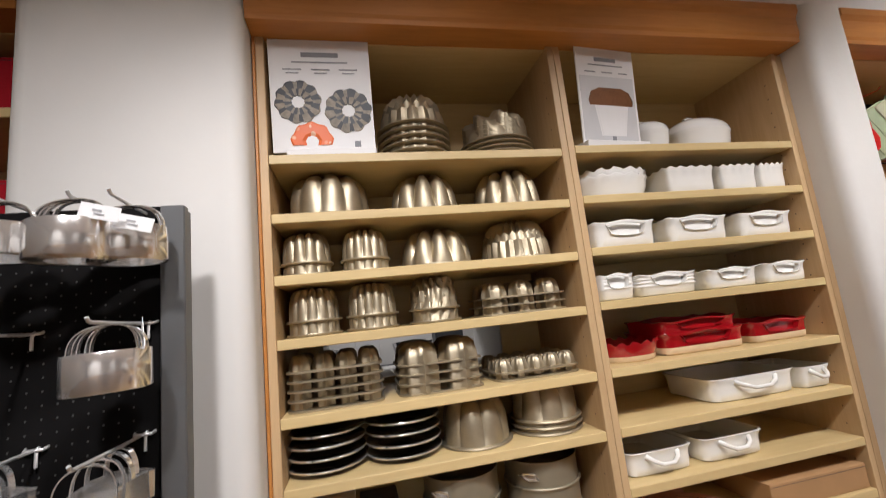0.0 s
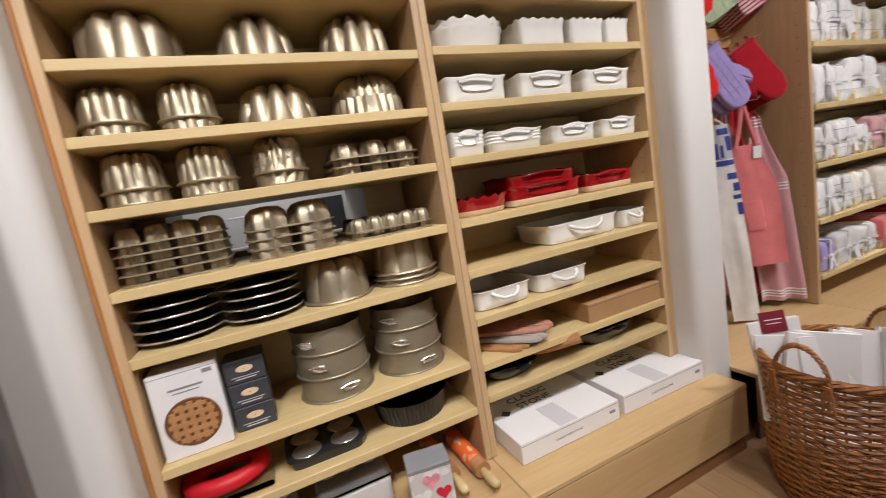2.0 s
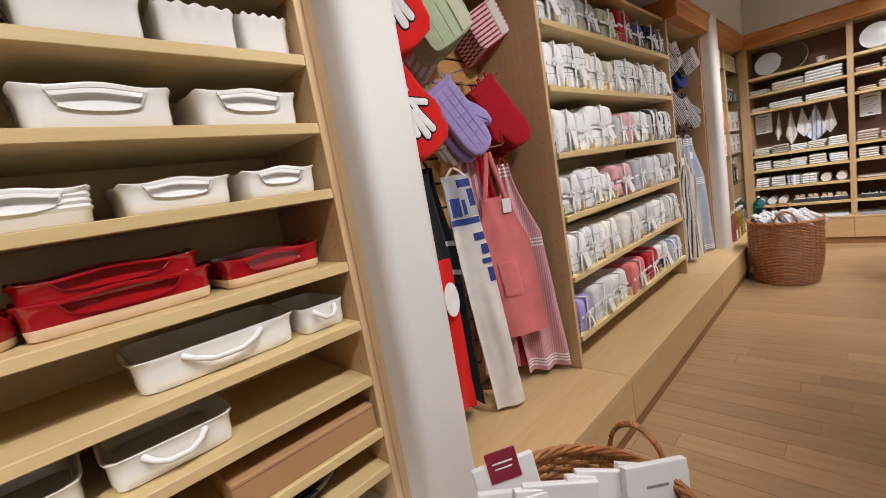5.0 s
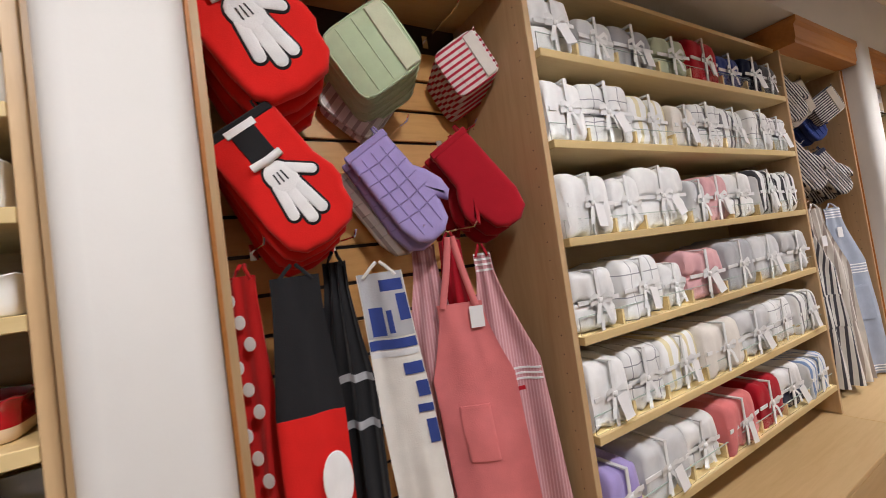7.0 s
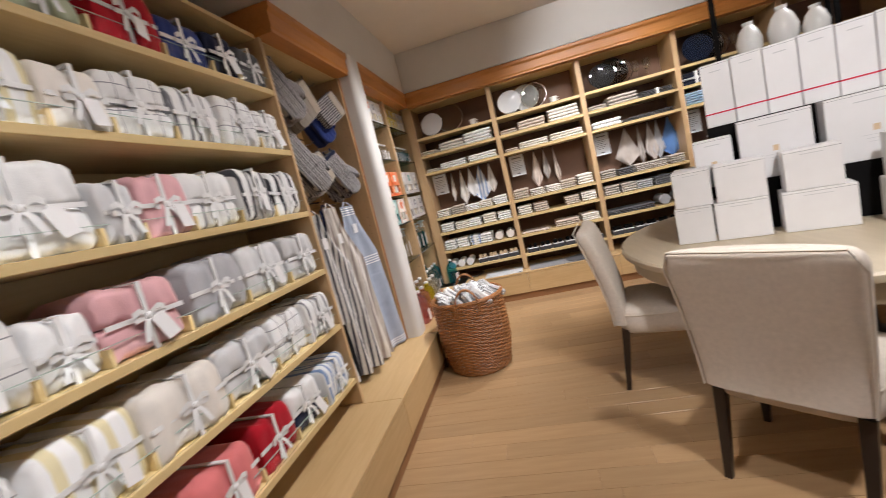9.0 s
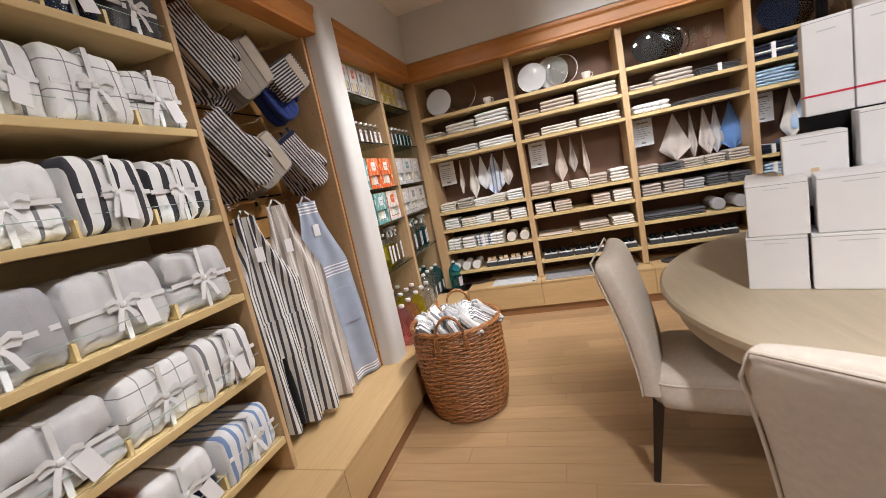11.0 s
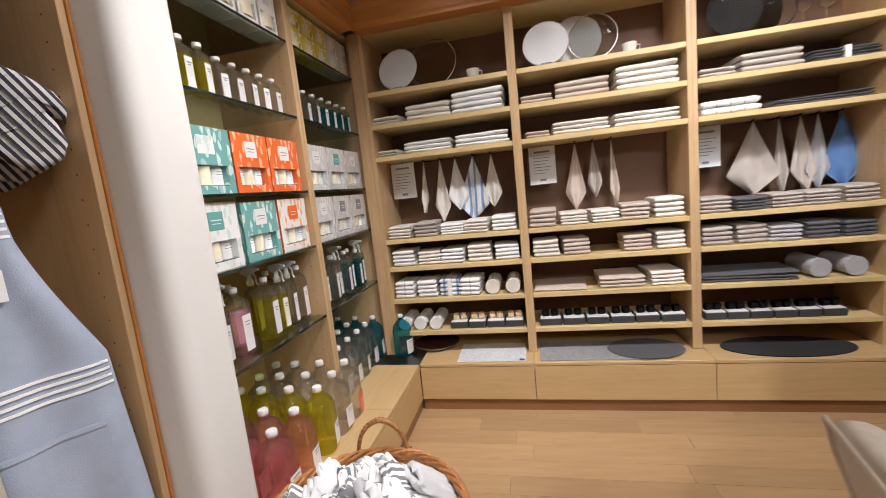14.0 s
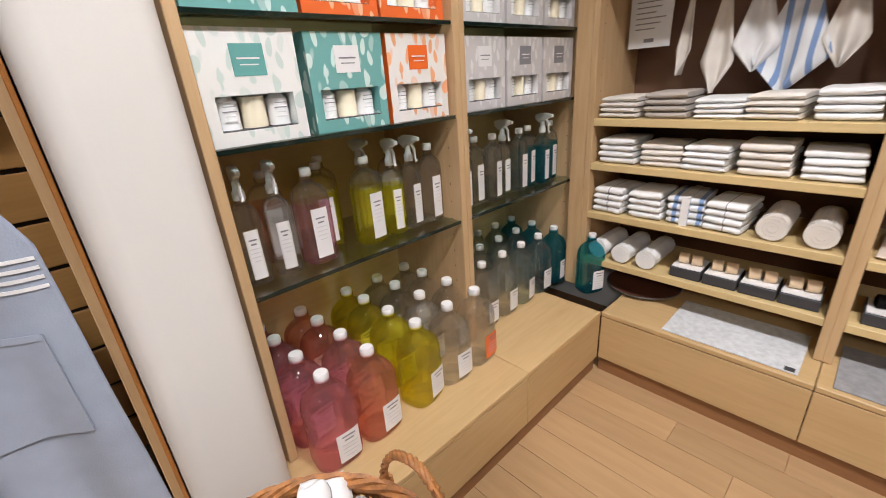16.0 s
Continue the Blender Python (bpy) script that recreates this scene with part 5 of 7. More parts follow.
apron(2.42, 1.55, 1.48, 0.36, 0.07, 0.17, C_BLACK, "black cotton apron hanging folded", turn=30, folds=3, seed=3, amp=0.026, bands=((0.3, 0.32, C_GREY), (0.42, 0.44, C_GREY)))
apron(2.525, 1.47, 1.43, 0.30, 0.135, 0.155, cloth("offwhite_canvas", (0.70, 0.67, 0.62)), "off-white apron with blue and grey blocks, hanging", turn=24, folds=1, seed=4, amp=0.012, lean=0.09, bands=((0.0, 0.17, C_GREY), (0.175, 0.20, C_BLUE), (0.205, 0.22, C_PALEGREY)), patches=((0.45, 0.95, 0.02, 0.05), (0.75, 0.98, 0.06, 0.13), (0.12, 0.42, 0.09, 0.165), (0.48, 0.60, 0.10, 0.16), (0.60, 0.98, 0.24, 0.27), (0.76, 0.99, 0.29, 0.33), (0.70, 0.99, 0.35, 0.37), (0.80, 0.99, 0.39, 0.45)))
apron(2.79, 1.475, 1.295, 0.58, 0.15, 0.265, C_CORAL, "coral pink cotton apron with pocket, hanging", turn=33, folds=1, seed=5, amp=0.010, lean=0.05, pocket=(0.25, 0.62, 0.46, 0.70), tagged_at=(0.85, 0.02), strap_up=0.22)
apron(2.73, 1.56, 1.50, 0.40, 0.08, 0.20, C_PALEPINK, "dusty pink cotton apron hanging behind others", turn=35, folds=3, seed=6, amp=0.012)
apron(2.925, 1.50, 1.45, 0.32, 0.06, 0.24, C_PALEPINK, "dusty pink striped cotton apron hanging from a hook", turn=36, folds=2, seed=7, amp=0.022, lean=0.09, straps=C_RED, bands=((0.0, 0.007, C_WHITE), (0.016, 0.023, C_WHITE), (0.032, 0.039, C_WHITE), (0.05, 0.057, C_WHITE), (0.36, 0.366, C_WHITE), (0.376, 0.382, C_WHITE), (0.392, 0.398, C_WHITE), (0.94, 0.947, C_WHITE), (0.955, 0.962, C_WHITE), (0.97, 0.977, C_WHITE)), pocket=(0.3, 0.7, 0.42, 0.6))
apron(2.85, 1.58, 1.51, 0.36, 0.08, 0.17, C_RED, "dark red cotton apron hanging behind others", turn=40, folds=3, seed=8, amp=0.012)

# ---- bay of grey and striped mitts and aprons ----
potholder(5.68, 1.43, 2.35, 0.25, C_GREYQUILT, "grey quilted pot holder hanging in a stack", turn=16, count=4, roll=55, pocket=C_OATMEAL)
potholder(5.62, 1.54, 2.28, 0.23, C_QUILTSTRIPE, "grey striped pot holder hanging behind others", turn=10, count=2, roll=38)
potholder(5.93, 1.35, 2.29, 0.19, C_QUILTSTRIPE, "white and black striped pot holder hanging", turn=30, count=3, roll=58, pocket=C_OATMEAL)
mitt(5.85, 1.47, 2.20, 0.29, 0.16, C_BLUE, "navy blue quilted oven mitt hanging", turn=24, thumb=-1, count=2)
mitt(5.28, 1.43, 2.36, 0.38, 0.18, C_QUILTSTRIPE, "black striped quilted oven mitt hanging from a hook", turn=28, thumb=-1, count=3)
mitt(5.31, 1.42, 1.90, 0.38, 0.16, C_QUILTSTRIPE, "black striped quilted oven mitt hanging from a hook", turn=34, thumb=-1, count=4)
potholder(5.69, 1.46, 1.865, 0.24, C_GREYQUILT, "grey quilted pot holder hanging in a stack", turn=18, count=5, roll=55, pocket=C_OATMEAL)
mitt(5.87, 1.44, 1.84, 0.35, 0.15, C_QUILTSTRIPE, "grey striped oven mitt with navy edge, hanging", turn=34, thumb=-1, count=3, lining=C_NAVY)
for hx, hz in ((5.36, 2.40), (5.66, 2.39), (5.94, 2.36), (5.38, 1.93), (5.67, 1.91), (5.92, 1.88), (5.36, 1.48), (5.58, 1.50), (5.80, 1.48)):
    hook(hx, hz, 1.70, 1.25)
apron(5.27, 1.50, 1.44, 0.34, 0.10, 0.28, C_BLACK, "black cotton apron hanging behind others", turn=30, folds=4, seed=11)
apron(5.36, 1.42, 1.43, 0.33, 0.11, 0.36, C_APRONSTRIPE, "black and white ticking striped apron, hanging", turn=22, folds=3, seed=12, amp=0.034, lean=0.07, tagged_at=(0.5, 0.14), pocket=(0.2, 0.85, 0.48, 0.66))
apron(5.60, 1.42, 1.46, 0.30, 0.12, 0.34, C_APRONTAUPE, "taupe and cream striped apron, hanging", turn=18, folds=3, seed=13, amp=0.03, lean=0.06, tagged_at=(0.45, 0.16), pocket=(0.2, 0.8, 0.48, 0.66))
apron(5.71, 1.51, 1.46, 0.34, 0.09, 0.22, C_NAVY, "navy cotton apron hanging behind others", turn=30, folds=3, seed=14)
apron(5.865, 1.41, 1.45, 0.29, 0.13, 0.335, C_BLUEGREY, "blue-grey apron with white striped bands, hanging", turn=22, folds=2, seed=15, amp=0.014, lean=0.07, tagged_at=(0.55, 0.12), pocket=(0.15, 0.85, 0.48, 0.68),
      bands=[(a, a + 0.006, C_WHITE) for a in (0.01, 0.025, 0.04, 0.055, 0.35, 0.366, 0.382, 0.398, 0.95, 0.965, 0.98)])

# ---- bay of towel bundles ----
def fold_mesh(w, d, h, layers, seed, round_top=0.0):
    """Layers of folded cloth, soft and uneven, with the folds to the front."""
    out = []
    soft = bool(round_top)
    for k in range(layers):
        rr = random.Random(seed * 31 + k)
        lh = h / layers
        bm = bmesh.new()
        ring_n = 28 if soft else 14
        prof = []
        for i in range(ring_n):
            a = 2 * math.pi * i / ring_n
            c, s = math.cos(a), math.sin(a)
            prof.append((d / 2 * math.copysign(abs(c) ** (0.38 if soft else 0.45), c), lh / 2 * math.copysign(abs(s) ** (0.38 if soft else 0.6), s)))
        rings = []
        nx = 22 if soft else 12
        sx, sy, tz = ((rr.random() - 0.5) * 0.02, (rr.random() - 0.6) * 0.03, (rr.random() - 0.5) * 0.14) if soft else ((rr.random() - 0.5) * 0.008, (rr.random() - 0.5) * 0.02, (rr.random() - 0.5) * 0.05)
        lift = k / layers if layers > 1 else 0.6
        for j in range(nx + 1):
            u = j / nx
            side = abs(2 * u - 1)
            xx = (u - 0.5) * w * (0.985 if soft else 1 - 0.04 * rr.random()) + sx
            e = 1.0 if 0 < j < nx else (0.86 if soft else 0.72)
            ring = []
            for (yy, zz) in prof:
                if soft:
                    q = 0.7 * noise.noise((xx * 11 + seed, yy * 10 + k * 3, zz * 12)) + 0.8 * noise.noise((xx * 26 + seed * 5, yy * 12 + k * 7, zz * 16)) + 0.30 * noise.noise((xx * 60, yy * 40 + seed, zz * 50)) + 0.9 * (0.3 - abs(noise.noise((xx * 17 + seed * 3, yy * 15, zz * 15 + k))))
                    front = max(0.0, -yy / (d / 2))
                    # creases of the single folds on the two flanks
                    crease = 0.004 * math.sin(zz / lh * 16 + 2 * q) * (1 if side > 0.9 else 0.15)
                    pinch = math.exp(-((u - 0.5) / 0.10) ** 2)
                    ring.append((xx + 0.004 * q + crease, yy * (0.95 + 0.05 * e) + 0.011 * q - 0.010 * front * (1 - side ** 4) + 0.010 * pinch * front + sy * lift, k * lh + lh / 2 + zz * e * 1.06 + 0.012 * q + tz * (u - 0.5) * w * lift - 0.014 * lift * pinch - 0.020 * lift * max(0.0, side - 0.72) ** 2 * 12))
                else:
                    q = noise.noise((xx * 14 + seed, yy * 12 + k * 3, zz * 20)) + 0.5 * noise.noise((xx * 30, yy * 20 + k, 3.0))
                    ring.append((xx + 0.003 * q, yy * (0.96 + 0.04 * e) + 0.005 * q - 0.004 * rr.random() + sy * lift, k * lh + lh / 2 + zz * e * 1.10 + 0.0022 * q + tz * (u - 0.5) * w * lift))
            rings.append(ring)
        grid_faces(bm, rings, True, True, True)
        out.append(mesh_of(bm, C_WHITE, 70))
    return out


def ribbon_meshes(w, d, h):
    band = bmesh.new()
    for x0, x1, y0, y1, z0, z1 in ((-0.008, 0.008, -d / 2 - 0.016, d / 2, h - 0.002, h + 0.004), (-0.008, 0.008, -d / 2 - 0.017, -d / 2 - 0.013, 0.0, h + 0.004), (-w * 0.5, w * 0.5, -d / 2 - 0.016, -d / 2 - 0.0125, h * 0.47, h * 0.47 + 0.015)):
        box(band, x0, x1, y0, y1, z0, z1)
    bow = bmesh.new()
    yb = -d / 2 - 0.018
    for s in (-1, 1):
        pts = [(0, yb, h * 0.5), (s * 0.03, yb - 0.012, h * 0.5 + 0.022), (s * 0.055, yb - 0.01, h * 0.5 + 0.012), (s * 0.05, yb - 0.004, h * 0.5 - 0.006), (0, yb, h * 0.5)]
        grid_faces(bow, [[(a, b, c - 0.009), (a, b - 0.001, c + 0.009)] for a, b, c in pts], False)
        pts = [(0, yb, h * 0.5), (s * 0.02, yb - 0.01, h * 0.5 - 0.03), (s * 0.035, yb - 0.014, h * 0.5 - 0.075)]
        grid_faces(bow, [[(a - 0.009, b, c), (a + 0.009, b - 0.001, c)] for a, b, c in pts], False)
    box(bow, -0.011, 0.011, yb - 0.007, yb, h * 0.5 - 0.01, h * 0.5 + 0.011, 0.003)
    return mesh_of(band, C_RIBBON), mesh_of(bow, C_RIBBON, 60)


FOLDS = {}


def bundle(x, y, z, w, h, mats, seed, ribbon=True, layers=4, d=0.26, tag_on=True, turn=0, group="tied towel bundles", label=None, m=None, crumple=False):
    key = (round(w, 2), round(h, 2), layers, seed % 3, round(d, 2), ribbon, crumple)
    if key not in FOLDS:
        FOLDS[key] = (fold_mesh(w, d, h, layers, seed % 3 + 1, 0.2 if ribbon or crumple else 0.0), ribbon_meshes(w, d, h))
    folds, (band, bow) = FOLDS[key]
    mats = mats if isinstance(mats, (list, tuple)) else [mats]
    t = thing("towel_bundle", m or pose(x, y, z + 0.001, 0, 0, turn), label or ("folded " + mats[0].name.replace("_", " ") + " towels tied with white ribbon"), "towels", group)
    for k, me in enumerate(folds):
        solid(part("folded_towel", me, None, t), mats[k % len(mats)])
    if ribbon:
        part("ribbon", band, None, t, "white ribbon")
        part("bow", bow, None, t, "white ribbon bow")
    if tag_on:
        tag(t, pose(0.02 + 0.02 * (seed % 3), -d / 2 - 0.028, h * 0.48, -12, 8 * ((seed % 5) - 2), 0), 0.05, 0.085)
    return t


ROWS4 = [
    (2.125, [(C_WHITE, 0.19, 0.19), (C_PALEGREY, 0.22, 0.16), (C_GREY, 0.27, 0.18), (C_SAGE, 0.23, 0.16), (C_RED, 0.28, 0.2), (C_BLUE, 0.24, 0.17), (C_NAVY, 0.17, 0.17), (C_DARKGREY, 0.2, 0.17)]),
    (1.80, [(C_WHITE, 0.19, 0.2), (C_THINSTRIPE, 0.27, 0.22), (C_YELLOW, 0.27, 0.2), (C_CREAM, 0.18, 0.17), (C_THINSTRIPE, 0.24, 0.2), (C_GREYSTRIPE, 0.26, 0.2), (C_THINSTRIPE, 0.24, 0.2), (C_THINSTRIPE, 0.2, 0.18)]),
    (1.457, [(C_WHITE, 0.26, 0.2), (C_WHITE, 0.17, 0.19), (C_WHITE, 0.32, 0.23), (C_PALEGREY, 0.13, 0.17), (C_PINK, 0.2, 0.19), (C_GREYSTRIPE, 0.26, 0.2), (C_BLACKSTRIPE, 0.24, 0.21), (C_BLACKSTRIPE, 0.24, 0.2)]),
    (1.12, [(C_WHITE, 0.2, 0.19), (C_THINSTRIPE, 0.26, 0.2), (C_WHITE, 0.15, 0.16), (C_PINK, 0.26, 0.19), (C_GREY, 0.3, 0.2), (C_PALEGREY, 0.3, 0.2), (C_PALEGREY, 0.26, 0.2)]),
    (0.787, [(C_WHITE, 0.2, 0.2), (C_THINSTRIPE, 0.2, 0.2), (C_YELLOW, 0.27, 0.19), (C_CREAM, 0.32, 0.19), (C_PALEGREY, 0.3, 0.19), (C_THINSTRIPE, 0.28, 0.19), (C_GREYSTRIPE, 0.26, 0.19)]),
    (0.447, [(C_LILAC, 0.17, 0.17), (C_PALEGREY, 0.28, 0.18), (C_THINSTRIPE, 0.22, 0.17), (C_CORAL, 0.3, 0.18), (C_RED, 0.24, 0.18), (C_NAVY, 0.24, 0.18), (C_BLUECHECK, 0.28, 0.17)]),
]
lip = painted("lip_edge", (0.45, 0.55, 0.5), 0.2)
for r, (zs, items) in enumerate(ROWS4):
    total = sum(i[1] for i in items)
    gap = (1.93 - total) / len(items)
    cx = 3.16 + gap / 2
    rail = thing("display_rail", pose(0, 1.312, zs), "clear acrylic lip with dividers along shelf edge", "display rail", "acrylic rails")
    part("lip", box_bm(3.156, 5.096, 0, 0.003, 0.001, 0.062), CLEAR, rail).visible_shadow = False
    part("lip_edge", box_bm(3.156, 5.096, -0.0005, 0.0035, 0.0622, 0.0645), lip, rail, "greenish acrylic edge")
    for k, (mat, w, hh) in enumerate(items):
        xx = cx + w / 2
        two = [mat, C_WHITE] if k % 3 == 2 and mat not in (C_RED, C_BLUE) else [mat]
        bundle(xx, 1.455 + 0.01 * ((k * 7) % 3), zs, w, hh * 1.12, two, r * 9 + k, layers=1 + ((k * 2 + r) % 3 == 0), tag_on=(k + r) % 2 == 0, turn=3.5 * ((k * 5 + r) % 3 - 1))
        if k:
            part("divider", box_bm(cx - gap / 2 - 0.006, cx - gap / 2 + 0.006, 0.004, 0.2, 0.001, 0.055), MAPLE, rail)
        cx += w + gap

# ---- bay of soaps and gift sets ----
def bottle_mesh(r, h, liquid):
    """A rounded-square bottle with a soft waist and shoulder; small ones are part full."""
    big = r > 0.055
    prof = [(0.002, 0.008), (r * 0.55, 0.005), (r * 0.86, 0.0), (r * 0.97, 0.006), (r, 0.02), (r * 0.985, h * 0.14), (r * 0.985, h * 0.40), (r, h * 0.46), (r * 0.955, h * 0.49), (r * 0.955, h * 0.52), (r * 0.99, h * 0.55), (r * 0.985, h * 0.62), (r * 0.93, h * 0.70), (r * 0.80, h * 0.77), (r * 0.60, h * 0.82), (r * 0.42, h * 0.85), (r * 0.36, h * 0.87), (r * 0.36, h * 0.94)] if big else \
           [(0.002, 0.008), (r * 0.55, 0.006), (r * 0.88, 0.0), (r * 0.98, 0.006), (r, 0.02), (r, h * 0.45), (r, h * 0.66), (r * 0.985, h * 0.70), (r * 0.93, h * 0.755), (r * 0.80, h * 0.80), (r * 0.58, h * 0.835), (r * 0.40, h * 0.86), (r * 0.36, h * 0.88), (r * 0.36, h * 0.94)]
    rings = []
    for q, z in prof:
        k = min(1.0, max(0.0, (q / r - 0.4) / 0.5))
        rings.append([(a * (1 + 0.06 * k), b * (1 - 0.10 * k), z) for a, b in superellipse(2 * q, 2 * q, 36, 2.0 + 1.2 * k)])
    me = mesh_of(grid_faces(bmesh.new(), rings, True, True, True), [LIQ[liquid], LIQ["clear"]], 50)
    if not big:
        for poly in me.polygons:
            poly.material_index = 1 if poly.center.z > h * 0.58 else 0
    return me


BOT = {}


def bottle(x, y, z, r, h, liquid, kind="cap", turn=0, label_mat=None, group="soap bottles"):
    key = (r, h, liquid)
    if key not in BOT:
        cr = max(0.015, r * 0.29)
        cap = mesh_of(lathe(bmesh.new(), ((cr, h * 0.92), (cr * 1.06, h * 0.925), (cr * 1.06, h * 0.985), (cr * 0.92, h)), 36, lambda a, k: 1 + 0.02 * math.sin(18 * a) * (k in (1, 2)), True, True), CARD, 40)
        lab = bmesh.new()
        side = 0.28 if r > 0.055 else 0.0
        grid_faces(lab, [[(r * (side - 0.52 + 1.04 * i / 6), -r * 0.912 + 0.012 * abs(side - 0.52 + 1.04 * i / 6) ** 3, zz) for i in range(7)] for zz in (h * 0.07, h * (0.40 if side else 0.60))], False)
        # trigger head: collar, sloped housing, nozzle and lever
        sp = lathe(bmesh.new(), ((0.015, h * 0.90), (0.0155, h * 0.905), (0.0155, h * 0.98), (0.011, h * 1.0), (0.009, h * 1.10)), 20, None, True, True)
        grid_faces(sp, [[(a * wx, yy, h * 1.10 + lo + (hi - lo) * (b + 0.5)) for a, b in superellipse(1, 1, 12, 5)] for yy, wx, lo, hi in ((0.034, 0.016, 0.006, 0.026), (0.012, 0.022, -0.008, 0.034), (-0.018, 0.020, 0.004, 0.034), (-0.040, 0.014, 0.014, 0.030), (-0.052, 0.012, 0.016, 0.028))], True, True, True)
        tube(sp, [(0, -0.018, h * 1.10 + 0.008), (0, -0.030, h * 1.10 - 0.012), (0, -0.030, h * 1.10 - 0.036), (0, -0.038, h * 1.10 - 0.050)], 0.0052, 6)
        BOT[key] = (bottle_mesh(r, h, liquid), cap, mesh_of(lab, CARD, 40), mesh_of(sp, TRIGGER, 50))
    body, cap, lab, sp = BOT[key]
    word = {"pink": "pink", "yellow": "yellow", "clear": "clear", "teal": "dark teal", "orange": "orange", "sage": "pale grey-green"}[liquid]
    t = thing("soap_bottle", pose(x, y, z + 0.001, 0, 0, turn), word + (" soap spray bottle with white trigger and label" if kind == "spray" else " soap refill bottle with white cap and label"), "bottle", group)
    part("bottle", body, None, t)
    part("trigger" if kind == "spray" else "cap", sp if kind == "spray" else cap, None, t, "white plastic")
    l = part("label", lab, None, t, "white paper label")
    if label_mat:
        solid(l, label_mat)
    side, top = (0.30, 0.38) if r > 0.055 else (0.0, 0.52)
    for k in range(6):
        half = (0.3, 0.2, 0.36, 0.34, 0.36, 0.24)[k] * r
        part("print_line", box_bm(side * r - half, side * r + half, -r * 0.914 - 0.001, -r * 0.914, h * (top - 0.03 - 0.045 * k), h * (top - 0.03 - 0.045 * k) + (0.004 if k < 2 else 0.0015)), INK if k < 2 else CARDGREY, t)
    return t


def gift_set(x0, x1, y, z, h, mat, label, panel=None, d=0.10, filled=3, side=None):
    """A printed gift carton with a square label and a cut-out window showing jars."""
    w = (x1 - x0) / 2
    t = thing("gift_set", pose((x0 + x1) / 2, y, z + 0.001), label, "gift set", "boxed gift sets")
    bm = bmesh.new()
    wz0, wz1, ww = h * 0.13, h * 0.44, w * 0.78
    box(bm, -w, w, 0.0, d, wz1, h)
    box(bm, -w, w, 0.0, d, 0, wz0)
    box(bm, -w, -ww, 0.0, d, wz0, wz1)
    box(bm, ww, w, 0.0, d, wz0, wz1)
    box(bm, -ww, ww, d - 0.008, d, wz0, wz1)
    bmesh.ops.remove_doubles(bm, verts=bm.verts, dist=0.0001)
    me = mesh_of(bm, [mat, side or mat])
    for poly in me.polygons:
        poly.material_index = 1 if abs(poly.normal.x) > 0.9 and abs(poly.center.x) > w * 0.95 else 0
    part("carton", me, None, t)
    part("panel", box_bm(-w * 0.32, w * 0.32, -0.0012, 0.0, h * 0.6, h * 0.87), panel or CARD, t, "square printed label")
    part("panel_rule", box_bm(-w * 0.22, w * 0.22, -0.0022, -0.001, h * 0.74, h * 0.755), CARD if panel and panel is not CARD else INK, t)
    part("panel_rule", box_bm(-w * 0.18, w * 0.18, -0.0022, -0.001, h * 0.69, h * 0.70), CARD if panel and panel is not CARD else INK, t)
    part("window_film", box_bm(-ww, ww, 0.001, 0.002, wz0, wz1), CLEAR, t, "clear window").visible_shadow = False
    part("window_base", box_bm(-ww, ww, 0.004, d - 0.01, wz0, wz0 + 0.002), CHARCOAL, t)
    hw_ = wz1 - wz0
    for k in range(filled):
        candle = filled == 1 or k == 1
        rr = ww / filled * (0.98 if candle else 0.86)
        px = -ww + ww / filled * (2 * k + 1)
        if candle:
            part("candle", lathe(bmesh.new(), ((rr, 0.0), (rr, hw_ * 0.90), (rr * 0.94, hw_ * 0.92), (rr * 0.9, hw_ * 0.82)), 22, cap0=True, cap1=True), WAX, t, "cream wax candle", smooth=40, m=pose(px, 0.04, wz0 + 0.003))
        else:
            jar = part("jar", lathe(bmesh.new(), ((rr, 0.0), (rr, hw_ * 0.80), (rr * 0.6, hw_ * 0.93), (rr * 0.55, hw_ * 0.96)), 18, cap0=True, cap1=True), CARD, t, smooth=40, m=pose(px, 0.04, wz0 + 0.003))
            for q, (half, zq) in enumerate(((0.5, 0.66), (0.6, 0.52), (0.4, 0.38), (0.55, 0.24))):
                part("print_line", box_bm(-rr * half, rr * half, -rr - 0.0008, -rr + 0.004, hw_ * zq, hw_ * zq + 0.0022), INK if q < 2 else CARDGREY, jar)
    return t


GT = "{} flower-printed gift set with window showing bottles"
gift_set(6.385, 6.635, 1.33, 1.453, 0.237, TEALPRINT, GT.format("teal"), PALEPRINT)
gift_set(6.645, 6.865, 1.33, 1.453, 0.237, ORANGEPRINT, GT.format("orange"), CARD)
gift_set(6.875, 7.11, 1.33, 1.453, 0.237, ORANGEPRINT, GT.format("orange"), CARD)
gift_set(6.38, 6.61, 1.33, 1.178, 0.245, PALEPRINT, GT.format("white"), TEALFLAT)
gift_set(6.635, 6.865, 1.33, 1.178, 0.24, TEALPRINT, GT.format("teal"), CARD)
gift_set(6.88, 7.11, 1.33, 1.178, 0.24, ORANGEWHITE, GT.format("white and orange"), ORANGEFLAT, side=ORANGEFLAT)
for zz, panels in ((1.453, (GREYPRINT, TEALFLAT, GREYPRINT)), (1.178, (GREYPRINT, INK, INK))):
    for k in range(3):
        gift_set(7.19 + k * 0.235, 7.41 + k * 0.235, 1.33, zz, 0.237, GREYPRINT, GT.format("pale grey"), panels[k] if panels[k] is not GREYPRINT else CARD)
for k in range(5):
    gift_set(6.39 + k * 0.145, 6.52 + k * 0.145, 1.33, 2.16, 0.215, CARD, "white boxed gift set with orange and grey label", (CARDGREY, PINKPRINT, ORANGEFLAT, INK, CARDGREY)[k], filled=1)
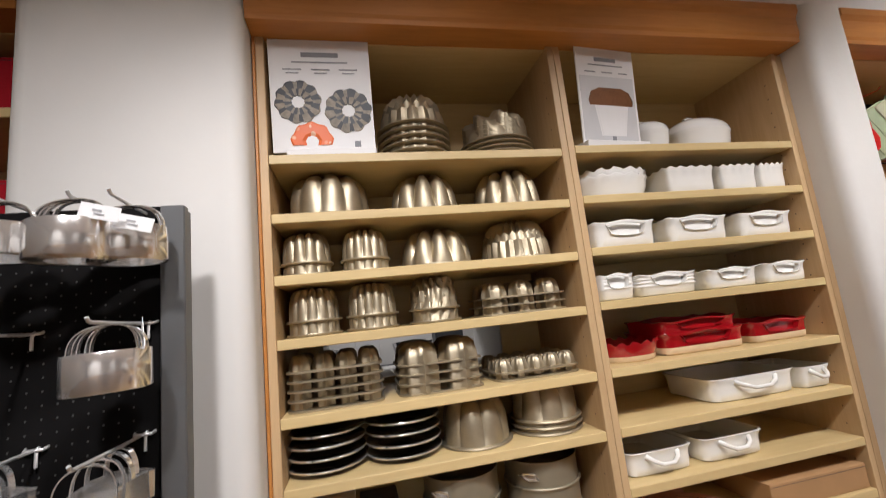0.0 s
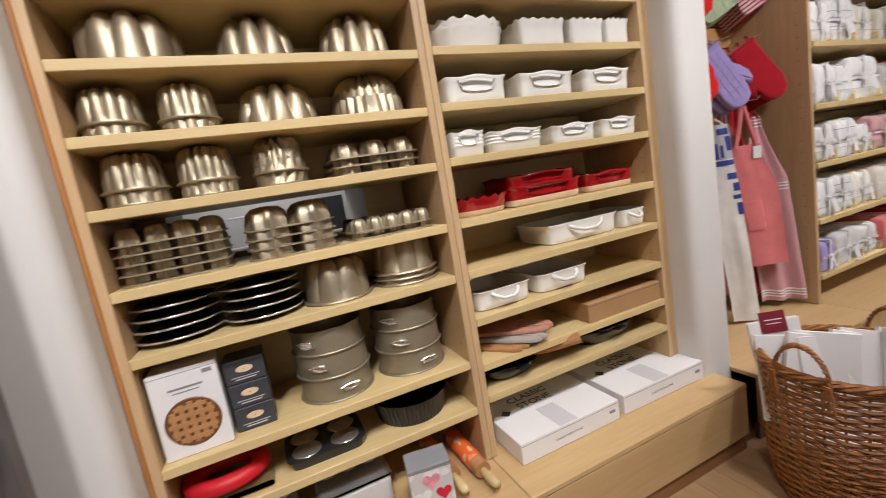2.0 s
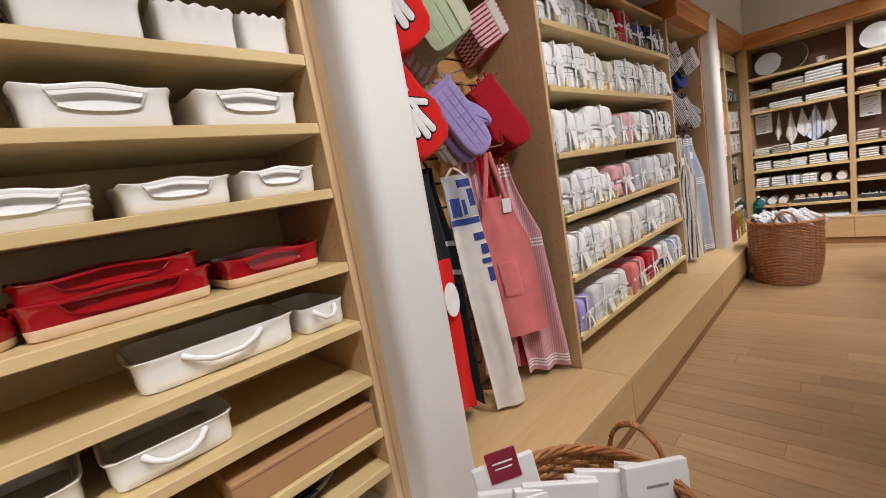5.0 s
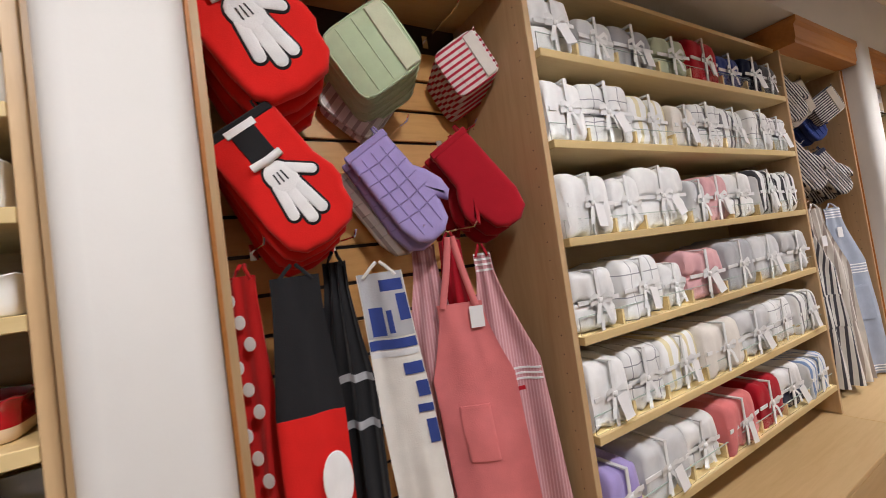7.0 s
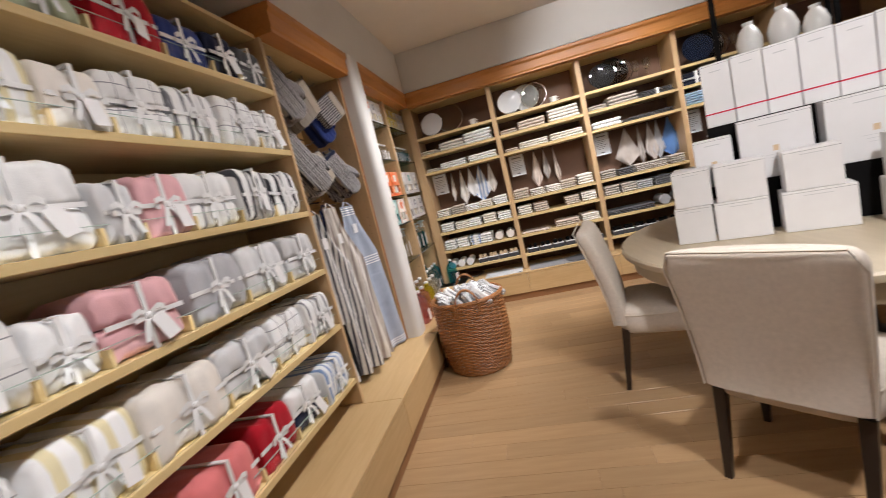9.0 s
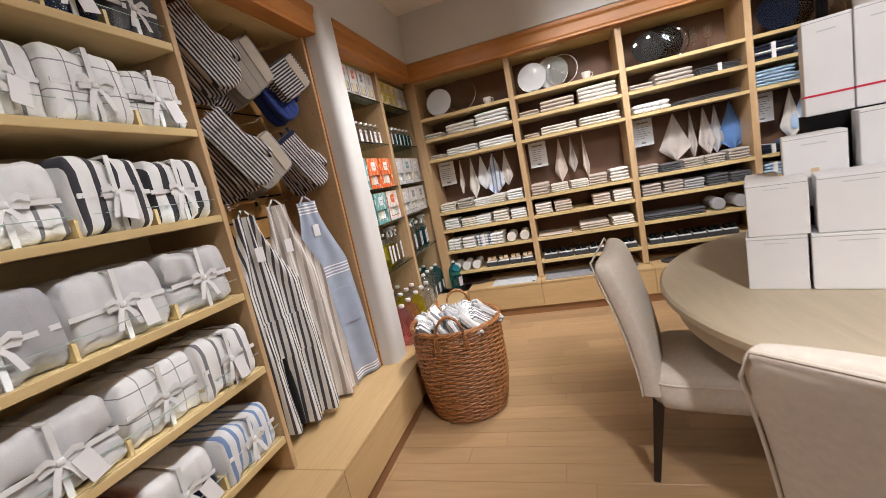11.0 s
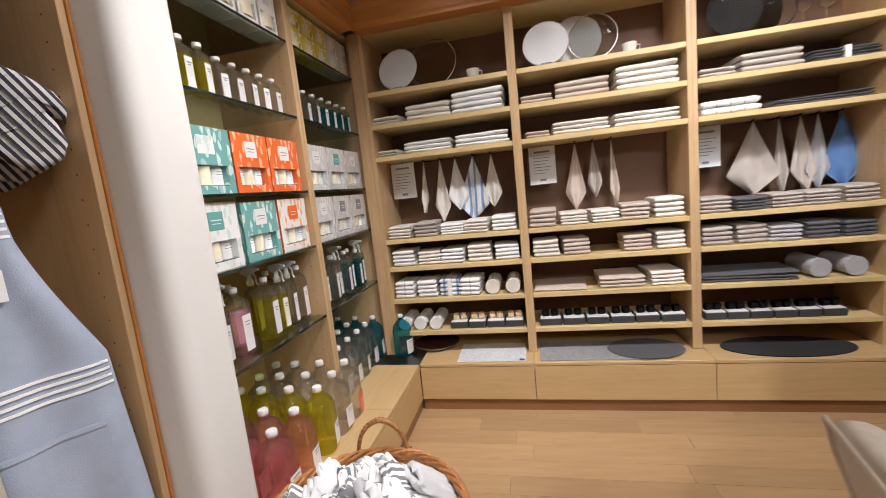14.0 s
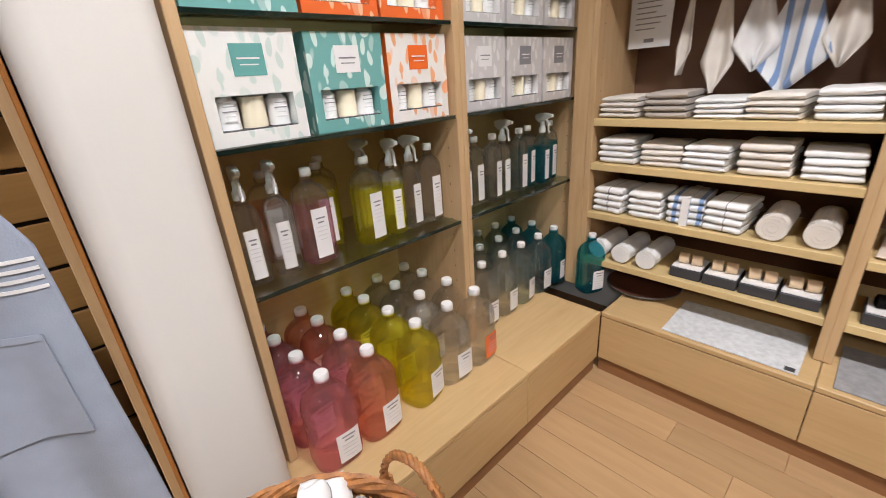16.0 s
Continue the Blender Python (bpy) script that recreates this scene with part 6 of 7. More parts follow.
for j in range(2):
    for k in range(5):
        gift_set(7.19 + k * 0.14, 7.32 + k * 0.14, 1.33, 2.16 + j * 0.104, 0.1, YELLOWPRINT if k < 3 else GREYPRINT, "small yellow and grey boxed gift set, stacked", CARD, filled=1)
for k in range(8):
    bottle(6.425 + k * 0.088, 1.37, 1.81, 0.036, (0.19 if k < 3 else 0.165), "yellow" if k in (1, 2) else "clear", turn=5 * (k % 3) - 5, group="small soap bottles")
for k in range(7):
    bottle(7.22 + k * 0.1, 1.37, 1.81, 0.036, 0.17, "sage" if k < 3 else "teal", turn=4 * (k % 3), group="small soap bottles")
for bx, by, rr, hh, lq, kd in ((6.425, 1.405, 0.034, 0.255, "clear", "spray"), (6.51, 1.405, 0.034, 0.255, "clear", "spray"), (6.612, 1.41, 0.047, 0.275, "pink", "cap"), (6.69, 1.50, 0.046, 0.27, "yellow", "cap"), (6.805, 1.41, 0.047, 0.275, "yellow", "cap"), (6.905, 1.41, 0.034, 0.255, "yellow", "spray"), (6.985, 1.41, 0.034, 0.255, "clear", "spray"), (7.07, 1.41, 0.041, 0.275, "clear", "cap"),
                               (6.86, 1.52, 0.034, 0.255, "yellow", "spray"), (6.75, 1.60, 0.046, 0.27, "yellow", "cap"), (6.53, 1.53, 0.046, 0.27, "orange", "cap"), (6.99, 1.53, 0.041, 0.27, "clear", "cap")):
    bottle(bx, by, 0.813, rr, hh, lq, kd, turn=6 * ((int(bx * 100)) % 3) - 6)
for k in range(8):
    bottle(7.225 + k * 0.088, 1.39 + 0.02 * (k % 2), 0.813, 0.037 if k % 3 else 0.034, 0.265 if k % 3 else 0.25, "clear" if k < 3 else ("sage" if k < 5 else "teal"), "spray" if k % 3 == 0 else "cap", turn=4 * (k % 3))
REFILL_X = (6.462, 6.612, 6.80, 6.945, 7.085)
for row in range(4):
    for k in range(5):
        lq = ("pink", "orange" if row == 0 else "pink", "yellow", "clear", "clear")[k]
        if row > 1 and k == 1:
            lq = "orange"
        bottle(REFILL_X[k] - 0.008 * row, 1.228 + row * 0.136 - (0.03 if row == 3 else 0.0), 0.277, 0.068, 0.30, lq, turn=7 * ((row + k) % 3) - 4, label_mat=ORANGEFLAT if (row, k) == (0, 4) else None, group="large soap refills")
for row in range(3):
    for k in range(5):
        lq = ("clear", "clear", "sage", "sage", "teal")[k]
        bottle(7.285 + k * 0.138, 1.365 + row * 0.132, 0.277, 0.06, 0.295, lq, turn=6 * ((row + k) % 3) - 6, group="large soap refills")
bottle(7.85, 1.165, 0.277, 0.058, 0.295, "teal", turn=-30, group="large soap refills")

# ---- linen shelves ----
def at(yw, depth, z, turn=0.0):
    return pose(7.85 + depth, yw, z, 0, 0, -90 + turn)


def linen(y0, y1, z, h, mat, layers, seed, ribbon=False, d=0.28, depth=0.16, word=""):
    w = abs(y1 - y0) - 0.008
    col = (mat[0] if isinstance(mat, list) else mat).name.replace("_", " ")
    t = bundle(0, 0, 0, w, h, mat, seed, ribbon=False, layers=layers, d=d, tag_on=False, m=at((y0 + y1) / 2, depth + 0.006 * (seed % 3), z + 0.001, 3.5 * (seed % 3 - 1)), label="neat pile of folded " + col + " table linen", group="folded linen")
    if ribbon:
        part("paper_band", box_bm(-0.014, 0.014, -d / 2 - 0.008, d / 2 - 0.01, -0.0005, h + 0.003), CARD, t, "white paper band")
    return t


def rolled(yw, z, mat, r=0.045, depth=0.14):
    t = thing("rolled_towel", at(yw, depth, z + r), "rolled " + mat.name.replace("_", " ") + " placemat on the shelf", "linen", "rolled linen")
    sp = [((0.12 + 0.88 * k / 40) * r * math.cos(k * 0.5), (0.12 + 0.88 * k / 40) * r * math.sin(k * 0.5)) for k in range(41)]
    bm = bmesh.new()
    grid_faces(bm, [[(a, -0.12, b) for a, b in sp], [(a, 0.12, b) for a, b in sp]], False)
    part("roll", bm, mat, t, smooth=60)
    part("core", lathe(bmesh.new(), ((r * 0.93, -0.118), (r * 0.93, 0.118)), 20, cap0=True, cap1=True), mat, t, m=pose(0, 0, 0, 90, 0, 0))


LIN = [
    (0.31, 1.20, C_CREAM, C_WHITE, C_THINSTRIPE, C_WHITE), (-0.665, 0.258, C_BEIGE, C_CREAM, C_BEIGE, C_CREAM),
    (-1.622, -0.717, C_TAUPE, C_DARKGREY, C_DARKGREY, C_TAUPE), (-2.58, -1.674, C_NAVY, C_MIDBLUE, C_BLACKSTRIPE, C_SKY)]
for b, (ya, yb, m0, m1, m2, m3) in enumerate(LIN):
    rng = random.Random(40 + b)
    wd = yb - ya
    z1, z2, z3, z4, z5, z6, z7 = RS
    # piles on the two upper linen shelves
    if b < 3:
        for a0, a1, hh, mm, ly in ((0.01, 0.22, 0.05, m0, 2), (0.24, 0.58, 0.10, m0, 3), (0.60, 0.97, 0.135 if b < 2 else 0.06, m1, 4)):
            linen(yb - a0 * wd, yb - a1 * wd, z2, hh, mm, ly, b * 7 + int(a0 * 10), ribbon=(b == 2 and a0 > 0.5))
        for a0, a1, hh, mm, ly in ((0.02, 0.18 if b < 2 else 0.36, 0.04 if b < 2 else 0.08, m0 if b < 2 else C_THINSTRIPE, 2), (0.2 if b < 2 else 0.4, 0.56 if b < 2 else 0.95, 0.075 if b < 2 else 0.04, m1, 3)) + (((0.58, 0.97, 0.08, m1, 3),) if b < 2 else ()):
            linen(yb - a0 * wd, yb - a1 * wd, z3, hh, mm, ly, b * 5 + int(a0 * 10))
    else:
        for a0, a1, hh, mm in ((0.01, 0.32, 0.12, [C_NAVY, C_NAVY, C_WHITE]), (0.34, 0.66, 0.14, [C_MIDBLUE, C_NAVY]), (0.68, 0.97, 0.14, [C_BLUECHECK, C_SKY])):
            linen(yb - a0 * wd, yb - a1 * wd, z2, hh, mm, 5, b + int(a0 * 10), ribbon=True)
        for a0, a1, hh, mm in ((0.01, 0.32, 0.13, C_SKY), (0.34, 0.5, 0.07, C_SKY), (0.51, 0.75, 0.11, [C_SKY, C_BLUECHECK]), (0.76, 0.97, 0.1, C_SKY)):
            linen(yb - a0 * wd, yb - a1 * wd, z3, hh, mm, 5, b + int(a0 * 10))
    # piles under the hanging napkins
    for k in range(5):
        mm = (m0, C_TAUPE if b == 0 and k == 1 else m1, m3, m0, m3)[k]
        linen(yb - (0.02 + 0.195 * k) * wd, yb - (0.02 + 0.195 * (k + 1) - 0.012) * wd, z4, 0.07 + 0.03 * rng.random() + (0.03 if b == 1 and k in (0, 4) else 0), mm, 4, b * 3 + k, ribbon=(b == 3 and k % 2 == 0), d=0.24, depth=0.14)
    for k in range(5):
        if b == 1 and k == 2:
            continue
        mm = (m3, m0, m1, m0, m3)[k] if b != 2 else (C_TAUPE, C_TAUPE, C_GREY, C_DARKGREY, C_DARKGREY)[k]
        linen(yb - (0.02 + 0.195 * k) * wd, yb - (0.02 + 0.195 * (k + 1) - 0.014) * wd, z5, 0.085 + 0.03 * rng.random(), mm, 4, b * 3 + k + 1, ribbon=(b == 3), d=0.22, depth=0.13)
    if b == 0:
        for k in range(4):
            linen(yb - (0.02 + 0.17 * k) * wd, yb - (0.18 + 0.17 * k) * wd, z6, 0.115, (C_THINSTRIPE, C_WHITE, C_BLUECHECK, C_THINSTRIPE)[k], 4, k, ribbon=k == 2, d=0.22, depth=0.13)
        for k in range(2):
            rolled(yb - (0.77 + 0.15 * k) * wd, z6, C_CREAM, 0.05)
        for k in range(3):
            rolled(yb - (0.06 + 0.125 * k) * wd, z7, C_WHITE, 0.046)
    elif b == 1:
        linen(yb - 0.02 * wd, yb - 0.38 * wd, z6, 0.018, C_BEIGE, 1, 3)
        linen(yb - 0.44 * wd, yb - 0.74 * wd, z6, 0.07, C_BEIGE, 3, 4)
        linen(yb - 0.76 * wd, yb - 0.97 * wd, z6, 0.085, C_CREAM, 4, 5)
    elif b == 2:
        linen(yb - 0.02 * wd, yb - 0.58 * wd, z6, 0.05, C_DARKGREY, 3, 3)
        for k in range(2):
            rolled(yb - (0.68 + 0.19 * k) * wd, z6, C_GREY, 0.058)
    else:
        for k in range(4):
            linen(yb - (0.02 + 0.245 * k) * wd, yb - (0.25 + 0.245 * k) * wd, z6, 0.13, ([C_BLACKSTRIPE, C_GREY], [C_GREY, C_PALEGREY], [C_GREY, C_BLUE], C_DARKGREY)[k], 5, k, ribbon=k < 2)
            linen(yb - (0.02 + 0.245 * k) * wd, yb - (0.25 + 0.245 * k) * wd, z7, 0.10, C_NAVY, 3, k, ribbon=k < 2)
    # boxed napkin rings
    if b < 3:
        n = 4 if b == 0 else 6
        y_from = yb - (0.42 if b == 0 else 0.03) * wd
        y_to = ya + 0.02 * wd if b < 2 else ya + 0.16 * wd
        step = (y_from - y_to) / n
        for k in range(n):
            t = thing("napkin_ring_box", at(y_from - (k + 0.5) * step, 0.10, z7 + 0.001), "open black and white box of dark napkin rings", "box", "napkin ring boxes")
            part("tray", box_bm(-step * 0.47, step * 0.47, -0.07, 0.07, 0, 0.042, 0.002), CHARCOAL, t)
            part("lining", box_bm(-step * 0.44, step * 0.44, -0.064, 0.064, 0.043, 0.047), CARD, t, "white inner tray")
            for j in (-1, 1):
                part("ring", lathe(bmesh.new(), ((0.019, -0.02), (0.023, -0.018), (0.023, 0.018), (0.019, 0.02), (0.018, 0.0)), 16), BLACK if b else CLAY, t, smooth=50, m=pose(j * step * 0.2, -0.01, 0.07, 0, 90, 12))
    # sign and hanging napkins
    sg = thing("sign_card", at(yb - (0.10 if b else 0.08) * wd - 0.03, 0.24, 1.355), "white printed notice fixed to brown back panel", "sign", "linen signs")
    part("sheet", box_bm(-0.085, 0.085, 0.0, 0.004, 0, 0.245), BLUESHEET, sg)
    part("wire_stand", tube(bmesh.new(), [(0, 0.004, 0.24), (0, 0.012, 0.25), (0, 0.012, 0.262), (0, 0.145, 0.262)], 0.003, 6), BLACK, sg, "thin black wire hanger")
    bars(sg, [(-0.05, 0.05, 0.205, 0.012)] + [(-0.06, 0.06 - 0.02 * (k % 3), 0.17 - 0.02 * k, 0.004) for k in range(6)] + [(-0.02, 0.02, 0.02, 0.015)], -0.0012)
    naps = (((0.29, C_CREAM, 0.05), (0.42, C_CREAM, 0.08), (0.54, C_WHITE, 0.10), (0.68, C_BLUECHECK, 0.15), (0.82, C_CREAM, 0.08)), ((0.36, C_BEIGE, 0.09), (0.48, C_TAUPE, 0.06), (0.60, C_BEIGE, 0.045)),
            ((0.42, C_TAUPE, 0.18), (0.57, C_TAUPE, 0.05), (0.69, C_TAUPE, 0.11), (0.79, C_GREY, 0.09), (0.92, C_MIDBLUE, 0.17)), ((0.36, C_CREAM, 0.10), (0.5, C_SKY, 0.22), (0.66, C_MIDBLUE, 0.20), (0.8, C_BLUECHECK, 0.2), (0.93, C_NAVY, 0.18)))[b]
    for k, (f, mm, nw) in enumerate(naps):
        low = 1.14 + (0.10 if k % 2 == 0 and b == 0 else 0.03) + (0.07 if b == 1 and k == 1 else 0)
        t = thing("hanging_napkin", at(yb - f * wd, 0.24, 1.60, 8 * (k % 3) - 8), mm.name.replace("_", " ") + " napkin hung by one corner from hook", "napkin", "hanging napkins")
        hh = 1.60 - low

        def drape(u, v, nw=nw, hh=hh, k=k):
            wv = nw * 1.5 * (v / 0.72 if v < 0.72 else max(0.06, (1 - v) / 0.28 * 0.94 + 0.06))
            q = u - 0.5
            return (q * wv + 0.01 * v * (k % 3 - 1), 0.024 * math.sin(q * 9 + k) * v - 0.03 * v, -hh * v - 0.12 * abs(q) * v * (1 - v))
        part("cloth", cloth_grid(bmesh.new(), drape, 16, 20, 0.004), mm, t, smooth=80)
        part("hook", tube(bmesh.new(), [(0, 0.125, 0.0), (0, 0.0, 0.0), (0, -0.01, 0.012)], 0.004, 6), BLACK, t, "black hook")
    # dishes on the top shelf
    pm = (FROSTED, FROSTED, SMOKEPLATE, NAVYPLATE)[b]
    rim_mat = STEEL
    for k, (f2, rr, dep) in enumerate((((0.22, 0.13, 0.10), (0.46, 0.16, 0.19)), ((0.20, 0.132, 0.10), (0.40, 0.15, 0.20), (0.50, 0.14, 0.15)), ((0.24, 0.13, 0.10), (0.40, 0.16, 0.27), (0.46, 0.135, 0.17)), ((0.24, 0.14, 0.10), (0.40, 0.165, 0.27), (0.44, 0.14, 0.17)))[b]):
        t = thing("display_plate", at(yb - f2 * wd, dep, z1 + rr * 0.985 + 0.004, -6) @ pose(0, 0, 0, 78, 0, 0), ("white" if b < 2 else "dark") + " round display plate propped on edge", "plate", "display plates")
        part("plate", lathe(bmesh.new(), ((0.002, 0.0), (rr * 0.62, 0.0), (rr * 0.68, 0.004), (rr, 0.014), (rr * 0.99, 0.018), (rr * 0.66, 0.008), (0.002, 0.006)), 48), BLACKGLAZE if b > 1 and k == 1 else (GLASS if k == 2 or (b == 0 and k == 1) else pm), t, smooth=40)
        part("plate_rim", tube(bmesh.new(), [(rr * math.cos(a), rr * math.sin(a), 0.016) for a in [2 * math.pi * i / 48 for i in range(48)]], 0.0035, 6, True), rim_mat if k and b < 2 else pm, t, smooth=60)
        part("stand", box_bm(-0.03, 0.03, -rr - 0.003, -rr * 0.93, -0.04, 0.03, 0.003), CLEAR, t, "clear stand")
    f = 0.80 if b == 0 else 0.76
    if b in (0, 1):
        t = thing("cup", at(yb - f * wd + 0.04, 0.13, z1 + 0.001), "small white china cup beside the plates", "cup", "display cups")
        part("cup", lathe(bmesh.new(), ((0.002, 0.004), (0.025, 0.0), (0.036, 0.03), (0.042, 0.07), (0.039, 0.07), (0.03, 0.02), (0.002, 0.01)), 24), WHITEGLAZE, t, smooth=50)
        part("handle", tube(bmesh.new(), [(0.036, 0, 0.06), (0.058, 0, 0.055), (0.058, 0, 0.03), (0.036, 0, 0.022)], 0.0045, 6), WHITEGLAZE, t, smooth=60)
    else:
        for k in range(2):
            t = thing("wine_glass", at(yb - (0.64 + 0.12 * k) * wd, 0.14, z1 + 0.001), "clear stemmed wine glass beside the plates", "glass", "display glasses")
            part("bowl", lathe(bmesh.new(), ((0.004, 0.085), (0.03, 0.1), (0.04, 0.14), (0.034, 0.2), (0.0325, 0.2), (0.0385, 0.14), (0.028, 0.103), (0.003, 0.09)), 24), GLASS, t, smooth=50)
            part("stem", lathe(bmesh.new(), ((0.034, 0.0), (0.034, 0.002), (0.006, 0.008), (0.004, 0.085)), 20, cap0=True, cap1=True), GLASS, t, smooth=50)
# placemats on the bench under the linen
round_plate(8.04, 0.975, 0.277, 0.165, painted("brown_mat", (0.10, 0.035, 0.02), 0.6, bumpy=0.3, scale=30), "round dark brown placemat lying on bench", group="placemats", name="placemat")
PM = (("pale_grey_mat", (0.60, 0.62, 0.64), 0.33, 0.77, "pale grey rectangular placemat lying on bench"), ("grey_mat", (0.30, 0.30, 0.31), -0.33, 0.24, "grey woven rectangular placemat lying on bench"))
for nm, col, y0, y1, lb in PM:
    t = thing("placemat", pose(7.86, (y0 + y1) / 2, 0.278, 0, 0, -90), lb, "placemat", "placemats")
    part("mat", box_bm(-(y1 - y0) / 2, (y1 - y0) / 2, -0.15, 0.15, 0, 0.005, 0.001), painted(nm, col, 0.75, mottled=0.15, scale=40, bumpy=0.3), t)
    part("corner_label", box_bm((y1 - y0) / 2 - 0.04, (y1 - y0) / 2 - 0.01, -0.145, -0.12, 0.0052, 0.0065), CHARCOAL, t, "small black label")
t = thing("placemat", pose(7.86, -0.40, 0.285, 0, 0, -90), "oval dark grey placemat lying on another", "placemat", "placemats")
part("mat", lathe(bmesh.new(), ((0.22, 0), (0.222, 0.002), (0.22, 0.005)), 48, cap0=True, cap1=True), C_DARKGREY, t, m=Matrix.Diagonal((1, 0.72, 1, 1)))
t = thing("placemat", pose(7.86, -1.16, 0.278, 0, 0, -90), "oval black placemat with pale edge on bench", "placemat", "placemats")
part("mat", lathe(bmesh.new(), ((0.34, 0), (0.342, 0.003), (0.34, 0.007)), 48, cap0=True, cap1=True), C_BLACK, t, m=Matrix.Diagonal((1, 0.45, 1, 1)))
t = thing("placemat", pose(7.86, -2.1, 0.278, 0, 0, -90), "folded navy placemats lying on bench", "placemat", "placemats")
part("mat", box_bm(-0.38, 0.38, -0.14, 0.14, 0, 0.03, 0.008, 2), C_NAVY, t)

# ---- baskets ----
def basket(x, y, h, rb, rm, rt, turn, label):
    t = thing("wicker_basket", pose(x, y, GROUND, 0, 0, turn), label, "basket", "wicker baskets")
    rows, stakes = int(h / 0.0145), 30
    def rad(v):
        return rb + (rm - rb) * math.sin(min(1.0, v / 0.55) * math.pi / 2) + (rt - rm) * max(0.0, (v - 0.55) / 0.45)
    for k in range(rows):
        v = (k + 0.5) / rows
        z = 0.012 + v * (h - 0.035)
        pts = []
        for i in range(stakes * 2):
            a = math.pi * i / stakes
            wob = 0.0016 * noise.noise((i * 0.3, k * 1.7, 2.0))
            pts.append(((rad(v) + (0.0058 if (i // 2 + k) % 2 else -0.0058) * (1 if i % 2 == 0 else 0.2) + wob) * math.cos(a), (rad(v) + (0.0058 if (i // 2 + k) % 2 else -0.0058) * (1 if i % 2 == 0 else 0.2) + wob) * math.sin(a), z + 0.003 * noise.noise((i * 0.21, k * 0.9, 5.0))))
        part("woven_strand", tube(bmesh.new(), pts, 0.0064, 5, True), WICKER, t, smooth=60)
    for i in range(stakes):
        a = 2 * math.pi * i / stakes
        part("stake", tube(bmesh.new(), [(rad(v) * math.cos(a), rad(v) * math.sin(a), 0.01 + v * (h - 0.03)) for v in (0.0, 0.25, 0.5, 0.75, 1.0)], 0.005, 5), WICKER, t, smooth=60)
    rim = bmesh.new()
    for s in range(4):
        tube(rim, [((rt + 0.010 * math.cos(a * 9 + s * 1.57)) * math.cos(a), (rt + 0.010 * math.cos(a * 9 + s * 1.57)) * math.sin(a), h - 0.012 + 0.010 * math.sin(a * 9 + s * 1.57)) for a in [2 * math.pi * i / 90 for i in range(90)]], 0.0075, 5, True)
    part("braided_rim", rim, WICKER, t, smooth=60)
    part("base", lathe(bmesh.new(), ((rb * 0.98, 0.002), (rb * 0.98, 0.016)), 40, cap0=True, cap1=True), WICKER, t)
    for s in (-1, 1):
        hd = None
        for q in range(3):
            pts = []
            for i in range(25):
                u = i / 24
                a = math.pi * u
                pts.append((s * (rt + 0.004 + 0.006 * math.cos(u * 40 + q * 2.1)), 0.085 * math.cos(a), h - 0.03 + (0.13 * math.sin(a)) + 0.006 * math.sin(u * 40 + q * 2.1)))
            strand = tube(bmesh.new(), pts, 0.0058, 6)
            if hd is None:
                hd = part("handle", strand, WICKER, t, "twisted wicker handle", smooth=60)
            else:
                part("handle_strand", strand, WICKER, hd, smooth=60)
        for e in (-1, 1):
            for q in range(3):
                part("handle_binding", tube(bmesh.new(), [(s * (rt + 0.016), e * 0.085 + (q - 1) * 0.016, h - 0.10), (s * (rt + 0.018), e * 0.085 + (q - 1) * 0.006, h - 0.01)], 0.0045, 5), WICKER, hd, smooth=60)
    return t


basket(1.98, 0.70, 0.565, 0.222, 0.258, 0.264, -5, "tall round brown wicker basket of boxed kits on floor")
basket(6.13, 0.735, 0.60, 0.235, 0.278, 0.278, 8, "tall round brown wicker basket of dish towels on floor")
# boxed tools standing in the first basket, on a folded filling
tagged(part("basket_filling", lathe(bmesh.new(), ((0.21, -0.027), (0.235, 0.2), (0.2, 0.24), (0.05, 0.25)), 30, lambda a, k: 1 + 0.02 * math.sin(5 * a), True, True), C_WHITE, m=pose(1.99, 0.70, 0.0), smooth=60), "folded white packing cloth inside the basket", "packing cloth")
for k in range(9):
    f = k / 8
    ang = -38 + (k * 37) % 23 - 11
    t = thing("boxed_kit", pose(1.83 + 0.25 * f, 0.80 - 0.24 * f, 0.255, 0, 0, ang) @ pose(0, 0, 0, -14 - 3 * f + (k * 13) % 7 - 3, 8 + (k * 29) % 17 - 8, 0), "slim white boxed kit standing in the wicker basket", "box", "boxed kits")
    part("carton", box_bm(-0.10, 0.10, -0.012, 0.012, 0, 0.325 + 0.006 * (k % 3), 0.002), CARD, t)
    if k == 8:
        bars(t, [(-0.04, 0.03, 0.28, 0.006), (-0.06, 0.06, 0.13, 0.009), (-0.05, 0.05, 0.112, 0.003), (-0.05, 0.03, 0.10, 0.003), (-0.04, 0.045, 0.085, 0.003)], -0.0135)
        part("printed_picture", lathe(bmesh.new(), ((0.024, 0), (0.022, 0.0015)), 20, cap1=True), INK, t, "small grey picture", m=pose(0, -0.0125, 0.2, 90, 0, 0) @ Matrix.Diagonal((1, 0.7, 1, 1)))
t = thing("folder", pose(1.93, 0.86, 0.27, 0, 0, -38) @ pose(0, 0, 0, -10, -6, 0), "white kit with dark red header card in basket", "box")
part("kit", box_bm(-0.09, 0.09, -0.01, 0.01, 0, 0.34, 0.003), CARD, t)
part("header_card", box_bm(-0.045, 0.045, -0.014, -0.0105, 0.29, 0.375, 0.001), painted("wine_card", (0.22, 0.01, 0.03), 0.5), t, "dark red header card")
bars(t, [(-0.03, 0.03, 0.34, 0.004), (-0.025, 0.025, 0.325, 0.003)], -0.0155, CARD)

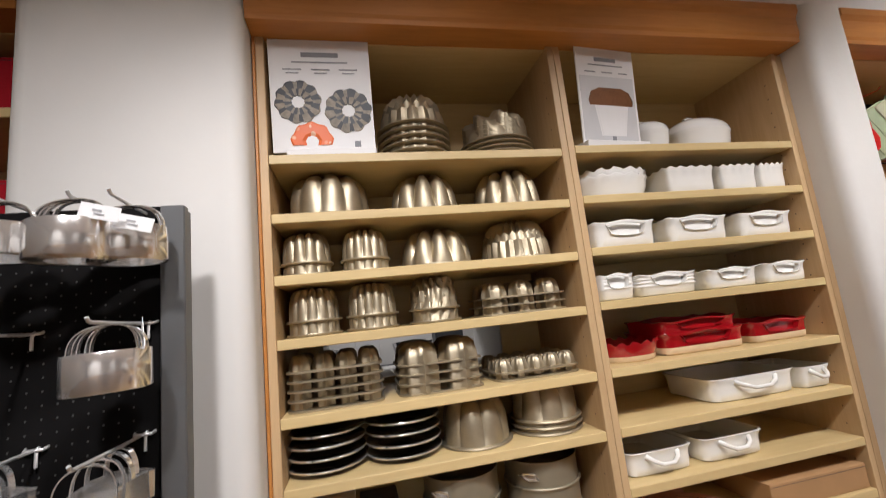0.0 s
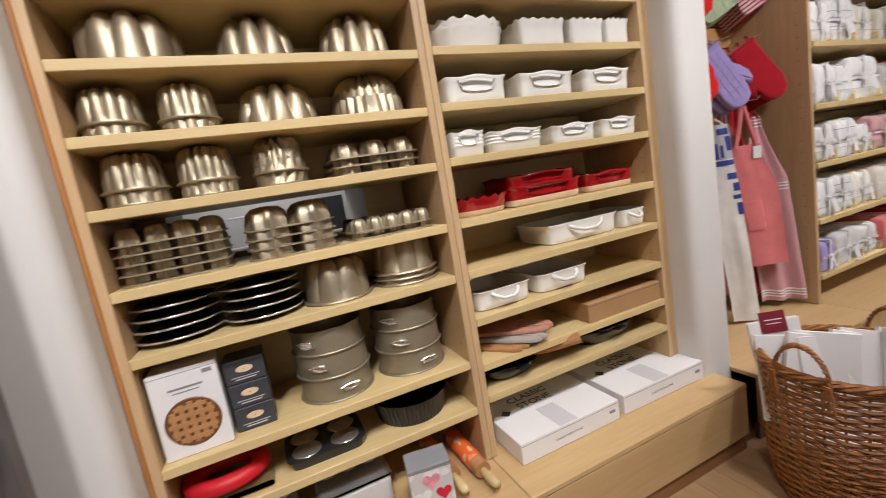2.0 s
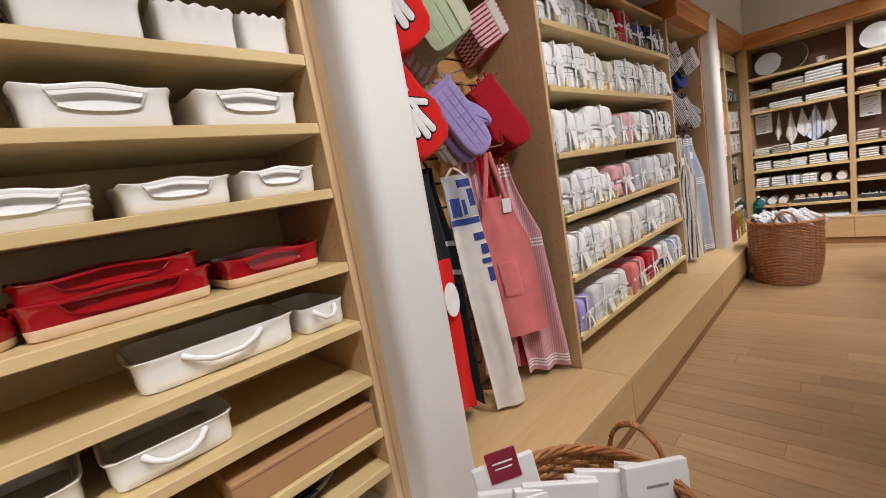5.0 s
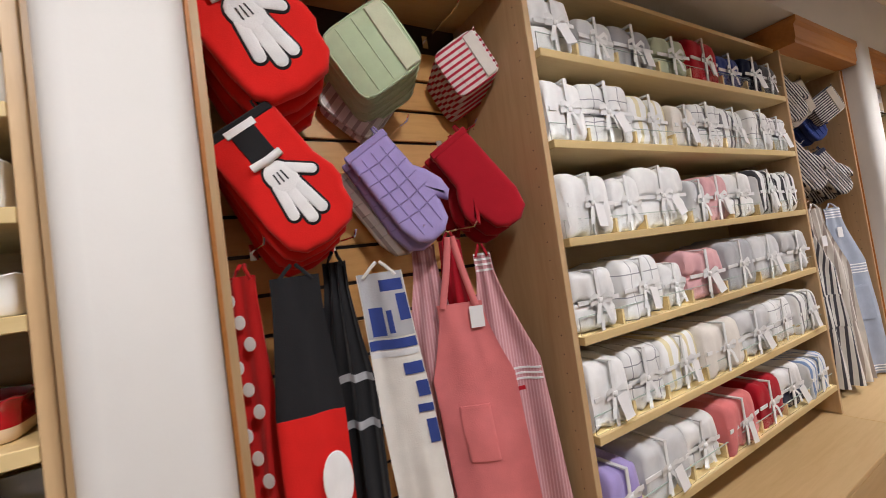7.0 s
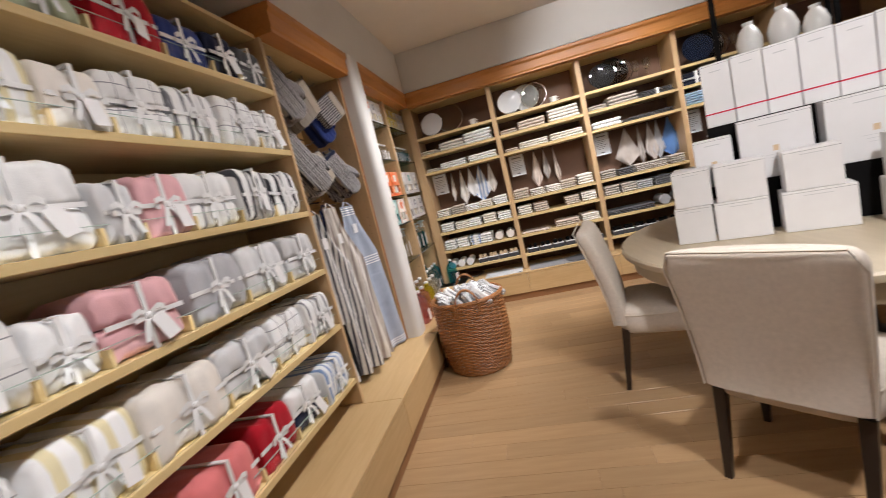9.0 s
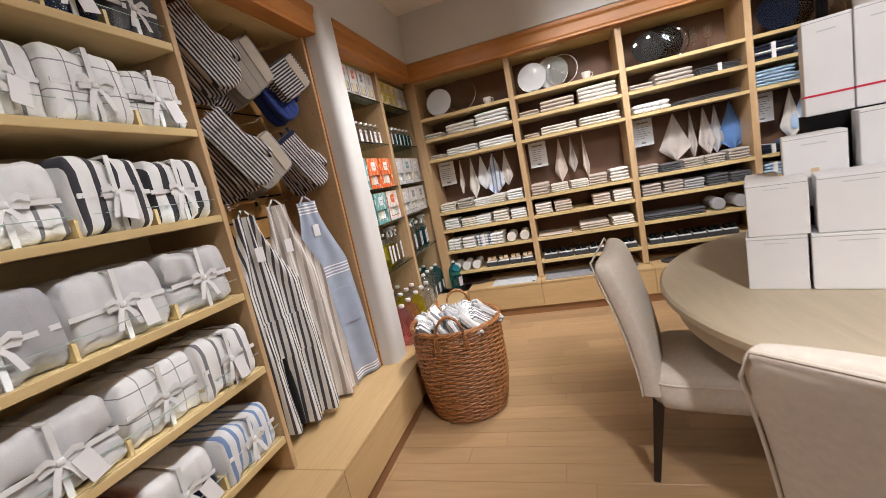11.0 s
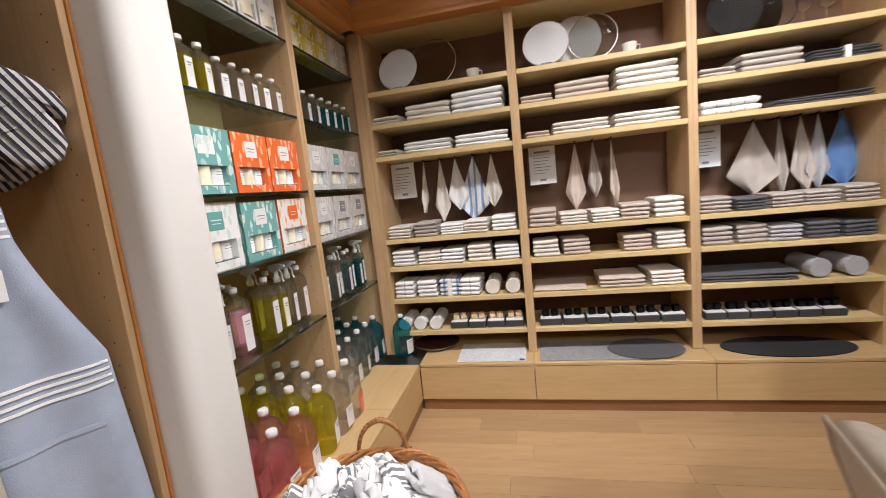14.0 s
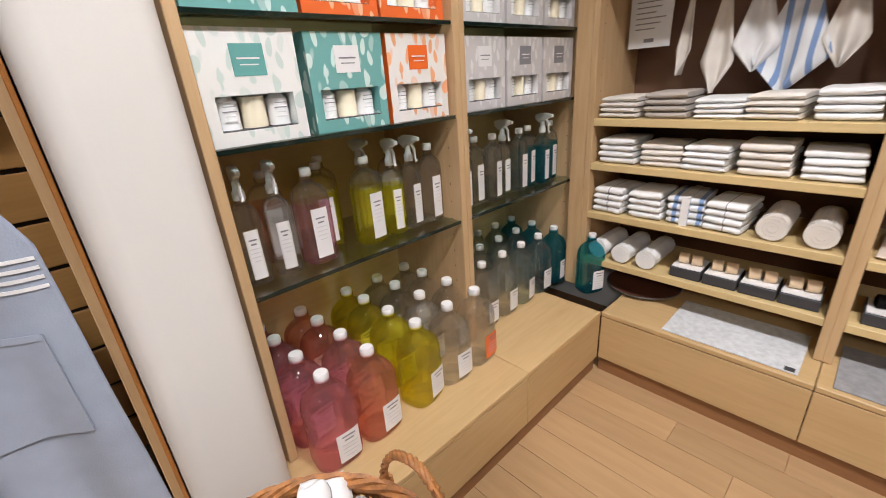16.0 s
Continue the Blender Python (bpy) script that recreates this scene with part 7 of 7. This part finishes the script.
# folded dish towels in the second basket
tagged(part("basket_filling", lathe(bmesh.new(), ((0.215, -0.027), (0.245, 0.35), (0.2, 0.42), (0.05, 0.44)), 30, lambda a, k: 1 + 0.02 * math.sin(5 * a), True, True), C_PALEGREY, m=pose(6.13, 0.735, 0.015), smooth=60), "grey dish towels packed low in the basket", "towels")
rb2 = random.Random(12)
mats2 = (C_GREY, C_TOWELSTRIPE, C_PALEGREY, C_TOWELSTRIPE, C_THINSTRIPE, C_GREYSTRIPE, C_TOWELSTRIPE, C_PALEGREY, C_THINSTRIPE, C_GREYSTRIPE, C_WHITE, C_TOWELSTRIPE)
for k in range(34):
    a = -0.5 + k * 2.399
    rr = 0.215 * math.sqrt((k + 0.4) / 34)
    m = pose(6.13 + rr * math.cos(a), 0.735 + rr * math.sin(a), 0.475 + 0.07 * rb2.random() + 0.05 * (1 - rr / 0.215), 0, 0, 25 + rb2.uniform(-35, 35)) @ pose(0, 0, 0, 60 + rb2.uniform(-25, 20), rb2.uniform(-30, 30), 0)
    bundle(0, 0, 0, 0.11, 0.045, mats2[k % 12], k, ribbon=False, layers=2, d=0.16, crumple=True, tag_on=(k % 4 == 1), m=m, label="folded " + mats2[k % 12].name.replace("_", " ") + " dish towel in wicker basket", group="dish towels")

# ---- chairs, table and gift boxes ----
def chair(x, y, turn, label):
    t = thing("dining_chair", pose(x, y, GROUND, 0, 0, turn) @ Matrix.Diagonal((1.05, 1.0, 1.048, 1)), label, "chair", "dining chairs")
    bk = bmesh.new()
    rings = []
    for v in [i / 14 for i in range(13)] + [0.90, 0.935, 0.96, 0.98, 0.993, 1.0]:
        z = 0.40 + 0.56 * v
        off = 0.02 + 0.13 * v ** 1.6
        hw, th = 0.235 + 0.035 * v, 0.050
        if v > 0.88:
            f = (v - 0.88) / 0.12
            hw -= 0.045 * (1 - math.sqrt(max(0.0, 1 - f * f)))
            th *= 0.25 + 0.75 * math.sqrt(max(0.0, 1 - f ** 3))
        ring = []
        for a, b in superellipse(2 * hw, 2 * th, 44, 4.5):
            ring.append((a, off + b - 0.02 * (1 - (a / hw) ** 2) * v, z + 0.006 * (1 - (a / hw) ** 2) * (v > 0.85)))
        rings.append(ring)
    grid_faces(bk, rings, True, True, True)
    bk = part("backrest", bk, FABRIC, t, "upholstered in warm grey linen", smooth=85)
    pp = [(s * (0.235 + 0.035 * v - (0.035 * ((v - 0.85) / 0.15) ** 2.5 if v > 0.85 else 0)), 0.02 + 0.13 * v ** 1.6 + 0.036, 0.40 + 0.56 * v) for s, v in [(-1, i / 8) for i in range(9)] + [(1, 1 - i / 8) for i in range(9)]]
    part("piping", tube(bmesh.new(), pp, 0.0045, 6), PIPING, bk, smooth=60)
    st = bmesh.new()
    rings = []
    for k, z in ((0.94, 0.345), (0.99, 0.36), (1.0, 0.40), (1.0, 0.45), (0.97, 0.475), (0.86, 0.49), (0.5, 0.495)):
        rings.append([(a * k, -0.22 + b * k, z) for a, b in superellipse(0.49, 0.50, 36, 6)])
    grid_faces(st, rings, True, True, True)
    st = part("seat", st, FABRIC, t, smooth=50)
    part("piping", tube(bmesh.new(), [(a * 1.0, -0.22 + b * 1.0, 0.455) for a, b in superellipse(0.492, 0.502, 36, 6)], 0.004, 6, True), PIPING, st, smooth=60)
    for sx in (-1, 1):
        for yy, dy in ((-0.42, 0.0), (0.0, 0.045)):
            part("leg", grid_faces(bmesh.new(), [[(sx * 0.205 + a * k, yy + dy * (1 - q) + b * k, 0.37 * q) for a, b in superellipse(0.046, 0.046, 12, 8)] for q, k in ((0.0, 0.62), (1.0, 1.0))], True, True, True), ESPRESSO, t, "dark espresso wood leg", smooth=40)
    return t


chair(4.56, -0.64, 47, "warm grey upholstered dining chair with dark tapered legs, back to aisle")
chair(5.654, -0.331, -12, "warm grey upholstered dining chair with dark tapered legs, beside basket")
TX, TY = 5.55, -1.47
t = thing("round_table", pose(TX, TY, GROUND) @ Matrix.Diagonal((1, 1, 0.805 / 0.76, 1)), "large round washed-oak pedestal table stacked with boxes", "table")
part("tabletop", lathe(bmesh.new(), ((0.002, 0.715), (1.06, 0.715), (1.085, 0.722), (1.09, 0.735), (1.09, 0.75), (1.08, 0.76), (0.002, 0.76)), 96), TABLEWOOD, t, smooth=40)
part("apron_ring", lathe(bmesh.new(), ((1.0, 0.63), (1.03, 0.63), (1.03, 0.714), (1.0, 0.714)), 96), TABLEWOOD, t, smooth=40)
part("pedestal", lathe(bmesh.new(), ((0.34, 0.0), (0.34, 0.05), (0.24, 0.08), (0.13, 0.14), (0.11, 0.3), (0.15, 0.45), (0.12, 0.55), (0.3, 0.70), (0.3, 0.714)), 40, cap0=True, cap1=True), ESPRESSO, t, "dark turned pedestal", smooth=40)


def gift(x, y, z, w, d, h, turn, big=False, stripe=False):
    t, hw, hd = carton(-w / 2, w / 2, -d / 2, d / 2, 0, h, CARD, "tall white gift carton with thin red band, stacked" if stripe else ("large white gift carton with small gold emblem" if big else "small white gift carton stacked on table"), "gift_carton", group="white gift cartons")
    t.matrix_basis = pose(x, y, z + 0.001, 0, 0, turn)
    part("print_line", box_bm(-w * 0.2, w * 0.2, -hd - 0.001, -hd, h * 0.86, h * 0.875), CARDGREY, t)
    if big:
        part("emblem", box_bm(-0.012, 0.012, -hd - 0.0012, -hd, h * 0.42, h * 0.42 + 0.03, 0.0), CLAY, t, "small gold emblem")
        for k in range(3):
            part("print_line", box_bm(-w * (0.14 - 0.03 * k), w * (0.14 - 0.03 * k), -hd - 0.001, -hd, h * (0.36 - 0.05 * k), h * (0.365 - 0.05 * k)), CARDGREY, t)
    if stripe:
        part("red_band", box_bm(-hw - 0.0006, hw + 0.0006, -hd - 0.001, hd * 0.5, h * 0.2, h * 0.2 + 0.008), REDPRINT, t, "thin red band")
    return t


# boxes face the aisle; the pile steps up on a dark riser
AX = -112
fx, fy = math.sin(radians(AX)), -math.cos(radians(AX))
sx_, sy_ = math.cos(radians(AX)), math.sin(radians(AX))
OX, OY = 5.483, -0.658


def spot(along, back):
    return OX + sx_ * along - fx * back, OY + sy_ * along - fy * back


rz = thing("display_riser", pose(*spot(0.78, 0.34), 0.761, 0, 0, AX), "low matt black display riser under the gift cartons", "riser")
part("lower_step", box_bm(-0.60, 0.62, -0.13, 0.40, 0, 0.275), BLACK, rz)
part("upper_step", box_bm(-0.57, 0.62, 0.055, 0.40, 0.275, 0.605), BLACK, rz)
for along, w, two in ((0.09, 0.18, 0.18), (0.31, 0.24, 0.22), (0.62, 0.28, 0.0), (0.60, 0.22, 0.22), (0.98, 0.26, 0.25)):
    fwd = 0.0 if along < 0.9 else -0.08
    if along != 0.60:
        gift(*spot(along, 0.115 + fwd), 0.76, w, 0.165, 0.205, AX)
    if two:
        gift(*spot(along + 0.01, 0.115 + fwd), 0.967, two, 0.16, 0.20, AX)
gift(*spot(0.08, 0.38), 0.76, 0.15, 0.22, 0.205, AX)
gift(*spot(0.058, 0.38), 0.967, 0.115, 0.21, 0.19, AX)
for along, w, h in ((0.222, 0.185, 0.27), (0.50, 0.31, 0.325), (0.88, 0.36, 0.328)):
    gift(*spot(along, 0.30), 1.036, w, 0.175, h, AX, big=True)
for k in range(8):
    gift(*spot(0.287 + 0.148 * k, 0.503), 1.366, 0.143, 0.21, 0.36 + 0.004 * (k % 2), AX, stripe=True)

# ---- dark metal rack on the table ----
RX, RY = 6.24, -1.65
t = thing("display_rack", pose(RX, RY, 0.761, 0, 0, AX), "black metal two-tier display rack standing on table", "display rack")
for a in (-0.3, 0.3):
    for b in (-0.1, 0.1):
        part("post", box_bm(a - 0.014, a + 0.014, b - 0.014, b + 0.014, 0, 1.5, 0.002), BLACK, t)
for z in (0.03, 0.48, 0.94):
    part("rack_shelf", box_bm(-0.315, 0.315, -0.115, 0.115, z, z + 0.018, 0.002), BLACK, t)
for a, z, r, h in ((-0.12, 1.72, 0.075, 0.27), (0.06, 1.72, 0.085, 0.3), (0.22, 1.72, 0.07, 0.24), (-0.14, 1.26, 0.085, 0.24), (0.10, 1.26, 0.09, 0.26)):
    v = thing("vase", pose(RX + sx_ * a, RY + sy_ * a, z), "pale ceramic vase standing on black rack", "vase", "rack vases")
    part("body", lathe(bmesh.new(), ((0.002, 0.0), (r * 0.6, 0.0), (r * 0.95, h * 0.35), (r, h * 0.55), (r * 0.7, h * 0.8), (r * 0.35, h * 0.92), (r * 0.42, h), (r * 0.36, h), (r * 0.3, h * 0.9)), 32), WHITEGLAZE, v, smooth=50)

# ---- peg board with biscuit cutters ----
t = thing("peg_board", pose(-0.018, 0.97, 0), "black peg board stand with grey metal frame", "peg board")
part("board", box_bm(-1.12, -0.372, 0.02, 0.03, 0.08, 1.72), BLACK, t)
for px in (-1.18, -0.380):
    part("post", box_bm(px, px + (0.048 if px > -1 else 0.06), -0.005, 0.018, GROUND, 1.752, 0.003), GREYMETAL, t)
    part("post_return", box_bm(px + 0.008, px + 0.044, 0.018, 0.044, GROUND, 1.748, 0.003), GREYMETAL, t)
    part("foot", box_bm(px, px + 0.06, -0.14, 0.16, GROUND, GROUND + 0.04, 0.004), GREYMETAL, t)
part("top_rail", box_bm(-1.12, -0.380, -0.002, 0.045, 1.722, 1.752, 0.003), BLACK, t)
holes = bmesh.new()
for i in range(26):
    for j in range(60):
        bmesh.ops.create_circle(holes, cap_ends=True, radius=0.0023, segments=6, matrix=pose(-1.1 + i * 0.0265, 0.0195, 0.12 + j * 0.0265, 90, 0, 0))
tagged(part("peg_hole_grid", holes, painted("peg_hole", (0.05, 0.05, 0.05), 0.7), t), kind="stuff")


def peg_hook(x, z, length=0.215):
    h = bmesh.new()
    tube(h, [(0, 0.012, 0.0), (0, -0.01, 0.0), (0, -length * 0.5, 0.0), (0, -length, 0.002), (0, -length - 0.006, 0.004), (0, -length - 0.011, 0.010)], 0.0032, 8)
    tube(h, [(0.004, 0.004, 0.004), (0.004, -0.003, -0.006), (0.004, -0.003, -0.032)], 0.0032, 8)
    tube(h, [(-0.019, 0.008, 0.003), (-0.016, -0.004, 0.0), (0.016, -0.004, 0.0), (0.019, 0.008, 0.003)], 0.0032, 8)
    tagged(part("peg_hook", h, ZINC, smooth=60, m=pose(x, 0.985, z)), "chrome hook holding biscuit cutters on peg board", "hook", "peg hooks")


def strip(outline, depth, mat, closed=True):
    bm = bmesh.new()
    o = outline + ([outline[0]] if closed else [])
    grid_faces(bm, [[(a, 0, b), (a, depth, b)] for a, b in o], False)
    ext = bmesh.ops.solidify(bm, geom=list(bm.faces), thickness=0.0012)
    return mesh_of(bm, mat, 50)


def oval(w, h, n=32, f=None):
    return [(w / 2 * math.cos(2 * math.pi * i / n) * (f(i) if f else 1), h / 2 * math.sin(2 * math.pi * i / n) * (f(i) if f else 1)) for i in range(n)]


def strap_arch(w, h, z0=0.0):
    """A flat bent strip that arches over a cutter."""
    bm = bmesh.new()
    rows = []
    for i in range(19):
        a = math.pi * i / 18
        c = (w * math.copysign(abs(math.cos(a)) ** 0.8, math.cos(a)), z0 + h * math.sin(a) ** 0.8)
        n = (math.cos(a) * 0.0011, math.sin(a) * 0.0011)
        rows.append([(c[0] + n[0], -0.0045, c[1] + n[1]), (c[0] + n[0], 0.0045, c[1] + n[1]), (c[0] - n[0], 0.0045, c[1] - n[1]), (c[0] - n[0], -0.0045, c[1] - n[1])])
    grid_faces(bm, rows, True)
    return bm


def figure_outline():
    """A rounded body with a head, two arms and two legs."""
    half = ((0.0, 0.062), (0.012, 0.060), (0.019, 0.050), (0.019, 0.038), (0.013, 0.029), (0.026, 0.026), (0.042, 0.024), (0.049, 0.016), (0.046, 0.007), (0.030, 0.004), (0.024, -0.006), (0.027, -0.022), (0.037, -0.040), (0.036, -0.052), (0.026, -0.058), (0.015, -0.050), (0.006, -0.034), (0.0, -0.030))
    return list(half) + [(-a, b) for a, b in half[-2:0:-1]]


def cutter(x, y, z, kind, mat, m2=None, k=0):
    t = thing("biscuit_cutter", pose(x, y, z) @ (m2 or pose(0, 0, 0)), ("copper" if mat is COPPER else "shiny steel") + " " + kind + " biscuit cutter hanging on a hook", "biscuit cutter", "biscuit cutters")
    if kind == "round":
        r = 0.065 - 0.0065 * k
        part("ring", lathe(bmesh.new(), ((r - 0.001, -0.066), (r, -0.065), (r, -0.002), (r - 0.001, 0.0), (r - 0.003, 0.0), (r - 0.0015, -0.003), (r - 0.0015, -0.065)), 48), mat, t, smooth=50)
        part("strap", strap_arch(r - 0.002, 0.050, -0.004), mat, t, smooth=50)
    elif kind == "fluted":
        r = 0.060 - 0.006 * k
        part("ring", lathe(bmesh.new(), ((r, -0.054), (r + 0.001, -0.040), (r + 0.001, 0.0), (r - 0.001, 0.0), (r - 0.001, -0.040), (r - 0.002, -0.054)), 96, lambda a, q: 1 + (0.03 * math.sin(24 * a) if q in (0, 5) else 0.006 * math.sin(24 * a))), mat, t, smooth=40)
        part("strap", strap_arch(r - 0.002, 0.050, -0.004), mat, t, smooth=50)
    elif kind == "square":
        w = 0.082 - 0.006 * k
        sq = bmesh.new()
        grid_faces(sq, [[(a, b, zz) for a, b in superellipse(w - e, w - e, 28, 14)] for zz, e in ((-0.046, 0.0), (0.0, 0.0), (0.0, 0.003), (-0.046, 0.003))], True)
        part("frame", mesh_of(sq, mat, 30), None, t)
        part("strap", strap_arch(w / 2 - 0.002, 0.052, -0.004), mat, t, smooth=50)
    else:
        f = {"flower": lambda i: 1 + 0.20 * math.cos(6 * 2 * math.pi * i / 60), "figure": None, "leaf": lambda i: 1 + 0.16 * math.cos(9 * 2 * math.pi * i / 60) + 0.06 * math.cos(3 * 2 * math.pi * i / 60)}[kind]
        size = 1.0 - 0.06 * (k % 3)
        line = [(a * size, b * size) for a, b in (figure_outline() if kind == "figure" else oval(0.082, 0.10, 60, f))]
        top = max(b for a, b in line if abs(a) < 0.012)
        part("band", strip(line, 0.022, mat), None, t, m=pose(0, -0.011, -top))
    return t


RAIL = 1.737
PEGS = ((-0.60, RAIL, "fluted", 3, STEEL), (-0.49, RAIL, "round", 4, STEEL), (-0.425, RAIL, "round", 3, STEEL), (-0.43, 1.505, "round", 5, STEEL), (-0.635, 1.505, "none", 0, STEEL), (-0.62, 1.285, "square", 4, STEEL), (-0.435, 1.285, "square", 4, STEEL),
        (-0.60, 1.085, "figure", 2, TIN), (-0.415, 1.075, "flower", 7, TIN), (-0.79, 0.855, "flower", 3, COPPER), (-0.607, 0.857, "leaf", 4, COPPER), (-0.405, 0.86, "leaf", 6, COPPER), (-0.52, 0.66, "flower", 4, COPPER), (-0.80, 1.285, "square", 3, STEEL), (-0.80, 1.09, "flower", 3, TIN))
for hx, hz, kind, n, mat in PEGS:
    peg_hook(hx, hz, 0.145 if hz == RAIL else 0.19 if kind == "round" else 0.215)
    for k in range(n):
        if kind in ("round", "fluted"):
            back = 0.845 if hx != -0.425 else 0.90
            cutter(hx + 0.001 * (k % 2), back + 0.0055 * k, hz - 0.0485, kind, mat, pose(0, 0, 0, 0, 2 * (k % 2) - 1, 3 * (k % 3 - 1)), k)
        elif kind == "square":
            cutter(hx, 0.80 + 0.034 * k, hz - 0.0505, kind, mat, pose(0, 0, 0, 0, 5 * (k % 2) - 3, 24 - 17 * k), k % 2)
        else:
            step = 0.048 if kind == "figure" else 0.0245
            cutter(hx, (0.84 if kind == "figure" else 0.800) + step * k, hz + 0.0035, kind, mat, pose(0, 0, 0, 0, 9 * ((k * 5) % 4 - 1.5), 5 * (k % 3 - 1)), k)
TAG = box_bm(-0.035, 0.035, 0, 0.0012, -0.026, 0.0, 0.0004)
TAG_BARS = bmesh.new()
for u0, u1, v0, v1 in ((-0.012, 0.004, -0.012, -0.009), (-0.008, 0.010, -0.018, -0.0155)):
    box(TAG_BARS, u0, u1, -0.0012, -0.0004, v0, v1)
TAG, TAG_BARS = mesh_of(TAG, CARD, 30), mesh_of(TAG_BARS, painted("grey_print", (0.35, 0.35, 0.36), 0.7), 30)
for tx, tz, ty, lean, turn in ((-0.42, 1.708, 0.80, 16, -8), (-0.375, 1.690, 0.815, 16, -8), (-0.375, 1.485, 0.845, 50, -62), (-0.395, 1.062, 0.86, 18, -12), (-0.69, 1.225, 0.82, -30, 10)):
    tag = tagged(part("price_tag", TAG, None, m=pose(tx, ty, tz, 0, lean, turn)), "white price tag tied to biscuit cutter", "tag", "price tags")
    part("print", TAG_BARS, None, tag)

# ---- ceiling lamps ----
def glow_build(nt, p):
    p.inputs["Emission Color"].default_value = (1, 0.9, 0.75, 1)
    p.inputs["Emission Strength"].default_value = 8.0


gl = material("lamp_glow", glow_build)
for lx, ly in ((7.0, 0.0), (6.4, 0.6), (5.2, -0.2), (4.0, 0.2), (2.4, -0.3), (0.6, -0.4)):
    t = thing("ceiling_spotlight", pose(lx, ly, CEILING), "small white recessed ceiling spotlight, switched on", "ceiling light", "ceiling spotlights")
    part("trim_ring", lathe(bmesh.new(), ((0.075, -0.001), (0.075, -0.006), (0.052, -0.012), (0.05, -0.002)), 32), CARD, t, smooth=40)
    part("bulb", lathe(bmesh.new(), ((0.048, -0.003), (0.03, -0.005)), 24, cap0=True, cap1=True), gl, t, "glowing bulb")

# dark red cartons in the far bay
for k in range(3):
    for zz in (1.78, 2.16):
        carton(-1.78 + 0.3 * k, -1.54 + 0.3 * k, 1.34, 1.6, zz, 0.18, C_RED, "dark red cloth-covered box on the shelf", "storage_box", group="red storage boxes")

# goods in the next aisle
tagged(part("aisle_table", box_bm(-0.7, 1.2, 2.5, 3.1, 0.902, 1.14, 0.004), CHARCOAL), "dark display plinth in the next aisle", "plinth")
for k, (ax, ay) in enumerate(((-0.5, 2.75), (-0.2, 2.85), (0.35, 2.9), (0.95, 2.8))):
    t = thing("steel_bowl", pose(ax, ay, 1.141), "shiny steel mixing bowl on display in next aisle", "bowl", "steel bowls")
    part("bowl", lathe(bmesh.new(), ((0.002, 0.0), (0.07, 0.002), (0.12, 0.06), (0.14, 0.15), (0.145, 0.152), (0.136, 0.15), (0.115, 0.06), (0.06, 0.008), (0.002, 0.006)), 36), CHROME, t, smooth=50)
for k, (ax, aw, ah) in enumerate(((-0.38, 0.12, 0.3), (0.05, 0.16, 0.24), (0.62, 0.2, 0.28), (1.12, 0.14, 0.3))):
    carton(ax - aw / 2, ax + aw / 2, 2.92, 3.06, 1.14, ah, CARD if k % 2 else CHARCOAL, "plain display box beside steel bowls in next aisle", "display_box", group="aisle boxes")

# ---- floor planks ----
PLANK = wood("oak_plank", (0.44, 0.285, 0.15), (0.355, 0.215, 0.105), rough=0.28, scale=(22, 2.2, 22), amount=0.12, gloss=0.45)
rnf = random.Random(9)
PW = 0.128
near, far = 0, bmesh.new()
plank_meshes = {}
ix = 0
while -3.15 + ix * PW < 7.78:
    x0 = -3.15 + ix * PW
    y0 = -5.18 - rnf.random()
    while y0 < 1.06:
        ln = rnf.choice((0.9, 1.1, 1.3, 1.5))
        ya, yb = max(y0, -5.18), min(y0 + ln, 1.085)
        if yb - ya > 0.03:
            if x0 > 1.4 and yb > -1.7 and near < 290:
                key = (round(yb - ya, 2))
                if key not in plank_meshes:
                    plank_meshes[key] = mesh_of(box_bm(0.0009, PW - 0.0009, 0.0009, key - 0.0009, -0.004, 0.0, 0.0008), PLANK)
                part("plank", plank_meshes[key], None, floor, m=pose(x0, ya, GROUND))
                near += 1
            else:
                box(far, x0 + 0.0006, x0 + PW - 0.0006, ya + 0.0006, yb - 0.0006, GROUND - 0.004, GROUND)
        y0 += ln
    ix += 1
tagged(part("planking", far, PLANK, floor), kind="stuff")
